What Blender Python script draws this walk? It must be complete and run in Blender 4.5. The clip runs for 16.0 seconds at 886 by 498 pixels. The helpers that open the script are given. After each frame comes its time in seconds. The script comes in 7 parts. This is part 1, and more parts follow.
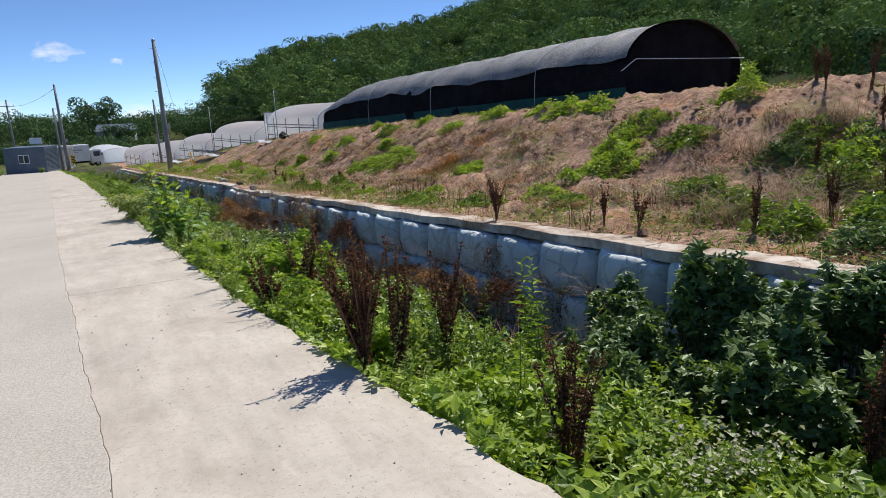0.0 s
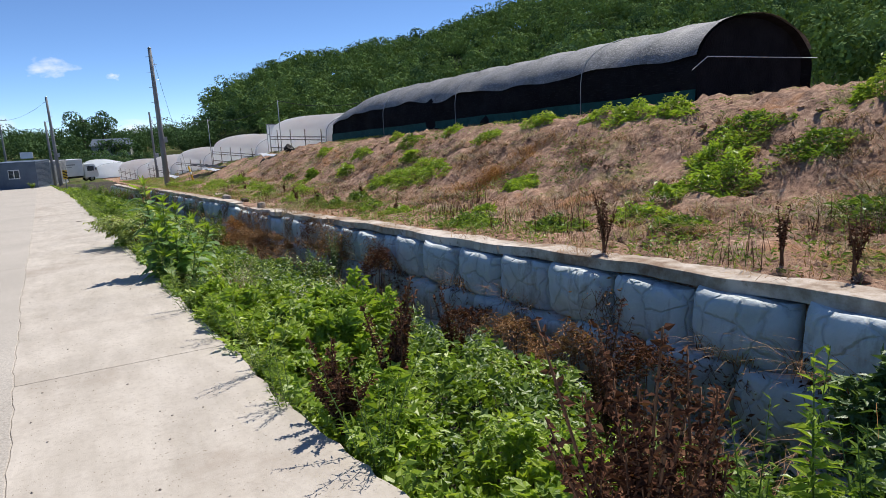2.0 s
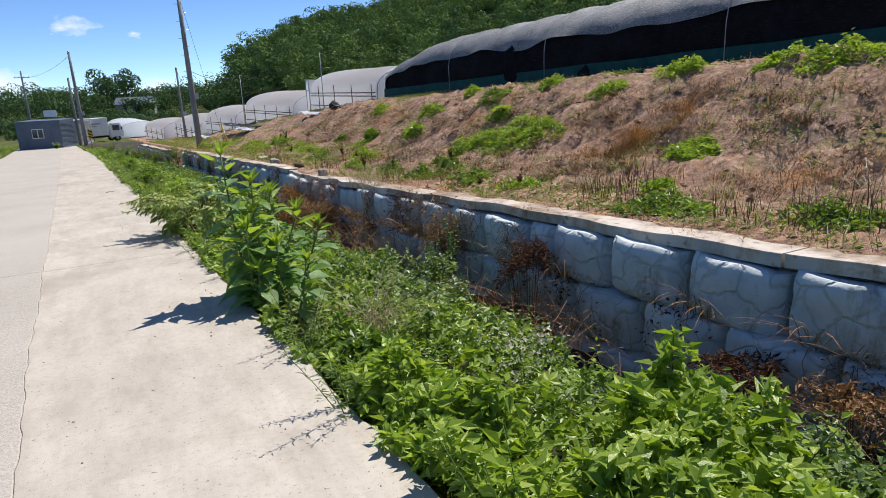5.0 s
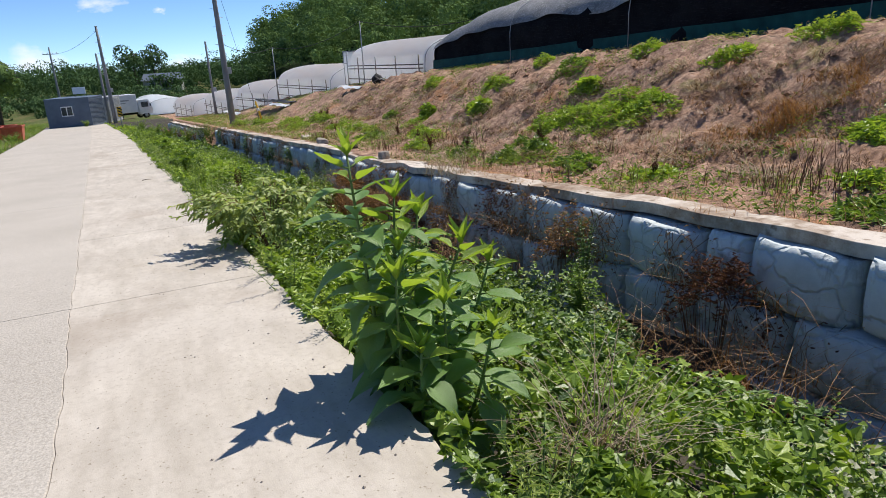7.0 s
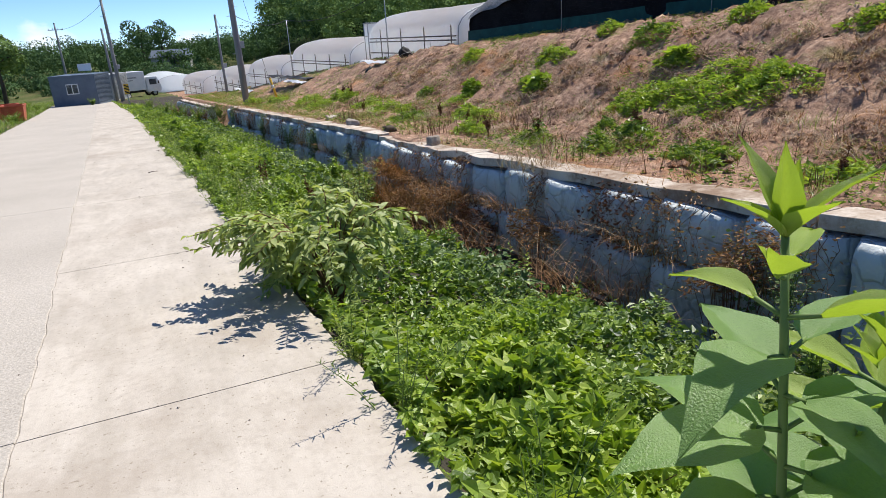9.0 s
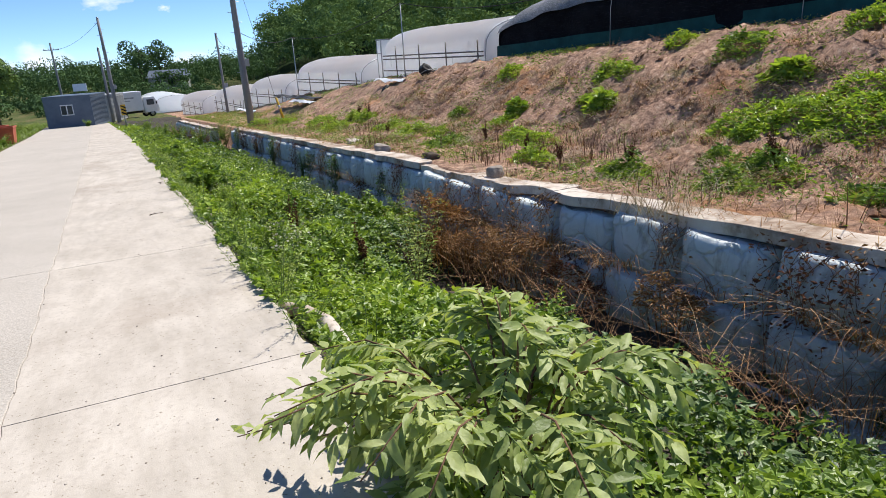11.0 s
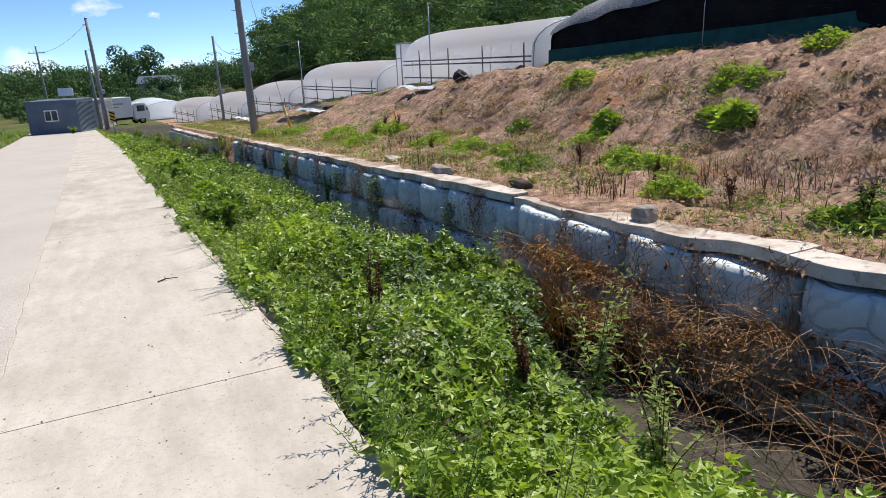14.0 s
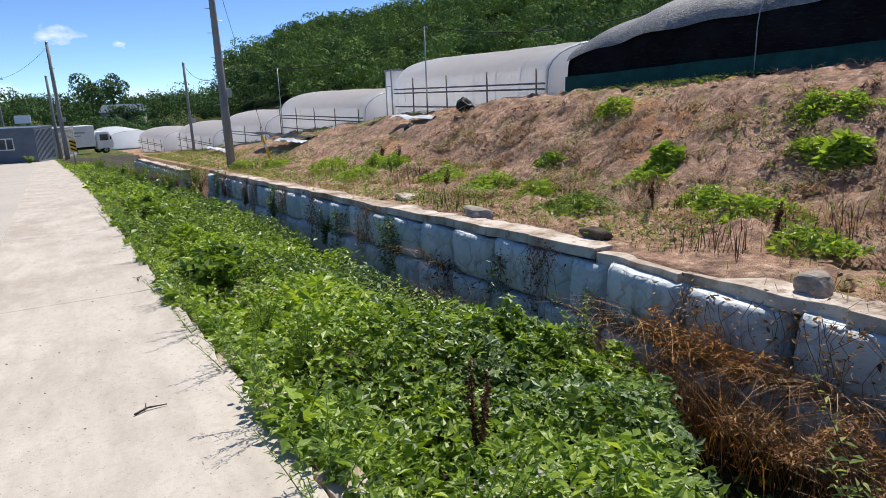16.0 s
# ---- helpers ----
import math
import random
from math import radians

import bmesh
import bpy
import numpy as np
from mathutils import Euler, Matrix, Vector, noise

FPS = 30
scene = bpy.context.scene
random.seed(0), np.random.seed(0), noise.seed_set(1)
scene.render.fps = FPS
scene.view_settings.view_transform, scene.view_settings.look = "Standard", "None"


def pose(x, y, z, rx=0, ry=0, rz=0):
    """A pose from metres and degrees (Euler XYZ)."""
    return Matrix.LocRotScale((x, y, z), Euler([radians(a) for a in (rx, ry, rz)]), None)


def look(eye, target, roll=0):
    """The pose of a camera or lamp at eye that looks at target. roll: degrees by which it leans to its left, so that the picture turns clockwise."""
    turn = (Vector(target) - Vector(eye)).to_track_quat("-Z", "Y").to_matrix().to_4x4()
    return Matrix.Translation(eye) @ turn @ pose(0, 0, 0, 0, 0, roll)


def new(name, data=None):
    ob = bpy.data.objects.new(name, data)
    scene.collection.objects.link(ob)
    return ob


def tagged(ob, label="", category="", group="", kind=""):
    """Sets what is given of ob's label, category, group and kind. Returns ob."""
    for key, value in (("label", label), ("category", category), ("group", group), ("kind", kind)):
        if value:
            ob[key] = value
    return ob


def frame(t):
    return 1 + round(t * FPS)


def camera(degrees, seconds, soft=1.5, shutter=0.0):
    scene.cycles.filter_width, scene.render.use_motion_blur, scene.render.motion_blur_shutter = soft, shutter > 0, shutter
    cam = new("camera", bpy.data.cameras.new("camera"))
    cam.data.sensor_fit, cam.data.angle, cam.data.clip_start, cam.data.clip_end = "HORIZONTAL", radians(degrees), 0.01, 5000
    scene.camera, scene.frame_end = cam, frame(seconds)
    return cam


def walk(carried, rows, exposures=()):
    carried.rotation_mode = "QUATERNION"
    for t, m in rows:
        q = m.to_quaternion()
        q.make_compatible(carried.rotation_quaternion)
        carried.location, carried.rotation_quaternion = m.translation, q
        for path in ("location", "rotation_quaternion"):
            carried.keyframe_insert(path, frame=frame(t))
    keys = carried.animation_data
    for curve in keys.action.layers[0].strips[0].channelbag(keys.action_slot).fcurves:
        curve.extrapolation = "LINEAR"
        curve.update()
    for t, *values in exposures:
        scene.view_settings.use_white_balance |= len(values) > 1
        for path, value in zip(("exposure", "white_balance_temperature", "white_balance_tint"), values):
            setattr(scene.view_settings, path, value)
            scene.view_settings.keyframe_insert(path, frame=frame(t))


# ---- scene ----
cam = camera(69.1, 16.0, soft=0.7)
EXPOSURES = [(0.0, 0.07), (4.0, 0.2), (7.0, 0.2), (9.0, 0.34), (12.5, 0.35), (16.0, 0.26)]
METRES, EYE, TILT, LEAN, TURN = 19.5, 1.5, 0.0, 0.0, -28.7
ROWS = [
    (0.0, 0.0, 0.0, 0.0, -0.52, -12.68, 2.3),
    (0.5, -0.0096, 0.0301, -0.0018, -1.82, -12.31, 1.9),
    (1.0, -0.0256, 0.0631, -0.0056, -1.73, -12.2, 2.37),
    (1.5, -0.0377, 0.0942, -0.0074, -2.01, -12.21, 2.03),
    (2.0, -0.0545, 0.1253, -0.0084, -0.9, -11.48, 2.46),
    (2.5, -0.0695, 0.1538, -0.01, 0.07, -11.46, 2.09),
    (3.0, -0.0856, 0.1831, -0.0111, 0.12, -11.59, 2.13),
    (3.5, -0.1046, 0.2123, -0.0132, 0.19, -11.67, 2.03),
    (4.0, -0.1196, 0.2408, -0.0149, -0.17, -12.57, 2.16),
    (6.5, -0.2003, 0.3673, -0.0192, 3.05, -16.94, 3.13),
    (7.0, -0.2149, 0.3956, -0.0203, 3.04, -16.99, 3.05),
    (7.5, -0.2278, 0.4261, -0.0216, 2.91, -17.39, 3.66),
    (8.0, -0.2439, 0.4538, -0.0241, 3.96, -18.27, 3.84),
    (8.5, -0.2545, 0.4825, -0.0265, 3.59, -19.2, 3.45),
    (9.0, -0.271, 0.5084, -0.0275, 3.82, -18.92, 3.28),
    (9.5, -0.2856, 0.5344, -0.0288, 3.69, -18.93, 3.04),
    (10.0, -0.3038, 0.5614, -0.0308, 4.1, -18.62, 3.47),
    (12.5, -0.3709, 0.6935, -0.0364, 1.95, -16.06, 2.93),
    (13.0, -0.3865, 0.7166, -0.0392, 2.72, -16.05, 2.26),
    (13.5, -0.4049, 0.7436, -0.0408, 2.79, -16.33, 2.49),
    (14.0, -0.4212, 0.7665, -0.0398, 2.58, -16.48, 2.61),
    (14.5, -0.4332, 0.791, -0.0388, 2.22, -15.79, 2.87),
    (15.0, -0.4488, 0.8136, -0.039, 0.11, -14.44, 2.22),
    (15.5, -0.4604, 0.8405, -0.0426, -1.48, -13.74, 1.8),
    (16.0, -0.4784, 0.8719, -0.0464, -0.2, -13.87, 1.98),
]
walk(cam, [(t, pose(0, 0, EYE, TILT, LEAN, TURN) @ pose(METRES * x, METRES * y, METRES * z, 90 + pitch, roll, yaw)) for t, x, y, z, yaw, pitch, roll in ROWS], EXPOSURES)

# ---- light ----
SUN_EL, SUN_AZ = radians(57), radians(30)  # azimuth from +x towards +y
to_sun = Vector((math.cos(SUN_EL) * math.cos(SUN_AZ), math.cos(SUN_EL) * math.sin(SUN_AZ), math.sin(SUN_EL)))
sun = new("sun", bpy.data.lights.new("sun", "SUN"))
sun.data.energy, sun.data.angle, sun.data.color = 4.8, radians(0.5), (1.0, 0.95, 0.87)
sun.matrix_world = look(to_sun * 50, (0, 0, 0))


def build_world():
    w = bpy.data.worlds.new("sky")
    w.use_nodes = True
    scene.world = w
    nt = w.node_tree
    bg = nt.nodes["Background"]
    sky = nt.nodes.new("ShaderNodeTexSky")
    sky.sky_type, sky.sun_disc = "NISHITA", False
    sky.sun_elevation, sky.sun_rotation = SUN_EL, math.pi / 2 - SUN_AZ
    sky.altitude, sky.air_density, sky.dust_density, sky.ozone_density = 6000, 1.0, 0.0, 3.0
    # small fair-weather clouds low over the far end of the road
    co = nt.nodes.new("ShaderNodeTexCoord")
    total = None
    for az, el, ra, re, seed in ((0.7, 4.95, 1.9, 0.9, 1.0), (-3.4, 4.3, 0.7, 0.45, 4.0), (5.6, 0.9, 2.6, 1.9, 2.0), (-4.2, 0.4, 2.2, 1.0, 7.0), (8.5, 0.2, 3.0, 1.4, 9.0)):
        d = Vector((-math.sin(radians(az)) * math.cos(radians(el)), math.cos(radians(az)) * math.cos(radians(el)), math.sin(radians(el))))
        sub = nt.nodes.new("ShaderNodeVectorMath"); sub.operation = "SUBTRACT"
        nt.links.new(co.outputs["Generated"], sub.inputs[0]); sub.inputs[1].default_value = d
        mul = nt.nodes.new("ShaderNodeVectorMath"); mul.operation = "MULTIPLY"
        mul.inputs[1].default_value = (1 / radians(ra), 1 / radians(ra), 1 / radians(re))
        nt.links.new(sub.outputs[0], mul.inputs[0])
        ln = nt.nodes.new("ShaderNodeVectorMath"); ln.operation = "LENGTH"
        nt.links.new(mul.outputs[0], ln.inputs[0])
        no = nt.nodes.new("ShaderNodeTexNoise"); no.noise_dimensions = "4D"
        no.inputs["W"].default_value, no.inputs["Scale"].default_value, no.inputs["Detail"].default_value = seed, 1.6, 6
        nt.links.new(mul.outputs[0], no.inputs["Vector"])
        m1 = nt.nodes.new("ShaderNodeMath"); m1.operation = "MULTIPLY_ADD"
        nt.links.new(no.outputs[0], m1.inputs[0]); m1.inputs[1].default_value = 2.2; m1.inputs[2].default_value = -0.35
        m2 = nt.nodes.new("ShaderNodeMath"); m2.operation = "SUBTRACT"; m2.use_clamp = True
        nt.links.new(m1.outputs[0], m2.inputs[0]); nt.links.new(ln.outputs["Value"], m2.inputs[1])
        if total is None:
            total = m2.outputs[0]
        else:
            ad = nt.nodes.new("ShaderNodeMath"); ad.operation = "MAXIMUM"
            nt.links.new(total, ad.inputs[0]); nt.links.new(m2.outputs[0], ad.inputs[1])
            total = ad.outputs[0]
    mix = nt.nodes.new("ShaderNodeMixRGB")
    nt.links.new(total, mix.inputs[0])
    tint = nt.nodes.new("ShaderNodeMixRGB")
    tint.blend_type = "MULTIPLY"
    tint.inputs[0].default_value, tint.inputs[2].default_value = 1.0, (0.84, 0.96, 1.08, 1)
    nt.links.new(sky.outputs[0], tint.inputs[1])
    nt.links.new(tint.outputs[0], mix.inputs[1])
    mix.inputs[2].default_value = (6.8, 7.1, 7.5, 1)
    nt.links.new(mix.outputs[0], bg.inputs["Color"])
    bg.inputs["Strength"].default_value = 0.13


build_world()

# ---- materials ----


class Mat:
    """A small node-material builder."""

    def __init__(self, name, rough=0.8, spec=0.3, metal=0.0):
        self.m = bpy.data.materials.new(name)
        self.m.use_nodes = True
        self.nt = self.m.node_tree
        self.b = self.nt.nodes["Principled BSDF"]
        self.b.inputs["Roughness"].default_value = rough
        self.b.inputs["Specular IOR Level"].default_value = spec
        self.b.inputs["Metallic"].default_value = metal
        self.co = self.nt.nodes.new("ShaderNodeTexCoord").outputs["Object"]

    def n(self, kind, **kw):
        nd = self.nt.nodes.new(kind)
        for k, v in kw.items():
            if k.startswith("in_"):
                nd.inputs[k[3:].replace("_", " ")].default_value = v
        return nd

    def link(self, a, b):
        self.nt.links.new(a, b)

    def noise(self, scale, detail=4.0, rough=0.55, stretch=None):
        nd = self.n("ShaderNodeTexNoise", in_Scale=scale, in_Detail=detail, in_Roughness=rough)
        src = self.co
        if stretch:
            mp = self.n("ShaderNodeMapping", in_Scale=stretch)
            self.link(src, mp.inputs[0])
            src = mp.outputs[0]
        self.link(src, nd.inputs["Vector"])
        return nd.outputs[0]

    def ramp(self, fac, stops):
        nd = self.n("ShaderNodeValToRGB")
        el = nd.color_ramp.elements
        while len(el) < len(stops):
            el.new(0.5)
        for e, (p, c) in zip(el, stops):
            e.position, e.color = p, (*c, 1)
        self.link(fac, nd.inputs[0])
        return nd.outputs[0]

    def mix(self, fac, a, b, mode="MIX"):
        nd = self.n("ShaderNodeMixRGB")
        nd.blend_type = mode
        for s, v in ((0, fac), (1, a), (2, b)):
            if isinstance(v, (int, float)):
                nd.inputs[s].default_value = v
            elif isinstance(v, tuple):
                nd.inputs[s].default_value = (*v, 1)
            else:
                self.link(v, nd.inputs[s])
        return nd.outputs[0]

    def math(self, op, a, b, clamp=False):
        nd = self.n("ShaderNodeMath")
        nd.operation, nd.use_clamp = op, clamp
        for s, v in ((0, a), (1, b)):
            if isinstance(v, (int, float)):
                nd.inputs[s].default_value = v
            else:
                self.link(v, nd.inputs[s])
        return nd.outputs[0]

    def color(self, c):
        if isinstance(c, tuple):
            self.b.inputs["Base Color"].default_value = (*c, 1)
        else:
            self.link(c, self.b.inputs["Base Color"])
        return self

    def bump(self, h, strength=0.5, dist=0.02):
        nd = self.n("ShaderNodeBump", in_Strength=strength, in_Distance=dist)
        self.link(h, nd.inputs["Height"])
        self.link(nd.outputs[0], self.b.inputs["Normal"])
        return self


def leaf_mat(name, dark, mid, light, translucent=0.4, rough=0.38, spec=0.5, patch=0.9, share=0.22):
    k = Mat(name, rough, spec)
    rnd = k.n("ShaderNodeNewGeometry").outputs["Random Per Island"]
    c = k.ramp(rnd, [(0.0, dark), (0.5, mid), (1.0, light)])
    big = k.noise(patch, 2)
    c = k.mix(share, c, k.ramp(big, [(0.3, tuple(v * 0.5 for v in dark)), (0.7, tuple(min(1, v * 1.15) for v in light))]))
    c = k.mix(k.ramp(k.noise(28, 4, 0.6), [(0.35, (0.2, 0.2, 0.2)), (0.5, (0, 0, 0))]), c, tuple(v * 0.6 for v in mid))
    k.color(c).bump(k.noise(70, 3), 0.5, 0.006)
    tr = k.n("ShaderNodeBsdfTranslucent")
    tc = k.mix(1.0, c, (1.0, 1.0, 0.45), "MULTIPLY")
    k.link(tc, tr.inputs["Color"])
    mx = k.n("ShaderNodeMixShader")
    mx.inputs[0].default_value = translucent
    k.link(k.b.outputs[0], mx.inputs[1])
    k.link(tr.outputs[0], mx.inputs[2])
    k.link(mx.outputs[0], k.nt.nodes["Material Output"].inputs["Surface"])
    return k.m


def make_materials():
    M = {}
    # concrete of the newer strip of road: pale, finely speckled
    k = Mat("concrete_new", 0.85, 0.25)
    base = k.ramp(k.noise(1.1, 6, 0.6), [(0.3, (0.36, 0.305, 0.25)), (0.5, (0.485, 0.415, 0.345)), (0.7, (0.585, 0.51, 0.43))])
    base = k.mix(0.5, base, k.ramp(k.noise(5.0, 5, 0.7, (1, 0.25, 1)), [(0.35, (0.4, 0.37, 0.32)), (0.6, (0.6, 0.56, 0.5))]))
    base = k.mix(k.ramp(k.noise(0.5, 7, 0.72), [(0.54, (0, 0, 0)), (0.64, (0.45, 0.45, 0.45))]), base, (0.33, 0.27, 0.215))
    base = k.mix(k.ramp(k.noise(24, 5, 0.7), [(0.35, (0.35, 0.35, 0.35)), (0.5, (0, 0, 0))]), base, (0.36, 0.31, 0.26))
    base = k.mix(k.math("GREATER_THAN", k.noise(55, 3, 0.6), 0.67), base, (0.26, 0.22, 0.17))
    k.color(base).bump(k.noise(140, 4), 0.35, 0.004)
    M["concrete_new"] = k.m
    k = Mat("concrete_old", 0.9, 0.2)
    base = k.ramp(k.noise(0.8, 6, 0.6), [(0.3, (0.36, 0.32, 0.275)), (0.7, (0.51, 0.46, 0.405))])
    ag = k.noise(70, 3, 0.6)
    base = k.mix(0.55, base, k.ramp(ag, [(0.35, (0.33, 0.3, 0.26)), (0.65, (0.6, 0.55, 0.49))]))
    k.color(base).bump(ag, 0.6, 0.006)
    M["concrete_old"] = k.m
    k = Mat("cap_concrete", 0.9, 0.2)
    base = k.ramp(k.noise(1.3, 7, 0.7), [(0.36, (0.24, 0.165, 0.115)), (0.46, (0.42, 0.34, 0.27)), (0.56, (0.6, 0.53, 0.46)), (0.75, (0.68, 0.62, 0.55))])
    base = k.mix(k.ramp(k.noise(7, 4), [(0.58, (0, 0, 0)), (0.68, (0.8, 0.8, 0.8))]), base, (0.22, 0.16, 0.11))
    k.color(base).bump(k.noise(60, 5), 0.5, 0.01)
    M["cap"] = k.m
    # cast retaining-wall block: grey paint-like cement with mock stone joints
    k = Mat("wall_block", 0.8, 0.3)
    vo = k.n("ShaderNodeTexVoronoi", in_Scale=3.1)
    vo.feature = "DISTANCE_TO_EDGE"
    inf = k.n("ShaderNodeObjectInfo").outputs["Random"]
    cx = k.n("ShaderNodeCombineXYZ")
    k.link(k.math("MULTIPLY", inf, 37.0), cx.inputs[0])
    k.link(k.math("MULTIPLY", inf, 11.0), cx.inputs[2])
    va = k.n("ShaderNodeVectorMath")
    k.link(k.co, va.inputs[0])
    k.link(cx.outputs[0], va.inputs[1])
    wob = k.n("ShaderNodeTexNoise", in_Scale=4.0, in_Detail=3.0)
    k.link(va.outputs[0], wob.inputs["Vector"])
    wv = k.n("ShaderNodeVectorMath")
    wv.operation = "MULTIPLY_ADD"
    k.link(wob.outputs["Color"], wv.inputs[0])
    wv.inputs[1].default_value = (0.22, 0.22, 0.22)
    k.link(va.outputs[0], wv.inputs[2])
    k.link(wv.outputs[0], vo.inputs["Vector"])
    groove = k.ramp(vo.outputs["Distance"], [(0.0, (0, 0, 0)), (0.07, (1, 1, 1))])
    st = k.n("ShaderNodeTexNoise", in_Scale=2.2, in_Detail=6.0, in_Roughness=0.65)
    k.link(va.outputs[0], st.inputs["Vector"])
    base = k.ramp(st.outputs[0], [(0.3, (0.5, 0.56, 0.57)), (0.5, (0.63, 0.68, 0.69)), (0.72, (0.73, 0.76, 0.76))])
    base = k.mix(k.math("MULTIPLY", inf, 0.25), base, (0.45, 0.48, 0.47))
    base = k.mix(groove, k.mix(0.22, base, (0.2, 0.2, 0.17)), base)
    drip = k.mix(0.5, k.noise(5.0, 5, 0.7, (1, 1, 0.18)), st.outputs[0])
    base = k.mix(k.ramp(drip, [(0.54, (0, 0, 0)), (0.67, (0.8, 0.8, 0.8))]), base, (0.15, 0.13, 0.095))
    k.color(base)
    h = k.math("ADD", k.math("MULTIPLY", groove, 1.0), k.math("MULTIPLY", k.noise(26, 5), 0.5))
    k.bump(h, 0.6, 0.025)
    M["block"] = k.m
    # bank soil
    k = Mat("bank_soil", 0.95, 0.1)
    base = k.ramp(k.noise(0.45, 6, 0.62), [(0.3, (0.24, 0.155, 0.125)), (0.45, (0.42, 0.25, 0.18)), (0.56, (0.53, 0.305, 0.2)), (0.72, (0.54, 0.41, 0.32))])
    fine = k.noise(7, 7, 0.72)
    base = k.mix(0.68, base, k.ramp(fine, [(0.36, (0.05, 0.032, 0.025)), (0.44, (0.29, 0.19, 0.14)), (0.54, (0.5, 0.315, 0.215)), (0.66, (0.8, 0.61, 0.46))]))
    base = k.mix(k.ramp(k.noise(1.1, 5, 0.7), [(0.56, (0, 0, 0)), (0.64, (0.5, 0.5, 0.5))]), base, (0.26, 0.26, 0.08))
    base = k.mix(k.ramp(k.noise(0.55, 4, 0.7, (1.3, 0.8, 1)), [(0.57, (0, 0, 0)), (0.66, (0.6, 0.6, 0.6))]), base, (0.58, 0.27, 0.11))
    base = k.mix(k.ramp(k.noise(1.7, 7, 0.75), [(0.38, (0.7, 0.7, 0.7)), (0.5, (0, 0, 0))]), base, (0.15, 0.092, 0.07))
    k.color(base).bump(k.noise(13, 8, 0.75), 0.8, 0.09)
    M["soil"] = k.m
    k = Mat("ditch_mud", 0.8, 0.3)
    k.color(k.ramp(k.noise(3, 5), [(0.3, (0.03, 0.026, 0.018)), (0.7, (0.075, 0.06, 0.04))])).bump(k.noise(12, 5), 0.8, 0.05)
    M["mud"] = k.m
    k = Mat("field_grass", 0.95, 0.1)
    k.color(k.ramp(k.noise(0.4, 7, 0.65), [(0.3, (0.05, 0.075, 0.02)), (0.5, (0.09, 0.11, 0.035)), (0.7, (0.2, 0.15, 0.08))])).bump(k.noise(8, 6), 0.9, 0.1)
    M["field"] = k.m
    k = Mat("forest_floor", 0.95, 0.05)
    k.color(k.ramp(k.noise(0.15, 6), [(0.3, (0.012, 0.022, 0.008)), (0.7, (0.03, 0.05, 0.016))]))
    M["forest_floor"] = k.m
    # shade net: black woven mesh with dusty sheen
    k = Mat("shade_net", 0.85, 0.06)
    w1 = k.noise(38, 3, 0.7, (1, 0.12, 1))
    base = k.ramp(k.noise(1.4, 6, 0.65), [(0.35, (0.006, 0.006, 0.008)), (0.7, (0.016, 0.016, 0.019))])
    base = k.mix(k.ramp(w1, [(0.55, (0, 0, 0)), (0.72, (0.4, 0.4, 0.4))]), base, (0.05, 0.05, 0.052))
    k.color(base).bump(k.noise(22, 5), 0.8, 0.03)
    M["net"] = k.m
    # upper layer of net: its paler grey paints in sunlight on the crown
    k = Mat("shade_net_upper", 0.6, 0.4)
    sp = k.noise(30, 3, 0.75, (1, 0.4, 1))
    base = k.ramp(k.noise(1.6, 6, 0.65), [(0.35, (0.11, 0.11, 0.112)), (0.7, (0.25, 0.248, 0.25))])
    base = k.mix(k.ramp(sp, [(0.5, (0, 0, 0)), (0.66, (0.8, 0.8, 0.8))]), base, (0.42, 0.41, 0.41))
    k.color(base).bump(k.noise(26, 5), 0.9, 0.03)
    M["net_upper"] = k.m
    k = Mat("net_green", 0.7, 0.2)
    k.color(k.ramp(k.noise(3, 5), [(0.3, (0.006, 0.045, 0.042)), (0.7, (0.012, 0.085, 0.078))])).bump(k.noise(30, 4), 0.5, 0.02)
    M["net_green"] = k.m
    # greenhouse film: milky plastic
    k = Mat("film", 0.28, 0.5)
    base = k.ramp(k.noise(1.2, 6, 0.6, (1, 1, 0.5)), [(0.3, (0.86, 0.89, 0.92)), (0.6, (0.94, 0.96, 0.98)), (0.8, (0.97, 0.98, 0.98))])
    k.color(base).bump(k.noise(2.2, 6, 0.65, (1, 2.5, 1)), 0.9, 0.12)
    tr = k.n("ShaderNodeBsdfTranslucent")
    tr.inputs["Color"].default_value = (0.96, 0.985, 1.0, 1)
    mx = k.n("ShaderNodeMixShader")
    mx.inputs[0].default_value = 0.7
    k.link(k.b.outputs[0], mx.inputs[1])
    k.link(tr.outputs[0], mx.inputs[2])
    clear = k.n("ShaderNodeBsdfTransparent")
    m2 = k.n("ShaderNodeMixShader")
    m2.inputs[0].default_value = 0.02
    k.link(mx.outputs[0], m2.inputs[1])
    k.link(clear.outputs[0], m2.inputs[2])
    k.link(m2.outputs[0], k.nt.nodes["Material Output"].inputs["Surface"])
    M["film"] = k.m
    k = Mat("weathered_pipe", 0.6, 0.3, 0.3)
    k.color(k.ramp(k.noise(5, 5), [(0.35, (0.12, 0.1, 0.085)), (0.65, (0.24, 0.235, 0.23))]))
    M["pipe"] = k.m
    M["steel"] = Mat("galvanised_steel", 0.45, 0.5, 0.8).color((0.42, 0.44, 0.45)).m
    k = Mat("dark_ground_sheet", 0.7, 0.3)
    k.color(k.ramp(k.noise(3, 5), [(0.3, (0.03, 0.032, 0.035)), (0.7, (0.08, 0.083, 0.088))]))
    M["darksheet"] = k.m
    M["dark"] = Mat("dark_plastic", 0.6, 0.3).color((0.012, 0.012, 0.013)).m
    k = Mat("pole_concrete", 0.85, 0.2)
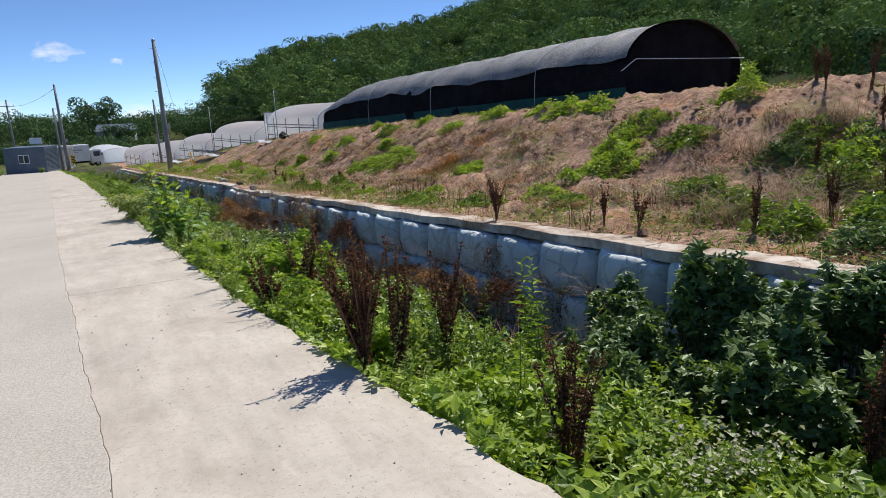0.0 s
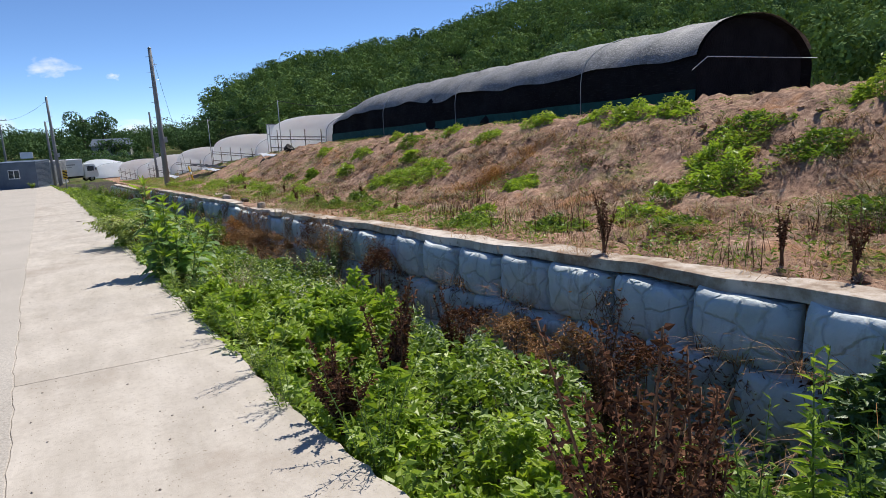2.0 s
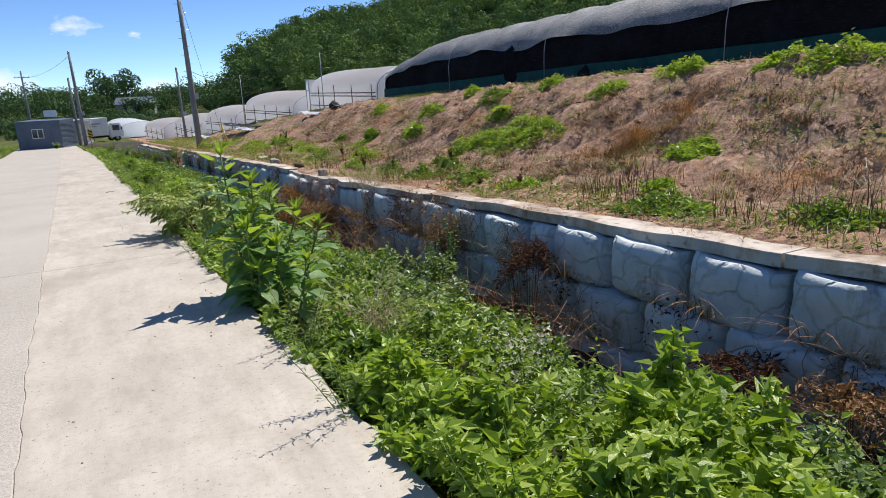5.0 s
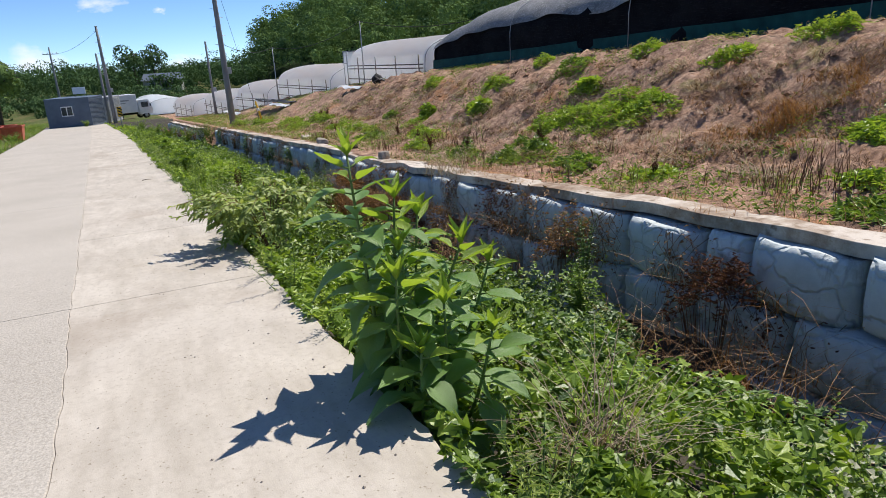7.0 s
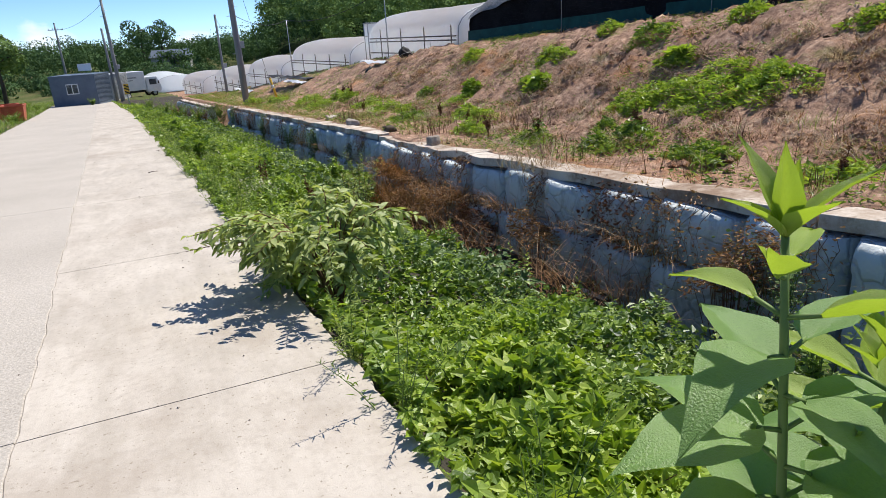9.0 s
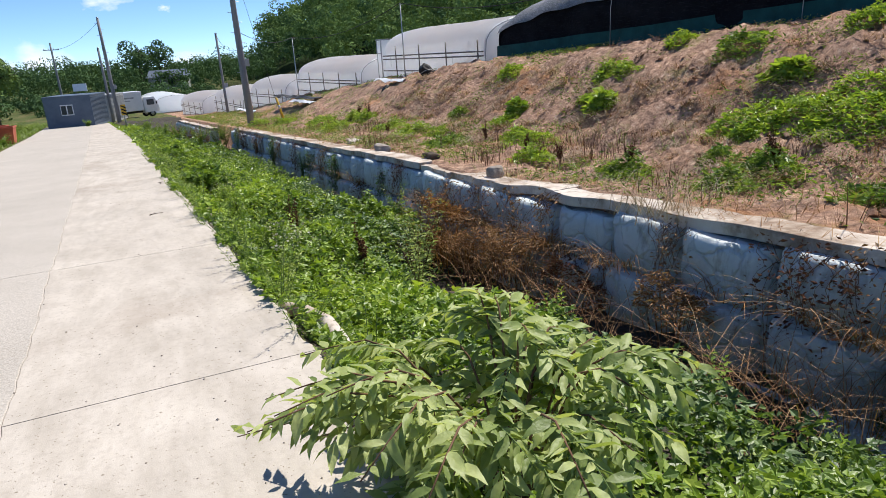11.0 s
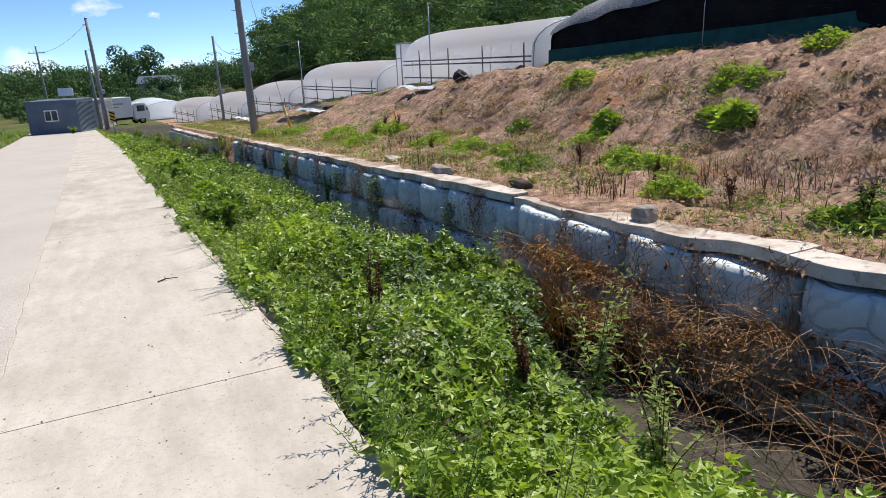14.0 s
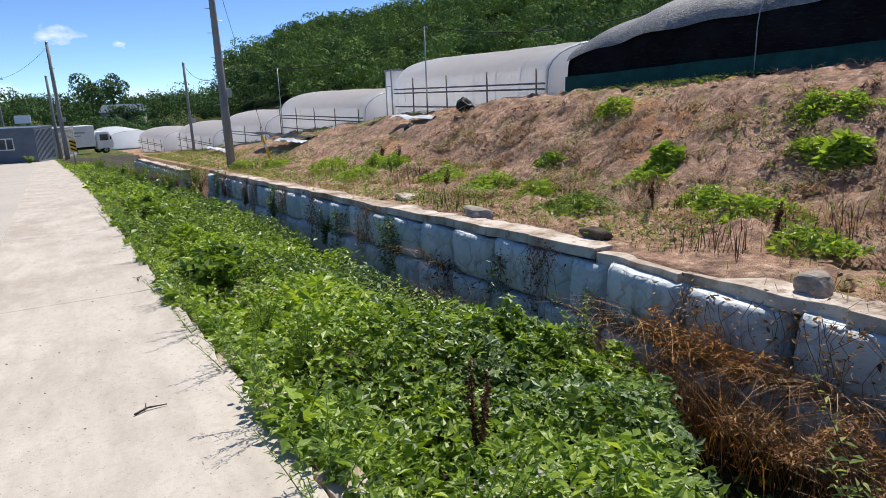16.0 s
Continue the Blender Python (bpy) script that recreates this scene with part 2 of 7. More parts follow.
    k.color(k.ramp(k.noise(3, 6, 0.6, (1, 1, 0.15)), [(0.3, (0.2, 0.205, 0.21)), (0.7, (0.31, 0.31, 0.31))])).bump(k.noise(80, 3), 0.3, 0.004)
    M["pole"] = k.m
    k = Mat("container_paint", 0.5, 0.4)
    k.color(k.ramp(k.noise(1.5, 6, 0.65), [(0.3, (0.085, 0.115, 0.16)), (0.7, (0.13, 0.165, 0.215))]))
    M["container"] = k.m
    k = Mat("grey_paint", 0.55, 0.35)
    k.color(k.ramp(k.noise(1.5, 6, 0.65), [(0.3, (0.3, 0.31, 0.32)), (0.7, (0.42, 0.43, 0.44))]))
    M["greypaint"] = k.m
    k = Mat("white_paint", 0.35, 0.5)
    k.color(k.ramp(k.noise(2, 5), [(0.3, (0.7, 0.71, 0.72)), (0.7, (0.8, 0.8, 0.8))]))
    M["white"] = k.m
    M["glass"] = Mat("window_glass", 0.08, 0.6).color((0.03, 0.04, 0.05)).m
    M["tyre"] = Mat("tyre_rubber", 0.8, 0.2).color((0.02, 0.02, 0.02)).m
    k = Mat("yellow_paint", 0.5, 0.4)
    k.color(k.ramp(k.noise(6, 4), [(0.3, (0.6, 0.36, 0.03)), (0.7, (0.75, 0.47, 0.04))]))
    M["yellow"] = k.m
    k = Mat("red_plastic", 0.55, 0.4)
    k.color(k.ramp(k.noise(4, 4), [(0.3, (0.36, 0.07, 0.03)), (0.7, (0.5, 0.11, 0.05))]))
    M["red"] = k.m
    k = Mat("bark", 0.95, 0.1)
    k.color(k.ramp(k.noise(4, 6, 0.6, (1, 1, 0.2)), [(0.3, (0.05, 0.04, 0.03)), (0.7, (0.14, 0.11, 0.085))])).bump(k.noise(9, 5, 0.6, (1, 1, 0.2)), 0.8, 0.03)
    M["bark"] = k.m
    k = Mat("field_stone", 0.9, 0.2)
    k.color(k.ramp(k.noise(5, 6, 0.65), [(0.3, (0.2, 0.17, 0.14)), (0.7, (0.42, 0.37, 0.32))])).bump(k.noise(18, 5), 0.7, 0.02)
    M["stone"] = k.m
    M["stem_green"] = Mat("green_stem", 0.6, 0.3).color((0.13, 0.2, 0.05)).m
    k = Mat("dead_stem", 0.9, 0.1)
    k.color(k.ramp(k.noise(6, 4), [(0.3, (0.1, 0.055, 0.035)), (0.7, (0.22, 0.13, 0.08))]))
    M["stem_dead"] = k.m
    # foliage
    M["leaf"] = leaf_mat("weed_leaf", (0.045, 0.1, 0.014), (0.17, 0.285, 0.038), (0.4, 0.53, 0.09))
    M["leaf_bright"] = leaf_mat("bright_leaf", (0.16, 0.27, 0.03), (0.33, 0.48, 0.06), (0.54, 0.65, 0.12), 0.45)
    M["leaf_big"] = leaf_mat("broad_leaf", (0.14, 0.27, 0.07), (0.22, 0.38, 0.105), (0.33, 0.5, 0.15), 0.45, 0.36, 0.6)
    M["leaf_willow"] = leaf_mat("narrow_leaf", (0.18, 0.26, 0.07), (0.37, 0.46, 0.13), (0.6, 0.66, 0.27), 0.42, 0.5)
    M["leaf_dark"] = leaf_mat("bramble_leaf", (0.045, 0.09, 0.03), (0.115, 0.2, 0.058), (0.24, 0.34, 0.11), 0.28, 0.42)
    M["leaf_dead"] = leaf_mat("dead_seed", (0.05, 0.022, 0.014), (0.12, 0.05, 0.03), (0.24, 0.12, 0.07), 0.15, 0.9, 0.1)
    M["straw"] = leaf_mat("dry_grass", (0.1, 0.044, 0.018), (0.33, 0.165, 0.072), (0.62, 0.42, 0.25), 0.2, 0.8, 0.2)
    M["straw_rust"] = leaf_mat("rusty_grass", (0.2, 0.085, 0.025), (0.42, 0.19, 0.06), (0.6, 0.34, 0.13), 0.2, 0.8, 0.2)
    M["straw_pale"] = leaf_mat("pale_dry_grass", (0.22, 0.15, 0.105), (0.37, 0.265, 0.185), (0.6, 0.49, 0.37), 0.2, 0.8, 0.2, 0.7, 0.5)
    M["flower"] = leaf_mat("pale_flower", (0.4, 0.4, 0.26), (0.55, 0.54, 0.4), (0.7, 0.68, 0.55), 0.3, 0.8)
    M["wood_a"] = leaf_mat("oak_foliage", (0.125, 0.2, 0.068), (0.16, 0.25, 0.08), (0.2, 0.295, 0.098), 0.12, 0.9, 0.03, 0.32, 0.62)
    M["wood_b"] = leaf_mat("pine_foliage", (0.075, 0.135, 0.06), (0.095, 0.165, 0.07), (0.115, 0.19, 0.08), 0.12, 0.9, 0.03, 0.32, 0.6)
    return M


MAT = make_materials()

# ---- geometry helpers ----
rng = np.random.default_rng(7)


def np_mesh(name, V, F, mats, smooth=False, mat_index=None):
    """A mesh from an (n, 3) array of points and an (m, k) array of faces."""
    V = np.asarray(V, np.float32).reshape(-1, 3)
    F = np.asarray(F, np.int32)
    me = bpy.data.meshes.new(name)
    k = F.shape[1]
    me.vertices.add(len(V))
    me.vertices.foreach_set("co", V.ravel())
    me.loops.add(F.size)
    me.loops.foreach_set("vertex_index", F.ravel())
    me.polygons.add(len(F))
    me.polygons.foreach_set("loop_start", np.arange(0, F.size, k, dtype=np.int32))
    for m in mats if isinstance(mats, (list, tuple)) else [mats]:
        me.materials.append(m)
    if mat_index is not None:
        me.polygons.foreach_set("material_index", np.asarray(mat_index, np.int32))
    me.polygons.foreach_set("use_smooth", np.full(len(F), smooth))
    me.update(calc_edges=True)
    me.validate()
    return me


def part(name, me, parent, label="", m=None):
    """Links a mesh (or a bmesh with its material) as one object under a thing or a part."""
    ob = new(name, me)
    ob.parent = parent
    if m is not None:
        ob.matrix_local = m
    return tagged(ob, label) if label else ob


def bm_mesh(name, bm, mats, smooth=False):
    me = bpy.data.meshes.new(name)
    bmesh.ops.recalc_face_normals(bm, faces=bm.faces)
    bm.to_mesh(me)
    bm.free()
    for m in mats if isinstance(mats, (list, tuple)) else [mats]:
        me.materials.append(m)
    if smooth:
        me.polygons.foreach_set("use_smooth", np.full(len(me.polygons), True))
    return me


def box_bm(sx, sy, sz, bevel=0.0, at=(0, 0, 0), bm=None, rot=None, seg=2):
    """A box with bevelled edges, its base centred on at."""
    one = bmesh.new()
    bmesh.ops.create_cube(one, size=1.0)
    for v in one.verts:
        v.co = Vector((v.co.x * sx, v.co.y * sy, (v.co.z + 0.5) * sz))
    if bevel:
        bmesh.ops.bevel(one, geom=list(one.edges), offset=bevel, segments=seg, affect="EDGES", profile=0.6)
    m = Matrix.Translation(at) @ (rot if rot is not None else Matrix())
    bmesh.ops.transform(one, matrix=m, verts=one.verts)
    if bm is None:
        return one
    tmp = bpy.data.meshes.new("tmp")
    one.to_mesh(tmp)
    one.free()
    bm.from_mesh(tmp)
    bpy.data.meshes.remove(tmp)
    return bm


def tube_arrays(points, radii, n=6):
    """Points and quads of a tube along a line of points."""
    pts = np.asarray(points, float)
    radii = np.broadcast_to(np.asarray(radii, float), (len(pts),))
    tang = np.gradient(pts, axis=0)
    tang /= np.linalg.norm(tang, axis=1)[:, None] + 1e-9
    ref = np.array([0.0, 0.0, 1.0]) if abs(tang[0][2]) < 0.9 else np.array([1.0, 0.0, 0.0])
    a = np.cross(tang, ref)
    a /= np.linalg.norm(a, axis=1)[:, None] + 1e-9
    b = np.cross(tang, a)
    th = np.linspace(0, 2 * np.pi, n, endpoint=False)
    V = pts[:, None, :] + radii[:, None, None] * (np.cos(th)[None, :, None] * a[:, None, :] + np.sin(th)[None, :, None] * b[:, None, :])
    i, j = np.meshgrid(np.arange(len(pts) - 1), np.arange(n), indexing="ij")
    i, j = i.ravel(), j.ravel()
    F = np.stack([i * n + j, i * n + (j + 1) % n, (i + 1) * n + (j + 1) % n, (i + 1) * n + j], 1)
    return V.reshape(-1, 3), F


def join(arrays):
    Vs, Fs, o = [], [], 0
    for V, F in arrays:
        Vs.append(V)
        Fs.append(np.asarray(F) + o)
        o += len(V)
    return np.concatenate(Vs), np.concatenate(Fs)


def tube(name, points, radii, mat, n=6):
    V, F = tube_arrays(points, radii, n)
    V = np.concatenate([V, [points[0]], [points[-1]]])
    me = bpy.data.meshes.new(name)
    m = len(V)
    faces = [tuple(f) for f in F] + [(( j + 1) % n, j, m - 2) for j in range(n)] + [(m - 2 - n + j, m - 2 - n + (j + 1) % n, m - 1) for j in range(n)]
    me.from_pydata([tuple(v) for v in V], [], faces)
    me.materials.append(mat)
    me.polygons.foreach_set("use_smooth", np.full(len(me.polygons), True))
    return me


def unit(a):
    return a / (np.linalg.norm(a, axis=-1, keepdims=True) + 1e-9)


def leaves(P, D, N, L, W, fold=0.15, droop=0.1, fine=False):
    """Folded leaves at P along D, with upper side N, length L and width W. Points and triangles."""
    P, D = np.asarray(P, float), unit(np.asarray(D, float))
    S = unit(np.cross(D, N))
    N = np.cross(S, D)
    L, W = np.asarray(L, float).reshape(-1, 1), np.asarray(W, float).reshape(-1, 1)
    if fine:
        prof = [(0, 0, 0), (0.22, 0.42, 0.6), (0.5, 0.5, 0.9), (0.78, 0.26, 0.6)]
        cols = [P]
        for t, w, z in prof[1:]:
            sag = -droop * L * t * t
            cols += [P + D * L * t + S * W * w + N * (sag + fold * W * w * 1.5), P + D * L * t + N * sag, P + D * L * t - S * W * w + N * (sag + fold * W * w * 1.5)]
        cols.append(P + D * L - N * droop * L * 1.1)
        V = np.stack(cols, 1)
        V[:, 1:] += N[:, None, :] * (rng.normal(0, 0.035, (len(P), V.shape[1] - 1)) * L)[:, :, None]
        tri = np.array([(0, 1, 2), (0, 2, 3), (1, 4, 5), (1, 5, 2), (2, 5, 6), (2, 6, 3), (4, 7, 8), (4, 8, 5), (5, 8, 9), (5, 9, 6), (7, 10, 8), (8, 10, 9)])
    else:
        V = np.stack([P, P + D * L * 0.42 + S * W * 0.5 + N * fold * W, P + D * L - N * droop * L, P + D * L * 0.42 - S * W * 0.5 + N * fold * W], 1)
        tri = np.array([(0, 1, 2), (0, 2, 3)])
    k = V.shape[1]
    F = (np.arange(len(V))[:, None, None] * k + tri[None]).reshape(-1, 3)
    return V.reshape(-1, 3), F


def lobed(P, D, N, L, W):
    """Leaves of three pointed lobes, as of hops and ivy."""
    P, D = np.asarray(P, float), unit(np.asarray(D, float))
    S = unit(np.cross(D, N))
    N = np.cross(S, D)
    L, W = np.asarray(L, float).reshape(-1, 1), np.asarray(W, float).reshape(-1, 1)
    cols = [P]
    for a, s in ((-0.95, 0.72), (0.0, 1.0), (0.95, 0.72)):
        d = D * math.cos(a) + S * math.sin(a)
        q = np.cross(N, d)
        cols += [P + d * L * s * 0.5 - q * W * 0.22 + N * 0.02 * L, P + d * L * s - N * L * 0.14, P + d * L * s * 0.5 + q * W * 0.22 + N * 0.02 * L]
    V = np.stack(cols, 1)
    tri = np.array([(0, 1, 2), (0, 2, 3), (0, 4, 5), (0, 5, 6), (0, 7, 8), (0, 8, 9)])
    F = (np.arange(len(V))[:, None, None] * 10 + tri[None]).reshape(-1, 3)
    return V.reshape(-1, 3), F


def scatter_leaves(P, up, size, fine=False, slim=0.55, vary=0.4, flat=0.6):
    """Randomly turned leaves at P, more or less level: size is the mean length."""
    n = len(P)
    a = rng.uniform(0, 2 * np.pi, n)
    D = np.stack([np.cos(a), np.sin(a), rng.normal(0.1, 0.45, n)], 1)
    N = np.asarray(up) + rng.normal(0, flat, (n, 3))
    L = size * np.clip(rng.normal(1, vary, n), 0.35, 2.0)
    if fine == "lobed":
        return lobed(P, D, N, L, L)
    return leaves(P, D, N, L, L * slim, 0.18, 0.15, fine)


def blades(P, height, width, lean=0.5, bend=0.6, seg=3, az=None):
    """Grass blades from P: narrow strips that bend over. Points and quads."""
    n = len(P)
    a = rng.uniform(0, 2 * np.pi, n) if az is None else az + rng.normal(0, 0.6, n)
    H = height * np.clip(rng.normal(1, 0.35, n), 0.3, 2)
    out = np.stack([np.cos(a), np.sin(a), np.zeros(n)], 1)
    side = np.stack([-np.sin(a), np.cos(a), np.zeros(n)], 1)
    ln = lean * rng.uniform(0.2, 1.2, n)
    rows = []
    for s in range(seg + 1):
        t = s / seg
        c = P + out * (H * (ln * t + bend * t * t))[:, None] + np.array([0, 0, 1.0]) * (H * (t - 0.45 * bend * t * t * t))[:, None]
        w = width * (1 - 0.85 * t)
        rows += [c - side * w / 2, c + side * w / 2]
    V = np.stack(rows, 1)
    q = np.array([(2 * s, 2 * s + 1, 2 * s + 3, 2 * s + 2) for s in range(seg)])
    F = (np.arange(n)[:, None, None] * V.shape[1] + q[None]).reshape(-1, 4)
    return V.reshape(-1, 3), F


# ---- the lie of the land ----
def fall(y):
    """Height of the road's surface: it drops gently away, then levels out."""
    y = np.asarray(y, float)
    return 0.03 - 0.0465 * np.where(y > 88, 88 + 6 * np.tanh((y - 88) / 6), np.where(y < -25, -25, y))


EDGE_Y = [-30, 0, 2, 4, 6, 9, 11, 14, 18, 20, 23, 28, 37, 46, 54, 60, 75, 90]
EDGE_X = [2.0, 1.62, 1.48, 1.33, 1.13, 1.04, 0.96, 0.87, 0.76, 0.69, 0.59, 0.36, 0.02, -0.33, -0.8, -1.2, -2.1, -3.0]


def edge(y):
    return np.interp(y, EDGE_Y, EDGE_X)


def seam(y):
    y = np.asarray(y, float)
    wander = 0.008 * np.sin(y * 2.1) + 0.006 * np.sin(y * 9.7 + 1) + 0.004 * np.sin(y * 23)
    return np.interp(y, [-30, 0, 3, 11, 17, 30, 90], [0.2, 0.0, -0.09, -0.51, -0.76, -1.3, -4.0]) + wander


def road_left(y):
    return np.interp(y, [-30, 20, 40, 60, 78, 95], [-3.6, -4.2, -4.9, -6.0, -7.2, -8.5])


def wall_x(y):
    """Face of the block wall along the far side of the ditch."""
    return 5.25 - 0.027 * np.asarray(y, float)


def wall_rise(y):
    """How far the wall's coping stands off its usual height above the ditch."""
    return np.interp(y, [0, 3, 7, 10, 14, 18, 20, 21.5, 23.5, 25, 40], [0.2, 0.18, 0.12, 0.09, 0.06, 0.01, -0.02, -0.06, -0.01, 0.02, 0.0])


def smooth(a, b, x):
    t = np.clip((np.asarray(x, float) - a) / (b - a), 0, 1)
    return t * t * (3 - 2 * t)


def bank(d, y):
    """Rise of the bank at d metres behind the face of the wall."""
    prof = np.interp(d, [0, 2.0, 3.3, 4.1, 4.6, 5.4, 6.0, 7.0, 9.0], [0, 0.07, 0.4, 0.85, 1.15, 1.62, 1.88, 2.0, 2.02])
    size = np.interp(y, [0, 2, 3.5, 5.1, 5.8, 6.6, 33, 43, 58, 75, 95], [0.0, 0.06, 0.22, 0.64, 0.87, 1.0, 1.0, 0.84, 0.58, 0.35, 0.2])
    return prof * size


def hill(x, y):
    """The wooded hill beyond the greenhouses, and low rises along the horizon."""
    x, y = np.asarray(x, float), np.asarray(y, float)
    r = np.hypot(x, y - 10)
    az = np.degrees(np.arctan2(x, y - 10))
    top = np.interp(az, [-180, -60, 0, 9.6, 10.5, 11.8, 14.6, 18.8, 23.6, 28.4, 32, 36, 44, 60, 90, 120, 150, 180], [3, 2, 1.5, 1.5, 6, 11.5, 17, 22, 24, 27.5, 31, 36, 42, 48, 46, 30, 12, 4])
    near = np.interp(az, [-180, 9, 15, 30, 45, 70, 110, 180], [150, 150, 120, 85, 60, 50, 60, 150])
    return top * smooth(near, 265, r)


def ground_z(x, y):
    """Height of the open ground (road, ditch and bank without their slabs)."""
    x, y = np.broadcast_arrays(np.asarray(x, float), np.asarray(y, float))
    g = fall(y)
    e, w = edge(y), wall_x(y)
    z = g - 0.03 + np.where(x < road_left(y), 0.05 * smooth(0, 1.5, road_left(y) - x), 0)
    deep = np.interp(y, [-40, 46, 58, 70, 74], [1.35, 1.35, 1.0, 0.6, 0.0])
    t = smooth(0.0, 0.75, x - e)
    ditch = g - 0.06 - (deep - 0.06) * t
    ditch = ditch + 0.12 * np.sin(y * 1.3 + x * 2) * smooth(0.3, 1, x - e)
    z = np.where((x >= e) & (x < w + 0.12), ditch, z)
    d = x - w
    up = g - 0.06 + bank(d, y) + wall_rise(y) * (1 - smooth(2.0, 6.0, d))
    far_right = smooth(18, 45, d)
    up = up * (1 - far_right) + (g - 0.06 + 1.2 * far_right) * far_right
    z = np.where(x >= w + 0.12, up, z)
    return z + hill(x, y)


def build_ground():
    ys = np.concatenate([[-900, -500, -250, -120, -60, -30, -15, -8], np.arange(-5, 36, 0.14), np.arange(36, 60, 0.4), np.arange(60, 100, 1.5), [105, 115, 130, 150, 170, 190, 215, 240, 270, 310, 400, 600, 900, 1500]])
    far_l = [-1500, -700, -350, -200, -120, -70, -40, -25, -15]
    off_bank = np.concatenate([np.arange(0.14, 7.6, 0.11), [8, 8.8, 10, 12, 15, 19, 24, 30, 38, 48, 60, 75, 95, 120, 150, 185, 220, 270, 350, 500, 800, 1500]])
    rows = []
    for y in ys:
        e, w, rl = float(edge(y)), float(wall_x(y)), float(road_left(y))
        w = max(w, e + 1.8)
        r = [v for v in far_l] + [rl - 6, rl - 3, rl - 1.2, rl - 0.3, rl + 0.15, (rl + e) / 2, e - 0.14]
        r += [e + v for v in (0.02, 0.12, 0.25, 0.4, 0.6, 0.8)] + list(np.linspace(e + 1.0, w + 0.08, 8)) + [w + v for v in off_bank]
        rows.append(r)
    X = np.array(rows)
    Y = np.broadcast_to(ys[:, None], X.shape).copy()
    Z = ground_z(X, Y)
    # clods, runnels and hollows on the bank
    d = X - wall_x(Y)
    for i in range(X.shape[0]):
        if not -6 < ys[i] < 75:
            continue
        for j in range(X.shape[1]):
            if 0.5 < d[i, j] < 8:
                p = Vector((X[i, j], ys[i], 0))
                a = 0.13 * noise.noise(p * 0.7) + 0.12 * noise.noise(p * 1.7 + Vector((9, 0, 0))) + 0.08 * noise.noise(p * 3.6) + 0.06 * noise.noise(p * 8) + 0.04 * noise.noise(p * 17)
                ridge = abs(noise.noise(Vector((X[i, j] * 0.7 + 30, ys[i] * 2.1, 5))))
                a += 0.1 * (ridge - 0.25) - 0.09 * max(0, 1 - abs(d[i, j] - 2.6 + 0.5 * noise.noise(Vector((0, ys[i] * 0.6, 2)))) / 0.25)
                Z[i, j] += a * min(1, (d[i, j] - 0.5) / 1.0)
    n, m = X.shape
    V = np.stack([X, Y, Z], 2).reshape(-1, 3)
    i, j = np.meshgrid(np.arange(n - 1), np.arange(m - 1), indexing="ij")
    i, j = i.ravel(), j.ravel()
    F = np.stack([i * m + j, i * m + j + 1, (i + 1) * m + j + 1, (i + 1) * m + j], 1)
    cx, cy = V[F].mean(1)[:, 0], V[F].mean(1)[:, 1]
    dd = cx - wall_x(cy)
    idx = np.where((dd > 0.1) & (dd < 16) & (cy > -30) & (cy < 100), 1, 0)
    idx = np.where((cx > edge(cy) - 0.05) & (dd <= 0.1) & (cy < 76), 2, idx)
    idx = np.where(hill(cx, cy) > 1.5, 3, idx)
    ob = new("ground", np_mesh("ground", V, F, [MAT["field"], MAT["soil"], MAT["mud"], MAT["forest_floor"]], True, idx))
    tagged(ob, "bare brown earth bank, ditch and fields running to a wooded hill", "ground", kind="structure")


build_ground()


def strip(name, x0, x1, y0, y1, step, top, thick, mat, wob0=0.0, wob1=0.0, seed=0.0):
    """A slab between two lines x0(y) and x1(y), with its sides; top(y) is its surface."""
    ys = np.arange(y0, y1 + step * 0.5, step)
    ys[-1] = y1
    rows = []
    for y in ys:
        a, b = float(x0(y)), float(x1(y))
        a += wob0 * noise.noise(Vector((y * 2.3, seed, 0)))
        b += wob1 * (noise.noise(Vector((y * 2.1, seed + 5, 0))) + 0.6 * noise.noise(Vector((y * 7, seed, 3))))
        z = float(top(y))
        bev = 0.006
        rows.append([(a, y, z - thick), (a, y, z - bev * 0.5), (a + bev * 0.5, y, z), (b - bev, y, z), (b, y, z - bev), (b - 0.01, y, z - thick)])
    n, m = len(rows), 6
    V = np.array(rows).reshape(-1, 3)
    i, j = np.meshgrid(np.arange(n - 1), np.arange(m - 1), indexing="ij")
    i, j = i.ravel(), j.ravel()
    F = np.stack([i * m + j, i * m + j + 1, (i + 1) * m + j + 1, (i + 1) * m + j], 1)
    F = np.concatenate([F, [(0, 5, 4, 1), (1, 4, 3, 2), ((n - 1) * m, (n - 1) * m + 1, (n - 1) * m + 4, (n - 1) * m + 5), ((n - 1) * m + 1, (n - 1) * m + 2, (n - 1) * m + 3, (n - 1) * m + 4)]])
    return np_mesh(name, V, F, mat)


def build_road():
    road = tagged(new("road"), "pale worn concrete farm road with sandy patches beside a ditch", "road", kind="structure")
    joints = [-26, -20, -14, -8, -2.5, 7.7, 14.2, 17.1, 20.5, 26, 31, 36, 42, 48, 54, 60, 66, 72, 80, 92]
    top = lambda y: fall(y)
    for a, b in zip(joints[:-1], joints[1:]):
        part("slab", strip("slab", lambda y: seam(y) + 0.001, edge, a + 0.004, b - 0.004, 0.1, top, 0.26, MAT["concrete_new"], 0.0, 0.05, 1.0), road)
    for a, b in zip(joints[:-1:2], joints[2::2]):
        part("old_slab", strip("old_slab", road_left, lambda y: seam(y) - 0.001, a + 0.004, b - 0.004, 0.1, lambda y: fall(y) + 0.003, 0.26, MAT["concrete_old"], 0.12, 0.0, 1.0), road)


build_road()


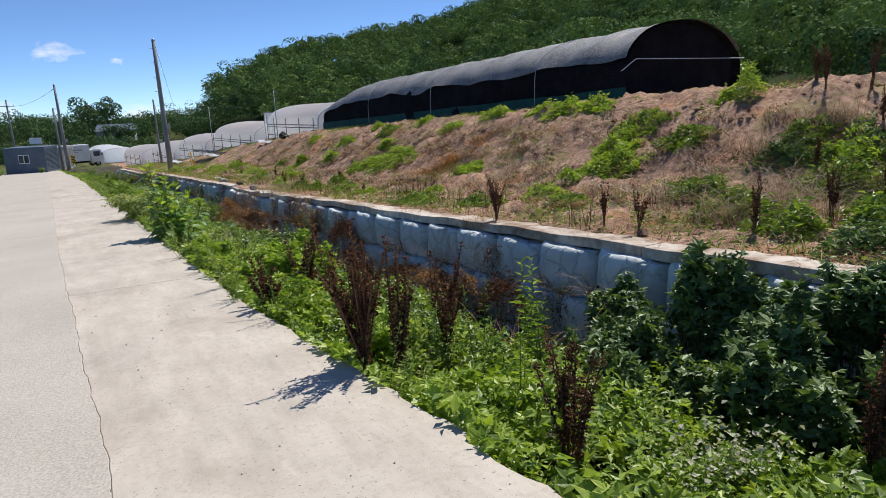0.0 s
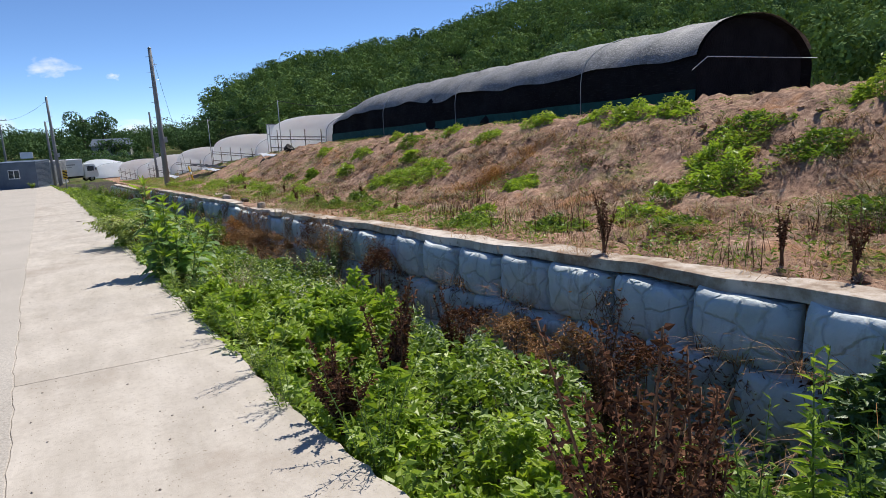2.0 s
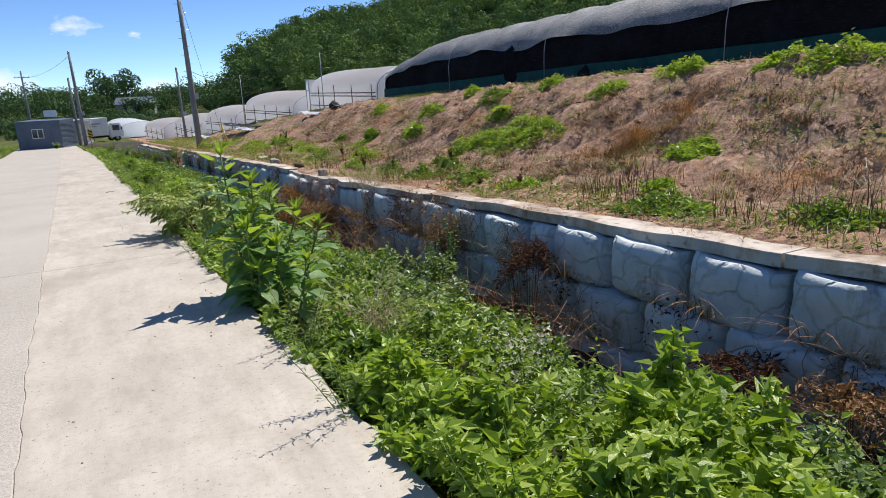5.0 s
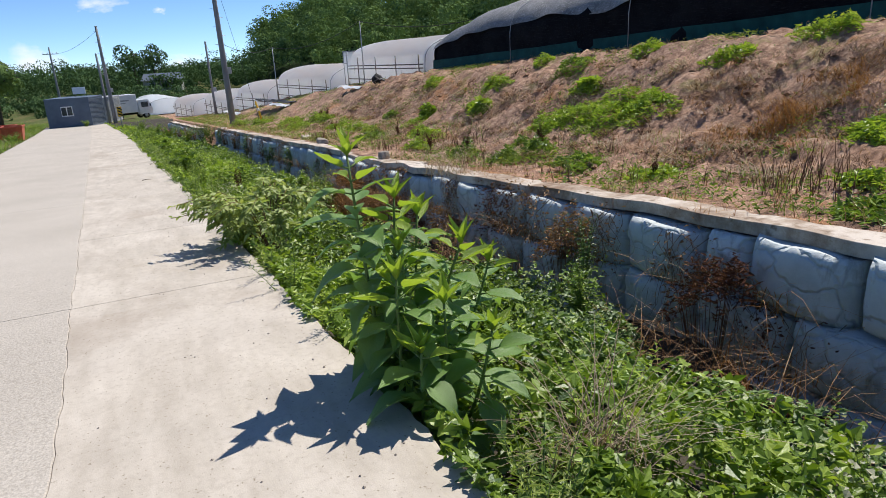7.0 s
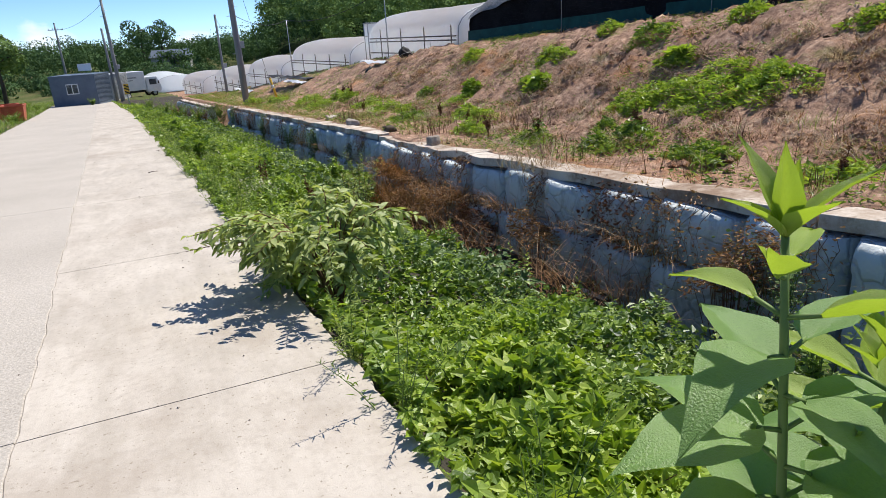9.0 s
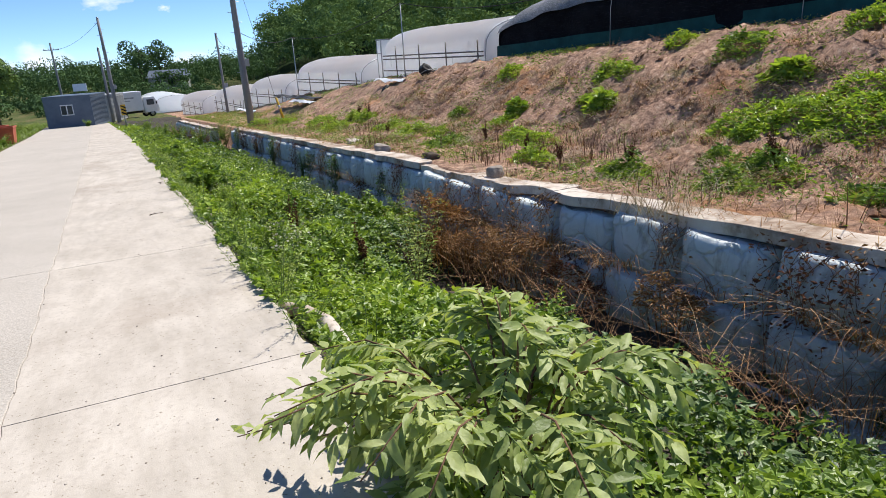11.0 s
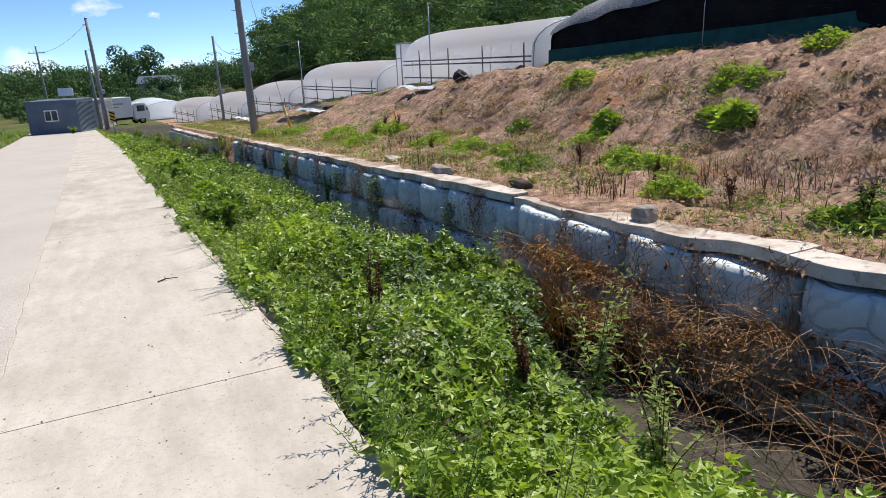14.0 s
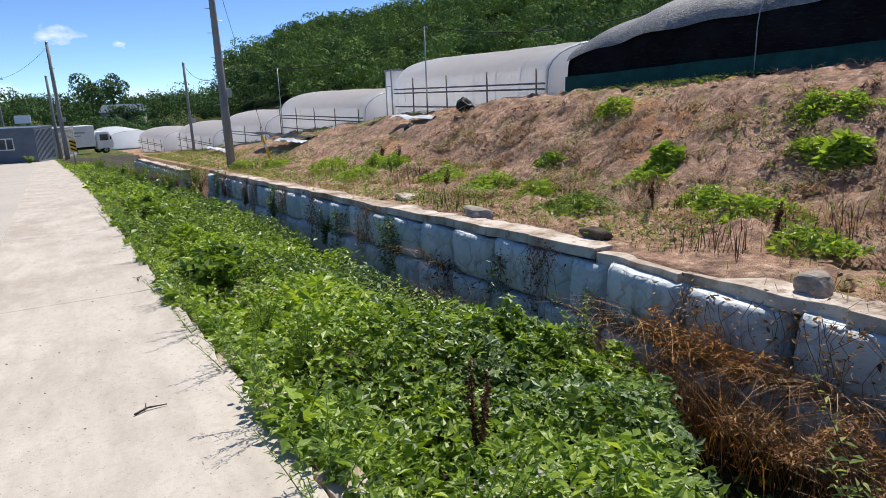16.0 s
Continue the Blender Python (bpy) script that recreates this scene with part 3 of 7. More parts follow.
# ---- the block retaining wall ----
def block_mesh(seed, w=0.975, h=0.585, dpt=0.4):
    """One cast block: a bowed, quarry-faced front with softened edges. Local x along the wall, front at -y."""
    r = random.Random(seed)
    nx, nz = max(8, int(16 * w)), 11
    off = r.uniform(0, 50)
    # mock stones: the face is split into cells with sunken joints between them
    cells = [Vector((r.uniform(-0.5, 0.5) * w, 0, r.uniform(0, 1) * h)) for k in range(max(3, int(7 * w)))]
    lift = [r.uniform(-0.012, 0.02) for k in cells]
    V = []
    for j in range(nz + 1):
        for i in range(nx + 1):
            u, v = i / nx, j / nz
            x, z = (u - 0.5) * w, v * h
            p = Vector((x + 0.05 * noise.noise(Vector((x * 4, z * 4, off))), 0, z))
            near = sorted(((p - c).length, k) for k, c in enumerate(cells))
            joint = max(0.0, 1 - (near[1][0] - near[0][0]) / 0.07)
            bow = 0.11 * min(1.0, w) * (1 - abs(2 * u - 1) ** 2.6) + 0.03 * (1 - (2 * v - 1) ** 2)
            edge_in = 0.1 * max(0, (abs(2 * u - 1) - 0.86) / 0.14) ** 2 + 0.03 * max(0, (v - 0.86) / 0.14) ** 2 + 0.035 * max(0, (0.12 - v) / 0.12) ** 2
            rough = 0.016 * noise.noise(Vector((x * 5 + off, z * 6, off))) + 0.01 * noise.noise(Vector((x * 15, z * 15 + off, 2)))
            wob = 0.025 * noise.noise(Vector((x * 3, off, 7))) if j == nz else 0
            V.append((x, -bow + edge_in - rough - lift[near[0][1]] * (1 - joint) + 0.016 * joint, z + wob))
    F = []
    m = nx + 1
    for j in range(nz):
        for i in range(nx):
            F.append((j * m + i, j * m + i + 1, (j + 1) * m + i + 1, (j + 1) * m + i))
    b = len(V)
    V += [((i / nx - 0.5) * w, dpt, 0) for i in range(nx + 1)] + [((i / nx - 0.5) * w, dpt, h) for i in range(nx + 1)]
    for i in range(nx):
        F.append((nz * m + i, nz * m + i + 1, b + m + i + 1, b + m + i))
        F.append((i + 1, i, b + i, b + i + 1))
    for col in (0, nx):
        ring = [j * m + col for j in range(nz + 1)]
        for j in range(nz):
            q = (ring[j], ring[j + 1], b + m + col if j == nz - 1 else b + col, b + col)
            F.append(tuple(dict.fromkeys(q)))
    me = bpy.data.meshes.new("block")
    me.from_pydata(V, [], F)
    bm = bmesh.new()
    bm.from_mesh(me)
    bmesh.ops.recalc_face_normals(bm, faces=bm.faces)
    bm.to_mesh(me)
    bm.free()
    me.materials.append(MAT["block"])
    me.polygons.foreach_set("use_smooth", [p.normal.y < -0.3 for p in me.polygons])
    return me


def build_wall(y0, y1, shift, rows, label):
    wall = tagged(new("retaining_wall"), label, "wall", kind="structure")
    wall.location = (float(wall_x(y0)) + shift, y0, float(fall(y0)) - 1.5)
    inv = Matrix.Translation(-wall.location)
    kinds, halves = [block_mesh(s) for s in range(9)], [block_mesh(20 + s, 0.5) for s in range(3)]
    ang = math.degrees(math.atan(-0.027))
    r = random.Random(5)
    for row in range(rows):
        y = y0 + (0.95 if row % 2 else 0.47)
        while y < y1:
            # a short block makes up the course here and there
            short = row < 2 and any(a <= y < a + 0.75 for a in (12.3, 24.1))
            ln = 0.52 if short else 1.012
            yy = y + ln / 2
            worn = 1.0 if 18.5 < yy < 25 else 0.35
            z = float(fall(yy) + wall_rise(yy)) - 0.155 - 0.59 - row * 0.6 + r.uniform(-0.03, 0.02) * (0.4 + worn)
            x = float(wall_x(yy)) + shift - 0.02 - 0.1 * row + r.uniform(-0.03, 0.03) * (0.6 + worn)
            m = pose(x, yy, z, r.uniform(-1.2, 1.2), r.uniform(-1.2, 1.2) * (0.5 + worn), -90 - ang + r.uniform(-2.5, 2.5))
            part("block", (halves[r.randrange(3)] if short else kinds[r.randrange(9)]), wall, m=inv @ m)
            y += ln
    y = y0
    while y < y1:
        broken = 17 < y < 25
        ln = min(r.choice((1.1, 1.5, 0.8)) if broken else r.choice((3.4, 4.1, 4.8)), y1 - y)
        if ln < 0.3:
            break
        off = r.uniform(-0.03, 0.06) if broken else r.uniform(-0.02, 0.02)
        low = r.uniform(-0.04, 0.01) if broken else 0.0
        me = strip("cap", lambda v: wall_x(v) + shift + off, lambda v: wall_x(v) + shift + off + 0.36, y + 0.01, y + ln - 0.01, 0.12, lambda v: fall(v) + wall_rise(v) + low - 0.02 + 0.012 * math.sin(v) + 0.01 * math.sin(v * 3.7), 0.12, MAT["cap"], 0.1 if broken else 0.04, 0.12, y)
        me.transform(inv)
        part("cap", me, wall, "weathered concrete coping strip")
        y += ln


build_wall(-4.0, 45.0, 0.0, 3, "grey cast-block retaining wall with concrete coping along the ditch")
build_wall(47.5, 66.0, -0.75, 2, "far stretch of grey block wall half hidden by weeds")


# ---- tunnels and greenhouses ----
def frame_axes(a, b):
    d = Vector((b[0] - a[0], b[1] - a[1], 0))
    return d.length, math.degrees(math.atan2(d.y, d.x)) - 90


def arch(width, height, shoulder, n=20, power=0.62):
    """Cross-section from the left foot over the crown to the right foot."""
    pts = [(-width / 2, 0.0)]
    for i in range(n + 1):
        t = math.pi * (1 - i / n)
        pts.append((math.cos(t) * width / 2, shoulder + (height - shoulder) * math.sin(t) ** power))
    pts.append((width / 2, 0.0))
    return pts


def skin(name, width, height, shoulder, length, drop, mat, step=0.5, sag=0.03, lo=0.0, hi=1.0, grow=0.0, seed=0.0, ragged=0.0, every=1.6, power=0.62, hip=0.0):
    """The cover of a tunnel between two shares of its cross-section; it sags between the hoops."""
    pts = arch(width, height, shoulder, 20, power)
    pts = [pts[0], (pts[0][0], shoulder * 0.35), (pts[0][0], shoulder * 0.7)] + pts[1:-1] + [(pts[-1][0], shoulder * 0.7), (pts[-1][0], shoulder * 0.35), pts[-1]]
    k0, k1 = int(lo * (len(pts) - 1)), int(hi * (len(pts) - 1))
    pts = pts[k0 : k1 + 1]
    ny = max(2, int(length / step))
    V = []
    for i in range(ny + 1):
        y = length * i / ny
        s = sag * (0.5 - 0.5 * math.cos(2 * math.pi * y / every))
        for j, (x, z) in enumerate(pts):
            nz = noise.noise(Vector((x * 0.9 + seed, y * 0.8, z)))
            f = 1 + grow / (width / 2)
            rag = ragged * noise.noise(Vector((y * 0.5, seed, 1))) if j == 0 or (lo > 0 and j == len(pts) - 1) else 0
            z *= 1 - hip * max(0, min(1, (y - length + 3.5) / 3.5)) ** 1.6
            V.append((x * f * (1 - s * 0.25) + nz * sag, y, max(0, z * f * (1 - s * 0.3) + nz * sag * 0.6 + rag) + drop * y))
    m = len(pts)
    F = [(i * m + j, (i + 1) * m + j, (i + 1) * m + j + 1, i * m + j + 1) for i in range(ny) for j in range(m - 1)]
    me = bpy.data.meshes.new(name)
    me.from_pydata(V, [], F)
    me.materials.append(mat)
    me.polygons.foreach_set("use_smooth", np.full(len(F), True))
    return me


def end_wall(name, width, height, shoulder, y, mat, power=0.62):
    pts = arch(width * 0.99, height * 0.99, shoulder, 20, power)
    V = [(x, y, z) for x, z in pts] + [(x, y + 0.03, z) for x, z in pts]
    n = len(pts)
    F = [tuple(range(n)), tuple(range(2 * n - 1, n - 1, -1))] + [(i, i + 1, n + i + 1, n + i) for i in range(n - 1)]
    me = bpy.data.meshes.new(name)
    me.from_pydata(V, [], F)
    me.materials.append(mat)
    return me


def hoop(width, height, shoulder, y, drop, r, mat, grow=0.0, power=0.62):
    pts = arch(width + 2 * grow, height + grow, shoulder, 16, power)
    return tube("hoop", [(x, y, z + drop * y) for x, z in pts], r, mat, 5)


def shade_tunnel():
    a, b = (13.1, 13.2), (11.3, 33.2)
    ln, turn = frame_axes(a, b)
    width, height, sh = 5.2, 2.2, 0.95
    t = tagged(new("shade_tunnel"), "long arched tunnel covered with black shade net on the bank", "greenhouse")
    z0, z1 = float(ground_z(a[0] + 2, a[1])) - 0.05, float(ground_z(b[0] + 2, b[1])) - 0.05
    m = pose(a[0], a[1], z0, 0, 0, turn) @ Matrix.Translation((width / 2, 0, 0))
    t.matrix_world = m
    drop = (z1 - z0) / ln
    part("net_cover", skin("net_cover", width, height, sh, ln, drop, MAT["net"], 0.3, 0.12, seed=3, power=0.9, hip=0.3), t, "sagging black woven shade net")
    part("end_net", end_wall("end_net", width, height, sh, 0.25, MAT["net"], 0.9), t)
    e2 = end_wall("far_net", width, height * 0.69, sh * 0.69, 0, MAT["net"], 0.9)
    e2.transform(Matrix.Translation((0, ln - 0.1, drop * ln)))
    part("end_net", e2, t)
    part("upper_net", skin("upper_net", width, height, sh, ln - 0.02, drop, MAT["net_upper"], 0.25, 0.09, 0.16, 0.84, 0.07, 5, 0.16, power=0.9, hip=0.3), t, "shade net draped over the crown, coloured grey for the sunlight there")
    part("lower_net", skin("lower_net", width, height, sh * 0.62, ln, drop, MAT["net_green"], 0.35, 0.05, 0.0, 0.085, 0.06, 8, 0.25), t, "dark green net along the foot")
    for y in np.arange(2.85, ln - 3.6, 2.85):
        part("hoop", hoop(width, height, sh, float(y), drop, 0.022, MAT["steel"], -0.22, 0.9), t)
    for y in (3.6, 9.6, 14.8):
        part("tie_rope", hoop(width, height, sh, y, drop, 0.012, MAT["greypaint"], 0.07, 0.9), t, "pale tie-down rope")
    part("rail", tube("rail", [(-width / 2 - 0.35, -0.1, 0.85), (-width / 2 + 0.15, -0.15, 1.15), (width / 2, -0.15, 1.2)], 0.011, MAT["white"], 5), t, "white cross pipe")


def greenhouse(a, b, width, height, sh, label, lift=0.0, rails=True, film="film"):
    ln, turn = frame_axes(a, b)
    t = tagged(new("greenhouse"), label, "greenhouse", "white film greenhouses")
    z0 = z1 = float(ground_z(*b)) - 0.05 + lift
    t.matrix_world = pose(a[0], a[1], z0, 0, 0, turn) @ Matrix.Translation((width / 2, 0, 0))
    drop = (z1 - z0) / ln
    part("film_cover", skin("film_cover", width, height, sh, ln, drop, MAT[film], 0.4, 0.05, seed=a[1], every=1.2), t, "wrinkled milky plastic film")
    part("end_film", end_wall("end_film", width, height, sh, 0.04, MAT[film]), t)
    e2 = end_wall("end_film", width, height, sh, 0, MAT[film])
    e2.transform(Matrix.Translation((0, ln - 0.06, drop * ln)))
    part("end_film", e2, t)
    # unseen white sheet, added to reflect light up and brighten the film
    part("floor_sheet", bm_mesh("floor_sheet", box_bm(width - 0.3, ln - 0.3, 0.03, 0.005, (0, ln / 2, 0.06)), MAT["white"]), t, "unseen white sheet added to bounce light into the film")
    for y in np.arange(0.0, ln + 0.1, 1.2):
        part("hoop", hoop(width, height, sh, float(y), drop, 0.017, MAT["steel"], -0.04), t)
    if rails:
        for h in (0.45, 0.95, 1.1):
            part("side_rail", tube("side_rail", [(-width / 2 - 0.05, 0, h), (-width / 2 - 0.05, ln, h + drop * ln)], 0.026, MAT["pipe"], 5), t)
        for y in np.arange(0.3, ln, 2.4):
            part("post", tube("post", [(-width / 2 - 0.09, float(y), drop * y - 0.1), (-width / 2 - 0.09, float(y), 1.5 + drop * y)], 0.026, MAT["pipe"], 5), t)
    return t


def porch(x, y, w, h, turn):
    t = tagged(new("greenhouse_porch"), "pale panelled entry porch between two white greenhouses", "porch")
    t.matrix_world = pose(x, y, g0(x, y), 0, 0, turn)
    part("panel_box", bm_mesh("panel_box", box_bm(w, w, h, 0.02), MAT["film"]), t)
    for sx in (-1, 1):
        for sy in (-1, 1):
            part("corner_post", tube("corner_post", [(sx * w / 2, sy * w / 2, 0), (sx * w / 2, sy * w / 2, h + 0.04)], 0.03, MAT["steel"], 6), t)
    part("top_frame", bm_mesh("top_frame", box_bm(w + 0.08, w + 0.08, 0.06, 0.01, (0, 0, h)), MAT["greypaint"]), t)
    part("cross_rail", tube("cross_rail", [(-w / 2 - 0.02, -w / 2, h * 0.68), (-w / 2 - 0.02, w / 2, h * 0.68)], 0.02, MAT["steel"], 5), t)


def g0(x, y):
    return float(ground_z(x, y))


shade_tunnel()
porch(11.2, 43.75, 0.5, 1.8, 2)
greenhouse((11.2, 33.9), (10.9, 43.0), 5.4, 2.3, 1.0, "milky white plastic film greenhouse with rusty side rails")
greenhouse((10.3, 45.0), (9.5, 55.0), 5.4, 2.3, 1.0, "milky white plastic film greenhouse standing lower down the terrace")
greenhouse((8.9, 56.5), (7.8, 63.0), 5.4, 2.3, 1.0, "white film greenhouse with steel side rails")
greenhouse((7.4, 65.0), (6.6, 76.0), 5.4, 2.3, 1.0, "white film greenhouse at the lower end of the row")
greenhouse((5.6, 78.0), (4.4, 87.0), 5.4, 2.3, 1.0, "white film greenhouse with a dark roll against its side")
greenhouse((24.5, -8.0), (24.0, 11.5), 6.0, 2.6, 0.9, "white film greenhouse behind the earth bank", rails=False)


# ---- poles ----
def utility_pole(x, y, z, h, lean=(0, 0), r0=0.17, r1=0.1, label="", arm=False, steps=True):
    p = tagged(new("utility_pole"), label or "tall grey concrete utility pole", "pole")
    p.matrix_world = pose(x, y, z, lean[0], lean[1], 0)
    part("shaft", tube("shaft", [(0, 0, -0.3), (0, 0, h * 0.3), (0, 0, h * 0.7), (0, 0, h)], [r0, r0 * 0.85 + r1 * 0.15, r0 * 0.35 + r1 * 0.65, r1], MAT["pole"], 14), p)
    if steps:
        for i, zz in enumerate(np.arange(h * 0.3, h - 0.4, 0.45)):
            s = 1 if i % 2 else -1
            part("step_bolt", tube("step_bolt", [(0, 0, zz), (s * 0.3, 0, zz)], 0.012, MAT["steel"], 5), p)
    part("top_cap", tube("top_cap", [(0, 0, h), (0, 0, h + 0.08)], [r1 * 1.1, r1 * 0.8], MAT["steel"], 10), p)
    if arm:
        part("crossarm", bm_mesh("crossarm", box_bm(1.9, 0.09, 0.09, 0.01, (0, 0, h - 0.9)), MAT["steel"]), p)
        for s in (-0.85, -0.3, 0.3, 0.85):
            part("insulator", tube("insulator", [(s, 0, h - 0.81), (s, 0, h - 0.74), (s, 0, h - 0.7), (s, 0, h - 0.62)], [0.03, 0.06, 0.035, 0.05], MAT["white"], 8), p)
    else:
        part("bracket", bm_mesh("bracket", box_bm(0.3, 0.14, 0.35, 0.02, (0.18, 0, h * 0.33)), MAT["greypaint"]), p)
    return p


utility_pole(5.05, 46.6, float(ground_z(5.05, 46.6)), 8.4, (0, -0.4), label="tall grey concrete utility pole standing on the bank")
utility_pole(-1.35, 75.0, float(fall(75)), 8.3, (0, -0.6), label="grey concrete utility pole beside the road bend")
utility_pole(-1.9, 79.0, float(fall(79)), 6.3, (0, -0.6), 0.13, 0.09, "shorter concrete pole behind the road pole", steps=False)
utility_pole(-8.8, 118, float(fall(118)), 9.0, label="far utility pole with crossarm over the trees", arm=True, steps=False)
utility_pole(-14.0, 96, float(fall(96)), 9.5, label="utility pole with crossarm beside the field", arm=True, steps=False)
utility_pole(6.6, 68, float(ground_z(6.6, 68)), 6.0, (0, 0), 0.1, 0.08, "thin dark pole beside the greenhouses", steps=False)
utility_pole(30, 26, float(ground_z(30, 26)), 5.0, (0, 0), 0.07, 0.05, "thin pole at the edge of the wood", steps=False)
utility_pole(36, 27, float(ground_z(36, 27)), 3.0, (0, 0), 0.06, 0.05, "short thin pole at the edge of the wood", steps=False)


# ---- container, truck, sign ----
def container(x, y, z, w, ln, h, turn, label, mat, window=True):
    c = tagged(new("container"), label, "container")
    c.matrix_world = pose(x, y, z, 0, 0, turn)
    bm = box_bm(w, ln, h, 0.02, (0, 0, 0))
    part("body", bm_mesh("body", bm, MAT[mat]), c)
    for s in (-1, 1):
        bm = bmesh.new()
        for yy in np.arange(-ln / 2 + 0.2, ln / 2 - 0.1, 0.28):
            box_bm(0.045, 0.14, h - 0.3, 0.015, (s * (w / 2 + 0.015), float(yy), 0.15), bm, seg=1)
        part("side_ribs", bm_mesh("side_ribs", bm, MAT[mat]), c)
    part("base_rail", bm_mesh("base_rail", box_bm(w + 0.06, ln + 0.06, 0.14, 0.01, (0, 0, -0.02)), MAT[mat]), c)
    part("top_rail", bm_mesh("top_rail", box_bm(w + 0.06, ln + 0.06, 0.1, 0.01, (0, 0, h - 0.05)), MAT[mat]), c)
    if window:
        win = part("window", bm_mesh("window", box_bm(0.95, 0.05, 0.85, 0.01, (-0.1, -ln / 2 - 0.02, 1.0)), MAT["white"]), c, "white framed sliding window")
        for s in (-0.33, 0.13):
            part("pane", bm_mesh("pane", box_bm(0.38, 0.02, 0.7, 0.004, (s, -ln / 2 - 0.045, 1.075)), MAT["glass"]), win)
    return c


container(-4.4, 77.2, float(fall(77)) + 0.02, 3.6, 4.2, 2.5, -14, "blue-grey steel site container with a small white window", "container")
container(-2.6, 84.2, float(fall(84)) + 0.02, 2.4, 5.0, 2.45, -14, "pale grey ribbed container parked behind the blue-grey one", "greypaint", False)


def wheel(parent, x, y, r=0.33):
    w = part("wheel", tube("wheel", [(x, y - 0.1, r), (x, y + 0.1, r)], r, MAT["tyre"], 20), parent)
    part("rim", tube("rim", [(x, y - 0.115, r), (x, y + 0.115, r)], r * 0.55, MAT["steel"], 16), w)


def box_truck(x, y, z, turn):
    t = tagged(new("box_truck"), "small white box truck parked across the end of the road", "truck")
    t.matrix_world = pose(x, y, z, 0, 0, turn)
    part("cargo_box", bm_mesh("cargo_box", box_bm(3.2, 1.75, 1.9, 0.05, (-1.2, 0, 0.72)), MAT["white"]), t)
    bm = bmesh.new()
    prof = [(0.5, 0.45), (2.0, 0.45), (2.08, 0.75), (2.02, 1.1), (1.74, 1.9), (1.6, 1.99), (0.5, 1.99)]
    vs = [[bm.verts.new((px, s, pz)) for px, pz in prof] for s in (-0.83, 0.83)]
    bm.faces.new(vs[0])
    bm.faces.new(vs[1][::-1])
    for i in range(len(prof)):
        j = (i + 1) % len(prof)
        bm.faces.new((vs[0][i], vs[1][i], vs[1][j], vs[0][j]))
    bmesh.ops.bevel(bm, geom=list(bm.edges), offset=0.05, segments=2, affect="EDGES")
    cab = part("cab", bm_mesh("cab", bm, MAT["white"], False), t)
    part("windscreen", bm_mesh("windscreen", box_bm(0.03, 1.4, 0.75, 0.01, (1.93, 0, 1.1), rot=Matrix.Rotation(radians(-19), 4, "Y")), MAT["glass"]), cab)
    for s in (-1, 1):
        part("side_window", bm_mesh("side_window", box_bm(0.75, 0.03, 0.55, 0.02, (1.2, s * 0.835, 1.2)), MAT["glass"]), cab)
        part("mirror", bm_mesh("mirror", box_bm(0.08, 0.16, 0.28, 0.02, (1.75, s * 0.98, 1.25)), MAT["dark"]), cab)
        part("headlight", bm_mesh("headlight", box_bm(0.06, 0.25, 0.16, 0.02, (2.05, s * 0.6, 0.72)), MAT["glass"]), cab)
        part("lettering", bm_mesh("lettering", box_bm(1.5, 0.01, 0.14, 0.0, (-1.2, s * 0.88, 1.95)), MAT["greypaint"]), t, "faded grey lettering bar")
        part("lettering", bm_mesh("lettering", box_bm(0.9, 0.01, 0.1, 0.0, (-1.3, s * 0.88, 1.7)), MAT["greypaint"]), t, "faded grey lettering bar")
    part("chassis", bm_mesh("chassis", box_bm(4.2, 0.8, 0.2, 0.02, (-0.6, 0, 0.48)), MAT["dark"]), t)
    for wx in (1.25, -1.6):
        for s in (-0.72, 0.72):
            wheel(t, wx, s)


def panel_sign(x, y, z, turn):
    """A small blank panel on two stubby posts on top of the container."""
    t = tagged(new("sign_panel"), "blank white panel on short posts on the container roof", "sign")
    t.matrix_world = pose(x, y, z, 0, 0, turn)
    part("panel", bm_mesh("panel", box_bm(1.1, 0.06, 0.6, 0.01, (0, 0, 0.25)), MAT["white"]), t)
    for px in (-0.4, 0.4):
        part("post", tube("post", [(px, 0.05, -0.02), (px, 0.05, 0.8)], 0.025, MAT["pipe"], 6), t)


panel_sign(-3.9, 77.6, float(fall(77)) + 2.55, -14)
box_truck(0.1, 88.0, float(fall(88)) + 0.02, 24)


def chevron_sign(x, y, z):
    s = tagged(new("hazard_post"), "grey post with a yellow and black hazard board by the road", "road sign")
    s.matrix_world = pose(x, y, z, 0, 0, 0)
    part("post", tube("post", [(0, 0, -0.1), (0, 0, 0.9)], 0.05, MAT["greypaint"], 8), s)
    b = part("board", bm_mesh("board", box_bm(0.34, 0.03, 0.75, 0.01, (0, -0.06, 0.7)), MAT["yellow"]), s)
    for i in range(3):
        part("stripe", bm_mesh("stripe", box_bm(0.36, 0.006, 0.09, 0.0, (0, -0.083, 0.8 + i * 0.23), rot=Matrix.Rotation(radians(28), 4, "Y")), MAT["dark"]), b)


chevron_sign(-0.75, 66.0, float(fall(66)))


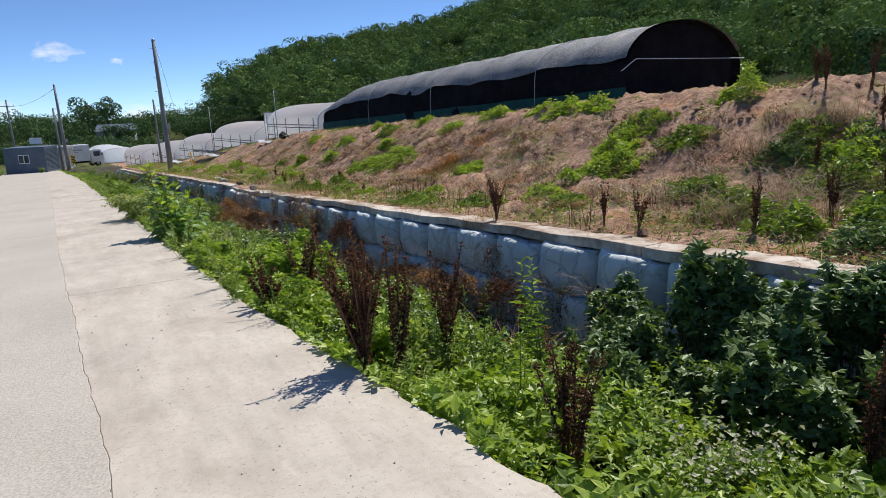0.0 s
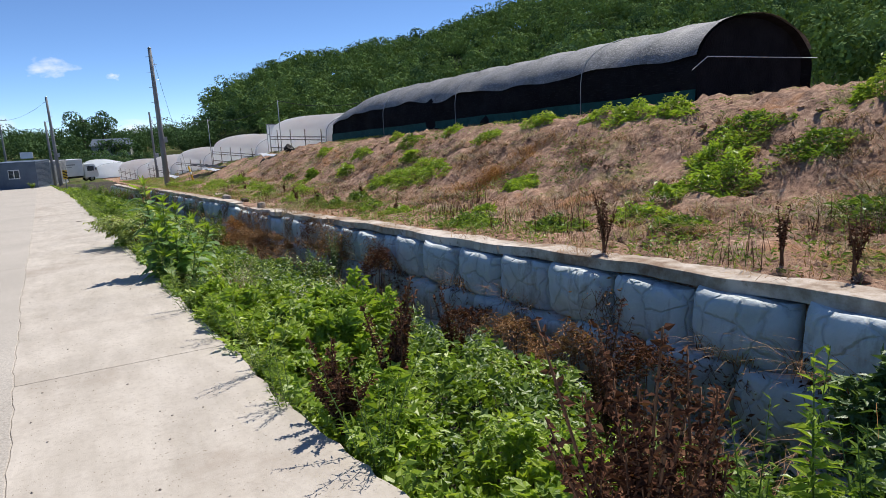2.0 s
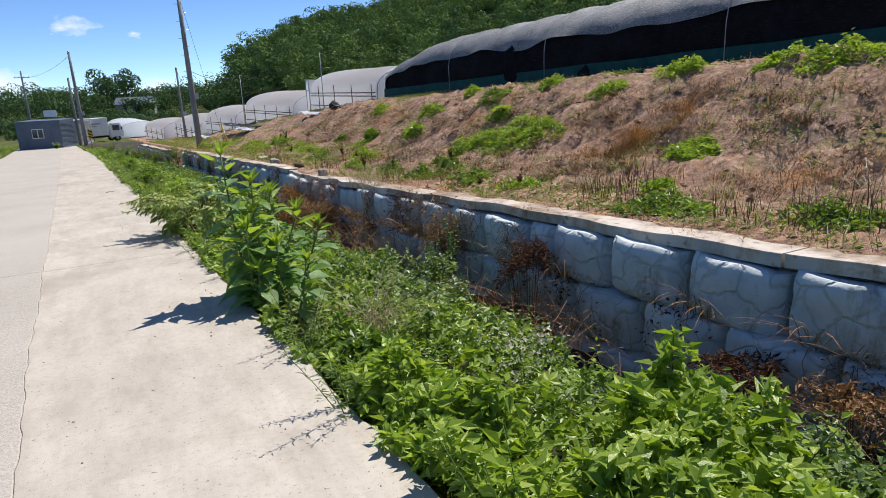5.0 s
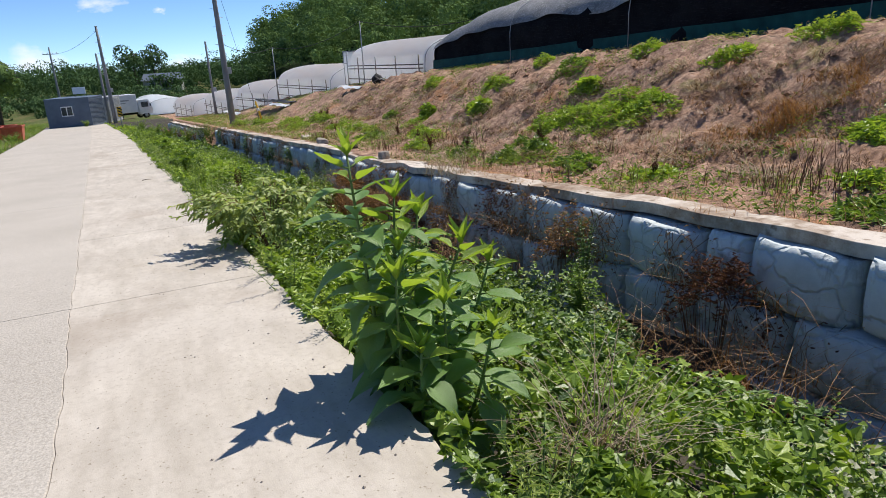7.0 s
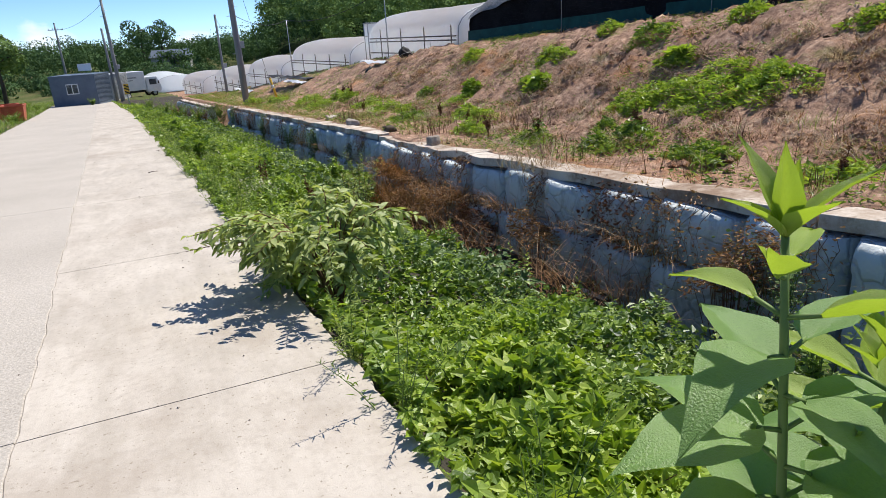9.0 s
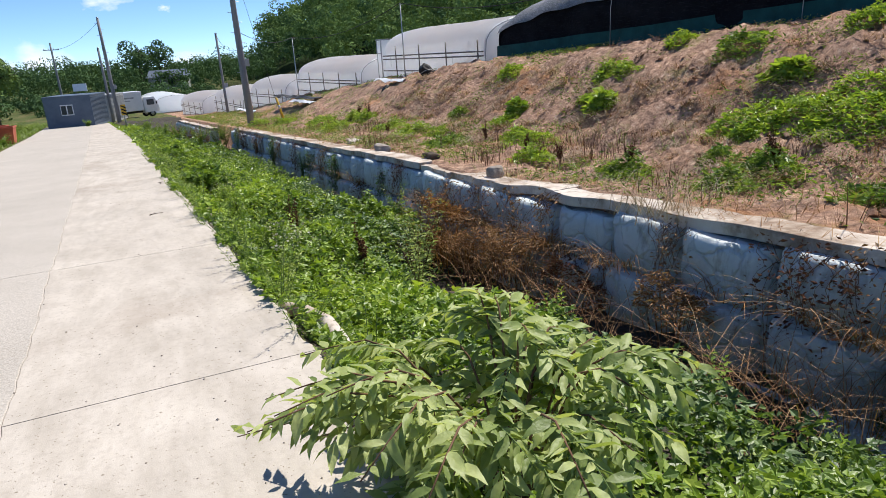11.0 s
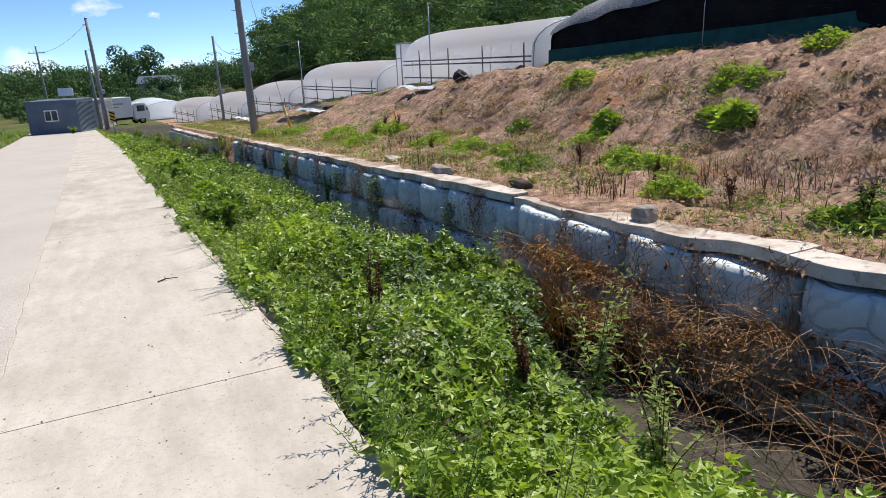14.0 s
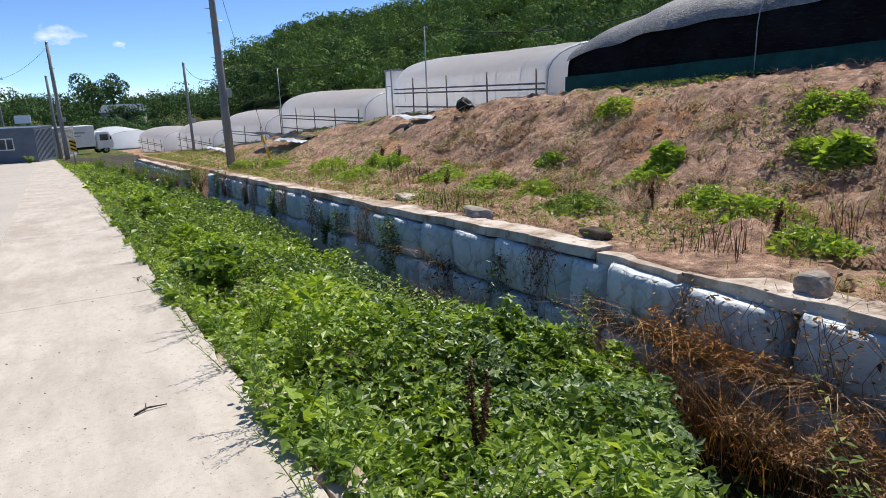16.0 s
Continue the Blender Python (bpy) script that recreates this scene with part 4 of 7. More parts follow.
# ---- woods ----
def crown_arrays(x, y, z, h, w, count, size, conifer=False):
    """Leaf clumps of one tree crown and its trunk line; the clumps sit on several lobes."""
    lobes = rng.integers(6, 10)
    c = np.stack([rng.normal(0, 0.26 * w, lobes), rng.normal(0, 0.26 * w, lobes), rng.uniform(0.34, 0.88, lobes) * h], 1)
    if conifer:
        c[:, :2] *= ((1.05 - c[:, 2:] / h) * 1.5)
    rad = w * rng.uniform(0.17, 0.31, lobes)
    k = rng.integers(0, lobes, count)
    dirs = unit(rng.normal(0, 1, (count, 3)) + np.array([0, 0, 0.35]))
    P = c[k] + dirs * rad[k][:, None] * rng.uniform(0.86, 1.06, (count, 1)) * np.array([1, 1, 0.8])
    D = rng.normal(0, 1, (count, 3))
    D = unit(D - dirs * (D * dirs).sum(1, keepdims=True) + dirs * rng.normal(0, 0.25, (count, 1)))
    L = size * rng.uniform(0.6, 1.4, count)
    V, F = leaves(P + np.array([x, y, z]), D, dirs + rng.normal(0, 0.3, (count, 3)), L, L * 0.8, 0.06, 0.1)
    return V, F


def build_woods():
    got_a, got_b = [], []
    n = 0
    while n < 1150:
        az = radians(rng.uniform(10.3, 76))
        r = math.sqrt(rng.uniform(60**2, 275**2))
        near = float(np.interp(math.degrees(az), [10, 15, 30, 45, 76], [185, 135, 95, 68, 58]))
        if r < near:
            continue
        x, y = r * math.sin(az), 10 + r * math.cos(az)
        z = float(ground_z(x, y))
        h = rng.uniform(6, 11.5)
        w = h * rng.uniform(0.7, 1.0)
        con = rng.random() < 0.25
        cnt, size = (900, 0.42) if r < 110 else ((620, 0.5) if r < 180 else (460, 0.6))
        (got_b if con else got_a).append(crown_arrays(x, y, z, h, w, cnt, size, con))
        n += 1
    V, F = join(got_a)
    tagged(new("woods", np_mesh("woods", V, F, MAT["wood_a"])), "dense green broadleaf wood covering the hill", "woods", kind="stuff")
    V, F = join(got_b)
    tagged(new("woods", np_mesh("woods", V, F, MAT["wood_b"])), "dark green pines among the broadleaf wood", "woods", kind="stuff")
    # low woods along the horizon at the end of the road
    got = []
    for i in range(420):
        az = radians(rng.uniform(-24, 11))
        r = rng.uniform(150, 250)
        x, y = r * math.sin(az), 10 + r * math.cos(az)
        h = rng.uniform(2.2, 6.0) * (1.3 if rng.random() < 0.2 else 1.0) * (1.15 if az < -0.03 or az > 0.1 else 0.9)
        got.append(crown_arrays(x, y, float(ground_z(x, y)), h, h * 1.1, 320, 0.42))
    for i in range(60):
        az = radians(rng.uniform(-16, 6))
        r = rng.uniform(96, 140)
        x, y = r * math.sin(az), 10 + r * math.cos(az)
        if -7 < x < 3.5 and y < 108:
            continue
        h = rng.uniform(1.5, 3.4)
        got.append(crown_arrays(x, y, float(ground_z(x, y)) - 0.4, h, h * 1.4, 420, 0.26))
    V, F = join(got)
    tagged(new("woods", np_mesh("woods", V, F, MAT["wood_b"])), "low green trees along the far horizon", "woods", kind="stuff")


build_woods()


def tree(x, y, z, h, w, count, size, label, mat, conifer=False, name="tree"):
    t = tagged(new(name), label, "tree")
    t.location = (x, y, z)
    pts = [(0, 0, -0.3), (0.1, 0.05, h * 0.3), (-0.05, 0.1, h * 0.6), (0.05, 0, h * 0.85)]
    part("trunk", tube("trunk", pts, [h * 0.03, h * 0.024, h * 0.015, h * 0.006], MAT["bark"], 8), t)
    r = random.Random(int(x * 10))
    for i in range(5):
        a, zz = r.uniform(0, 6.28), h * r.uniform(0.35, 0.7)
        part("limb", tube("limb", [(0, 0, zz), (math.cos(a) * w * 0.2, math.sin(a) * w * 0.2, zz + h * 0.07), (math.cos(a) * w * 0.38, math.sin(a) * w * 0.38, zz + h * 0.1)], [h * 0.012, h * 0.008, h * 0.003], MAT["bark"], 5), t)
    V, F = crown_arrays(0, 0, 0, h, w, count, size, conifer)
    tagged(part("crown", np_mesh("crown", V, F, MAT[mat]), t), kind="stuff")


tree(2.4, 175, float(ground_z(2.4, 175)), 11.5, 8, 1500, 0.45, "tall dark pine with a ragged crown on the horizon", "wood_b")
tree(6.6, 180, float(ground_z(6.6, 180)), 11.0, 7, 1500, 0.45, "tall dark pine with a ragged crown on the horizon", "wood_b")
tree(-12.0, 88, float(ground_z(-12, 88)), 7.5, 7, 1800, 0.35, "round green tree beside the field edge", "wood_a")


# ---- weeds of the ditch ----
def noise_at(x, y, s, seed=0.0):
    return np.array([noise.noise(Vector((a * s + seed, b * s, seed))) for a, b in zip(x, y)])


def cover_top(x, y, u):
    """Upper surface of the mat of weeds in the ditch; u runs from the road's edge (0) to the wall (1)."""
    g = fall(y)
    bare = np.interp(y, [0, 3, 5, 6.5, 8, 9.5, 10.5, 11.1, 12.4, 13.9, 15, 16, 17.2, 18.2, 19.1, 19.9, 20.6, 21.5, 22.4, 23.8, 24.2, 27, 31, 36, 60], [0.9, 0.85, 0.55, 0.62, 0.76, 0.66, 0.58, 0.54, 0.62, 0.8, 0.72, 0.65, 0.66, 0.62, 0.57, 0.44, 0.5, 0.56, 0.72, 0.76, 0.7, 0.74, 0.78, 0.8, 0.85])
    gap = smooth(bare - 0.05, bare + 0.09, u + 0.06 * np.sin(y * 2.7) + 0.04 * np.sin(y * 7.1))
    hum = 0.28 * noise_at(x, y, 0.8) + 0.17 * noise_at(x, y, 2.4, 3.0) + 0.12 * noise_at(x, y, 5.5, 8.0)
    lip = 0.2 * (1 - smooth(0.02, 0.14, u))
    return g - 0.32 + lip - 0.42 * smooth(0.25, 0.8, u) + hum - (0.42 + 0.3 * smooth(7.0, 9.5, y)) * gap - 0.24 * np.exp(-(((y - 19.6) / 1.5) ** 2)) * smooth(0.15, 0.45, u) - 0.16 * np.exp(-(((y - 10.4) / 1.6) ** 2)) * smooth(0.4, 0.6, u), gap


def ditch_cover():
    """The mat of leafy weeds that fills the ditch."""
    groups = {"leaf": [], "leaf_bright": [], "leaf_dark": []}
    for y0, y1, n, size in ((-1.2, 11, 76000, 0.054), (11, 24, 86000, 0.055), (24, 36, 52000, 0.07), (36, 78, 46000, 0.11)):
        y = rng.uniform(y0, y1, n)
        u = rng.uniform(0, 1, n)
        e, w = edge(y), wall_x(y) - np.where(y > 47, 0.75, 0)
        x = e - 0.04 + u * (w - e + 0.02)
        top, gap = cover_top(x, y, u)
        full = rng.random(n) > 0.8 * gap
        x, y, u, e, w, top, gap = x[full], y[full], u[full], e[full], w[full], top[full], gap[full]
        n = len(x)
        z = top + 0.07 - np.abs(rng.normal(0, 0.2, n))
        z = np.where(x < e + 0.03, np.maximum(z, fall(y) + 0.02 + 0.05 * rng.random(n)), z)
        x = np.where((x < e + 0.04) & (noise_at(x, y, 1.1, 17.0) < 0.1), x + 0.1, x)
        big = noise_at(x, y, 0.45, 11.0)
        # leaf colour shifts darker towards the wall and its hollow, in place of shade
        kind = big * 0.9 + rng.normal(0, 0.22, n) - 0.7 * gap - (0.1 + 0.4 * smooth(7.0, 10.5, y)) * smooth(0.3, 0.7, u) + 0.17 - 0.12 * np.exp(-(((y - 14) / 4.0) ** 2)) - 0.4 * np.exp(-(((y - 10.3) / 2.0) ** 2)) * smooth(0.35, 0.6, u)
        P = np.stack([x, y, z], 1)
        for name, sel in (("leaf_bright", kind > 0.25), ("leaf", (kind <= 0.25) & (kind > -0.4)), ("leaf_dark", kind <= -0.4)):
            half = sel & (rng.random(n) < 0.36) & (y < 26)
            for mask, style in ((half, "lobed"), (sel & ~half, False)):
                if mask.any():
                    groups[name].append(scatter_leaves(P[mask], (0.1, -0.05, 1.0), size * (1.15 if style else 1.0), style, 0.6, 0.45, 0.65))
    labels = {"leaf": "mid-green leafy weeds filling the ditch", "leaf_bright": "bright green leafy weeds in the ditch", "leaf_dark": "low weeds towards the wall, leaves coloured darker for its shade"}
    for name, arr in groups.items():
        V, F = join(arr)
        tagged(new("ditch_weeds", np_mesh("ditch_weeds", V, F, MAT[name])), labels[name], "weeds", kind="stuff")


ditch_cover()


def ditch_sprigs():
    got = {"leaf": [], "leaf_bright": [], "leaf_willow": []}
    for i in range(620):
        y = float(rng.uniform(1.0, 36))
        u = float(rng.random() ** 1.2 * 0.72)
        e, w = float(edge(y)), float(wall_x(y))
        x = e + 0.08 + u * (w - e)
        top, gap = cover_top(np.array([x]), np.array([y]), np.array([u]))
        z, h = float(top[0]) - 0.08, float(rng.uniform(0.12, 0.34))
        k = int(rng.integers(9, 20))
        f = np.linspace(0.1, 1, k)
        a = np.arange(k) * 2.4 + rng.uniform(0, 6)
        lean = rng.normal(0, 0.18, 2)
        P = np.stack([x + lean[0] * h * f, y + lean[1] * h * f, z + h * f], 1)
        D = np.stack([np.cos(a), np.sin(a), 0.2 + 0.7 * f**3], 1)
        L = rng.uniform(0.045, 0.09) * (1.1 - 0.5 * f)
        name = ("leaf", "leaf_bright", "leaf_bright", "leaf_willow")[int(rng.integers(0, 4))]
        got[name].append(leaves(P, D, np.tile((0, 0, 1.0), (k, 1)), L, L * rng.uniform(0.2, 0.6), 0.15, 0.2))
    for name, arr in got.items():
        V, F = join(arr)
        tagged(new("ditch_sprigs", np_mesh("ditch_sprigs", V, F, MAT[name])), "upright green shoots rising from the ditch weeds", "weeds", kind="stuff")


ditch_sprigs()


def stem_line(r, h, spread, bend, n=7):
    a = r.uniform(0, 6.28)
    s = r.uniform(0.25, 1.0) * spread
    wob = r.uniform(-0.05, 0.05) * h
    pts = []
    for i in range(n):
        t = i / (n - 1)
        q = s * (0.35 * t + 0.65 * t ** (1.3 + bend))
        pts.append((math.cos(a) * q + wob * math.sin(t * 3.1), math.sin(a) * q + wob * math.sin(t * 2.3 + 1), h * t * (1 - 0.1 * bend * t * s)))
    return np.array(pts), a


def weed(x, y, z, h, spread, stems, leaf, slim, mat, label, per=22, start=0.12, droop=0.25, rise=0.35, fine=False, name="weed_clump", category="weed", stem_mat="stem_green", seed=1, tip_mat=None, petiole=0.0, thick=0.006, jitter=0.0, taper=0.5, bend=0.5, flowers=0):
    """A clump of leafy stems: each stem a part, the leaves another."""
    r = random.Random(seed * 77 + int(x * 100))
    t = tagged(new(name), label, category)
    t.location = (x, y, z)
    P, D, N, L, T = [], [], [], [], []
    blossom = []
    many = []
    for s in range(stems):
        hh = h * r.uniform(0.62, 1.0) if s else h
        pts, a0 = stem_line(r, hh, spread, bend)
        if stems <= 10:
            part("stem", tube("stem", pts, np.linspace(thick, thick * 0.35, len(pts)), MAT[stem_mat], 5), t)
        else:
            many.append(tube_arrays(pts, np.linspace(thick, thick * 0.35, len(pts)), 3))
        a = r.uniform(0, 6.28)
        for i in range(per):
            f = start + (1 - start) * (i + r.uniform(-0.3, 0.3)) / per
            f = min(max(f, 0.02), 0.99)
            k = f * (len(pts) - 1)
            b = min(int(k), len(pts) - 2)
            p = pts[b] + (pts[b + 1] - pts[b]) * (k - b)
            a += 2.4 + r.uniform(-0.4, 0.4)
            up = rise + r.uniform(-0.25, 0.25) + (0.8 * (f - 0.8) / 0.2 if f > 0.8 else 0) - 0.7 * max(0, 0.5 - f)
            d = (math.cos(a), math.sin(a), up)
            pe = petiole * r.uniform(0.3, 1.2) * (1.3 - f)
            P.append(p + np.array([r.uniform(-jitter, jitter) + pe * math.cos(a), r.uniform(-jitter, jitter) + pe * math.sin(a), r.uniform(-jitter, jitter) + 0.3 * pe]))
            if petiole:
                many.append(tube_arrays([p, P[-1]], [0.004, 0.003], 3))
            D.append(d)
            N.append((-0.3 * math.cos(a) * up, -0.3 * math.sin(a) * up, 1.0))
            L.append(leaf * r.uniform(0.65, 1.15) * (1 - taper * max(0, f - 0.6) / 0.4))
            T.append(f)
        if flowers:
            for i in range(flowers):
                blossom.append(pts[-1] + np.array([r.uniform(-0.12, 0.12), r.uniform(-0.12, 0.12), r.uniform(-0.1, 0.06)]))
    if many:
        V, F = join(many)
        tagged(part("twig_mass", np_mesh("twig_mass", V, F, MAT[stem_mat]), t), kind="stuff")
    P, D, L, T = np.array(P), np.array(D), np.array(L), np.array(T)
    N = np.array(N) + rng.normal(0, 0.25, (len(P), 3))
    for nm, m, sel in (("foliage", mat, T <= 0.86 if tip_mat else T < 2), ("young_leaves", tip_mat, T > 0.86)):
        if m and sel.any():
            V, F = leaves(P[sel], D[sel], N[sel], L[sel], L[sel] * slim, 0.16, droop, fine)
            part(nm, np_mesh(nm, V, F, MAT[m], bool(fine)), t, "fresh yellow-green young leaves" if nm == "young_leaves" else "")
    if flowers:
        B = np.array(blossom)
        V, F = scatter_leaves(B, (0, 0, 1.0), 0.022, False, 1.0)
        tagged(part("blossom_spray", np_mesh("blossom_spray", V, F, MAT["flower"]), t, "small white daisy-like flowers"), kind="stuff")
    return t


def dock(x, y, z, h, stems, spread, seed=1, label="dead dark-brown dock stalks with dry seed heads", low=0.25, mat="leaf_dead", thickness=150):
    """Dead dock: upright stalks crowded with dry seeds."""
    r = random.Random(seed)
    t = tagged(new("dead_dock"), label, "weed")
    t.location = (x, y, z)
    for s in range(stems):
        P = []
        hh = h * r.uniform(0.6, 1.0) if s else h
        pts, a0 = stem_line(r, hh, spread, 0.3)
        stalk = part("stalk", tube("stalk", pts, np.linspace(0.008, 0.003, len(pts)), MAT["stem_dead"], 5), t)
        lines = [(pts, low, thickness)]
        for b in range(r.randint(2, 4)):
            f = r.uniform(0.35, 0.7)
            p0 = pts[int(f * 6)]
            ang = r.uniform(0, 6.28)
            tip = p0 + np.array([math.cos(ang) * 0.05, math.sin(ang) * 0.05, hh * r.uniform(0.2, 0.35)])
            line = np.array([p0 + (tip - p0) * q for q in (0, 0.5, 1)])
            part("branch", tube("branch", line, [0.004, 0.003, 0.002], MAT["stem_dead"], 4), stalk)
            lines.append((line, 0.15, int(thickness * 0.37)))
        for ln, st, cnt in lines:
            for i in range(cnt):
                f = r.uniform(st, 1.0)
                k = f * (len(ln) - 1)
                b = min(int(k), len(ln) - 2)
                P.append(ln[b] + (ln[b + 1] - ln[b]) * (k - b) + np.array([r.gauss(0, 0.008), r.gauss(0, 0.008), 0]))
        V, F = scatter_leaves(np.array(P), (0, 0, 1.0), 0.022, False, 0.6, 0.4, 1.2)
        tagged(part("seed_head", np_mesh("seed_head", V, F, MAT[mat]), stalk), kind="stuff")
    return t


def dry_grass(x, y, z, n, height, spread, label, mat="straw", bend=0.9, lean=0.5, az=None, name="dry_grass", wide=0.008, long=None, deep=0.03):
    """A clump of dead grass that bends over."""
    t = tagged(new(name), label, "grass")
    t.location = (x, y, z)
    P = np.stack([rng.normal(0, spread, n), rng.normal(0, long or spread, n), rng.normal(0, 0.03, n) - np.abs(rng.normal(0, deep, n))], 1)
    V, F = blades(P, height, wide, lean, bend, 4, az)
    tagged(part("blades", np_mesh("blades", V, F, MAT[mat]), t), kind="stuff")
    return t


def g_at(x, y):
    return float(ground_z(x, y))


def f_at(y):
    return float(fall(y))


def c_at(y):
    """Height of the wall's coping."""
    return float(fall(y) + wall_rise(y))


# tall broad-leaved plant at the road's edge: opposite pairs of large drooping leaves
def broad_leaf_mesh(droop, cup, seed, mat):
    """One ovate, toothed leaf of unit length along +y, upper side +z."""
    r = random.Random(seed)
    prof = ((0.0, 0.015), (0.1, 0.15), (0.22, 0.235), (0.36, 0.27), (0.52, 0.235), (0.68, 0.16), (0.84, 0.08), (1.0, 0.0))
    V, F = [], []
    for i, (t, w) in enumerate(prof):
        z = 0.1 * t - droop * t * t
        y = t * (1 - 0.25 * droop * t)
        jag = 1 + r.uniform(-0.06, 0.06)
        for q in (-1, -0.5, 0, 0.5, 1):
            V.append((q * w * jag, y - 0.02 * abs(q), z + cup * w * abs(q) - 0.025 * (q == 0) + 0.018 * r.uniform(-1, 1) * abs(q)))
    for i in range(len(prof) - 1):
        for j in range(4):
            F.append((i * 5 + j, i * 5 + j + 1, i * 5 + j + 6, i * 5 + j + 5))
    me = bpy.data.meshes.new("leaf")
    me.from_pydata(V, [], F)
    me.materials.append(MAT[mat])
    me.polygons.foreach_set("use_smooth", np.full(len(F), True))
    return me


def broad_plant(x, y, stems, label):
    t = tagged(new("broad_leaved_plant"), label, "plant")
    t.location = (x, y, f_at(y) - 0.4)
    kinds = [broad_leaf_mesh(d, c, 50 + i, "leaf_big") for i, (d, c) in enumerate(((0.25, 0.3), (0.4, 0.2), (0.55, 0.35), (0.32, 0.1), (0.7, 0.25)))]
    young = [broad_leaf_mesh(d, c, 60 + i, "leaf_bright") for i, (d, c) in enumerate(((-0.1, 0.5), (0.15, 0.4), (0.3, 0.3)))]
    r = random.Random(12)
    for bx, by, tx, ty, h in stems:
        base, tip = Vector((bx, by, 0)), Vector((tx, ty, h))
        bend = Vector((r.uniform(-0.05, 0.05), r.uniform(-0.05, 0.05), 0))
        at = lambda f: base.lerp(tip, f) + bend * math.sin(f * 3.14)
        stem = part("stem", tube("stem", [tuple(at(i / 8)) for i in range(9)], np.linspace(0.013, 0.006, 9), MAT["stem_green"], 8), t)
        pairs = max(7, int(h / 0.078))
        turn = r.uniform(0, 3.14)
        for k in range(pairs):
            f = 0.16 + 0.8 * k / (pairs - 1)
            turn += 1.57 + r.uniform(-0.3, 0.3)
            for side in (0, math.pi):
                az = turn + side + r.uniform(-0.25, 0.25)
                rise = -0.4 + 0.75 * f + r.uniform(-0.15, 0.15)
                size = 0.265 * min(1.0, 0.75 + f) * (1 - 0.35 * max(0, f - 0.75) / 0.25) * r.uniform(0.8, 1.15)
                d = Vector((math.cos(az), math.sin(az), rise)).normalized()
                p = at(f)
                q = p + Vector((math.cos(az), math.sin(az), 0.35)) * 0.05
                part("petiole", tube("petiole", [tuple(p), tuple(q)], [0.005, 0.004], MAT["stem_green"], 5), stem)
                up = (Vector((0, 0, 1)) + Vector((r.uniform(-0.25, 0.25), r.uniform(-0.25, 0.25), 0)))
                sx = d.cross(up).normalized()
                nz = sx.cross(d)
                m = Matrix((sx, d, nz)).transposed().to_4x4()
                part("leaf", (young if f > 0.88 else kinds)[r.randrange(3 if f > 0.88 else 5)], stem, m=Matrix.Translation(q) @ m @ Matrix.Diagonal((size * (0.7 if f > 0.88 else 0.98), size, size, 1)))
        for k in range(6):
            az = k * 1.05 + turn
            d = Vector((math.cos(az) * 0.6, math.sin(az) * 0.6, r.uniform(0.5, 1.3))).normalized()
            sx = d.cross(Vector((0.02, 0.01, 1))).normalized()
            m = Matrix((sx, d, sx.cross(d))).transposed().to_4x4()
            part("young_leaf", young[k % 3], stem, "fresh yellow-green leaf at the tip", m=Matrix.Translation(at(1.0)) @ m @ Matrix.Diagonal((0.085, r.uniform(0.11, 0.19), 0.13, 1)))


broad_plant(1.15, 11.75, ((0.05, 0.05, 0.16, 0.12, 1.2), (0.0, -0.1, -0.05, -0.12, 1.1), (-0.05, 0.1, -0.2, 0.1, 1.56), (0.02, 0.0, 0.0, 0.02, 1.33), (0.1, 0.0, 0.33, -0.05, 1.05), (0.0, -0.2, 0.06, -0.38, 0.88), (0.15, 0.1, 0.52, 0.0, 0.9), (0.1, -0.3, 0.25, -0.5, 0.74), (-0.05, -0.1, -0.14, -0.3, 1.02), (-0.05, -0.3, -0.12, -0.5, 0.72)), "tall broad-leaved green plant growing out over the road edge")


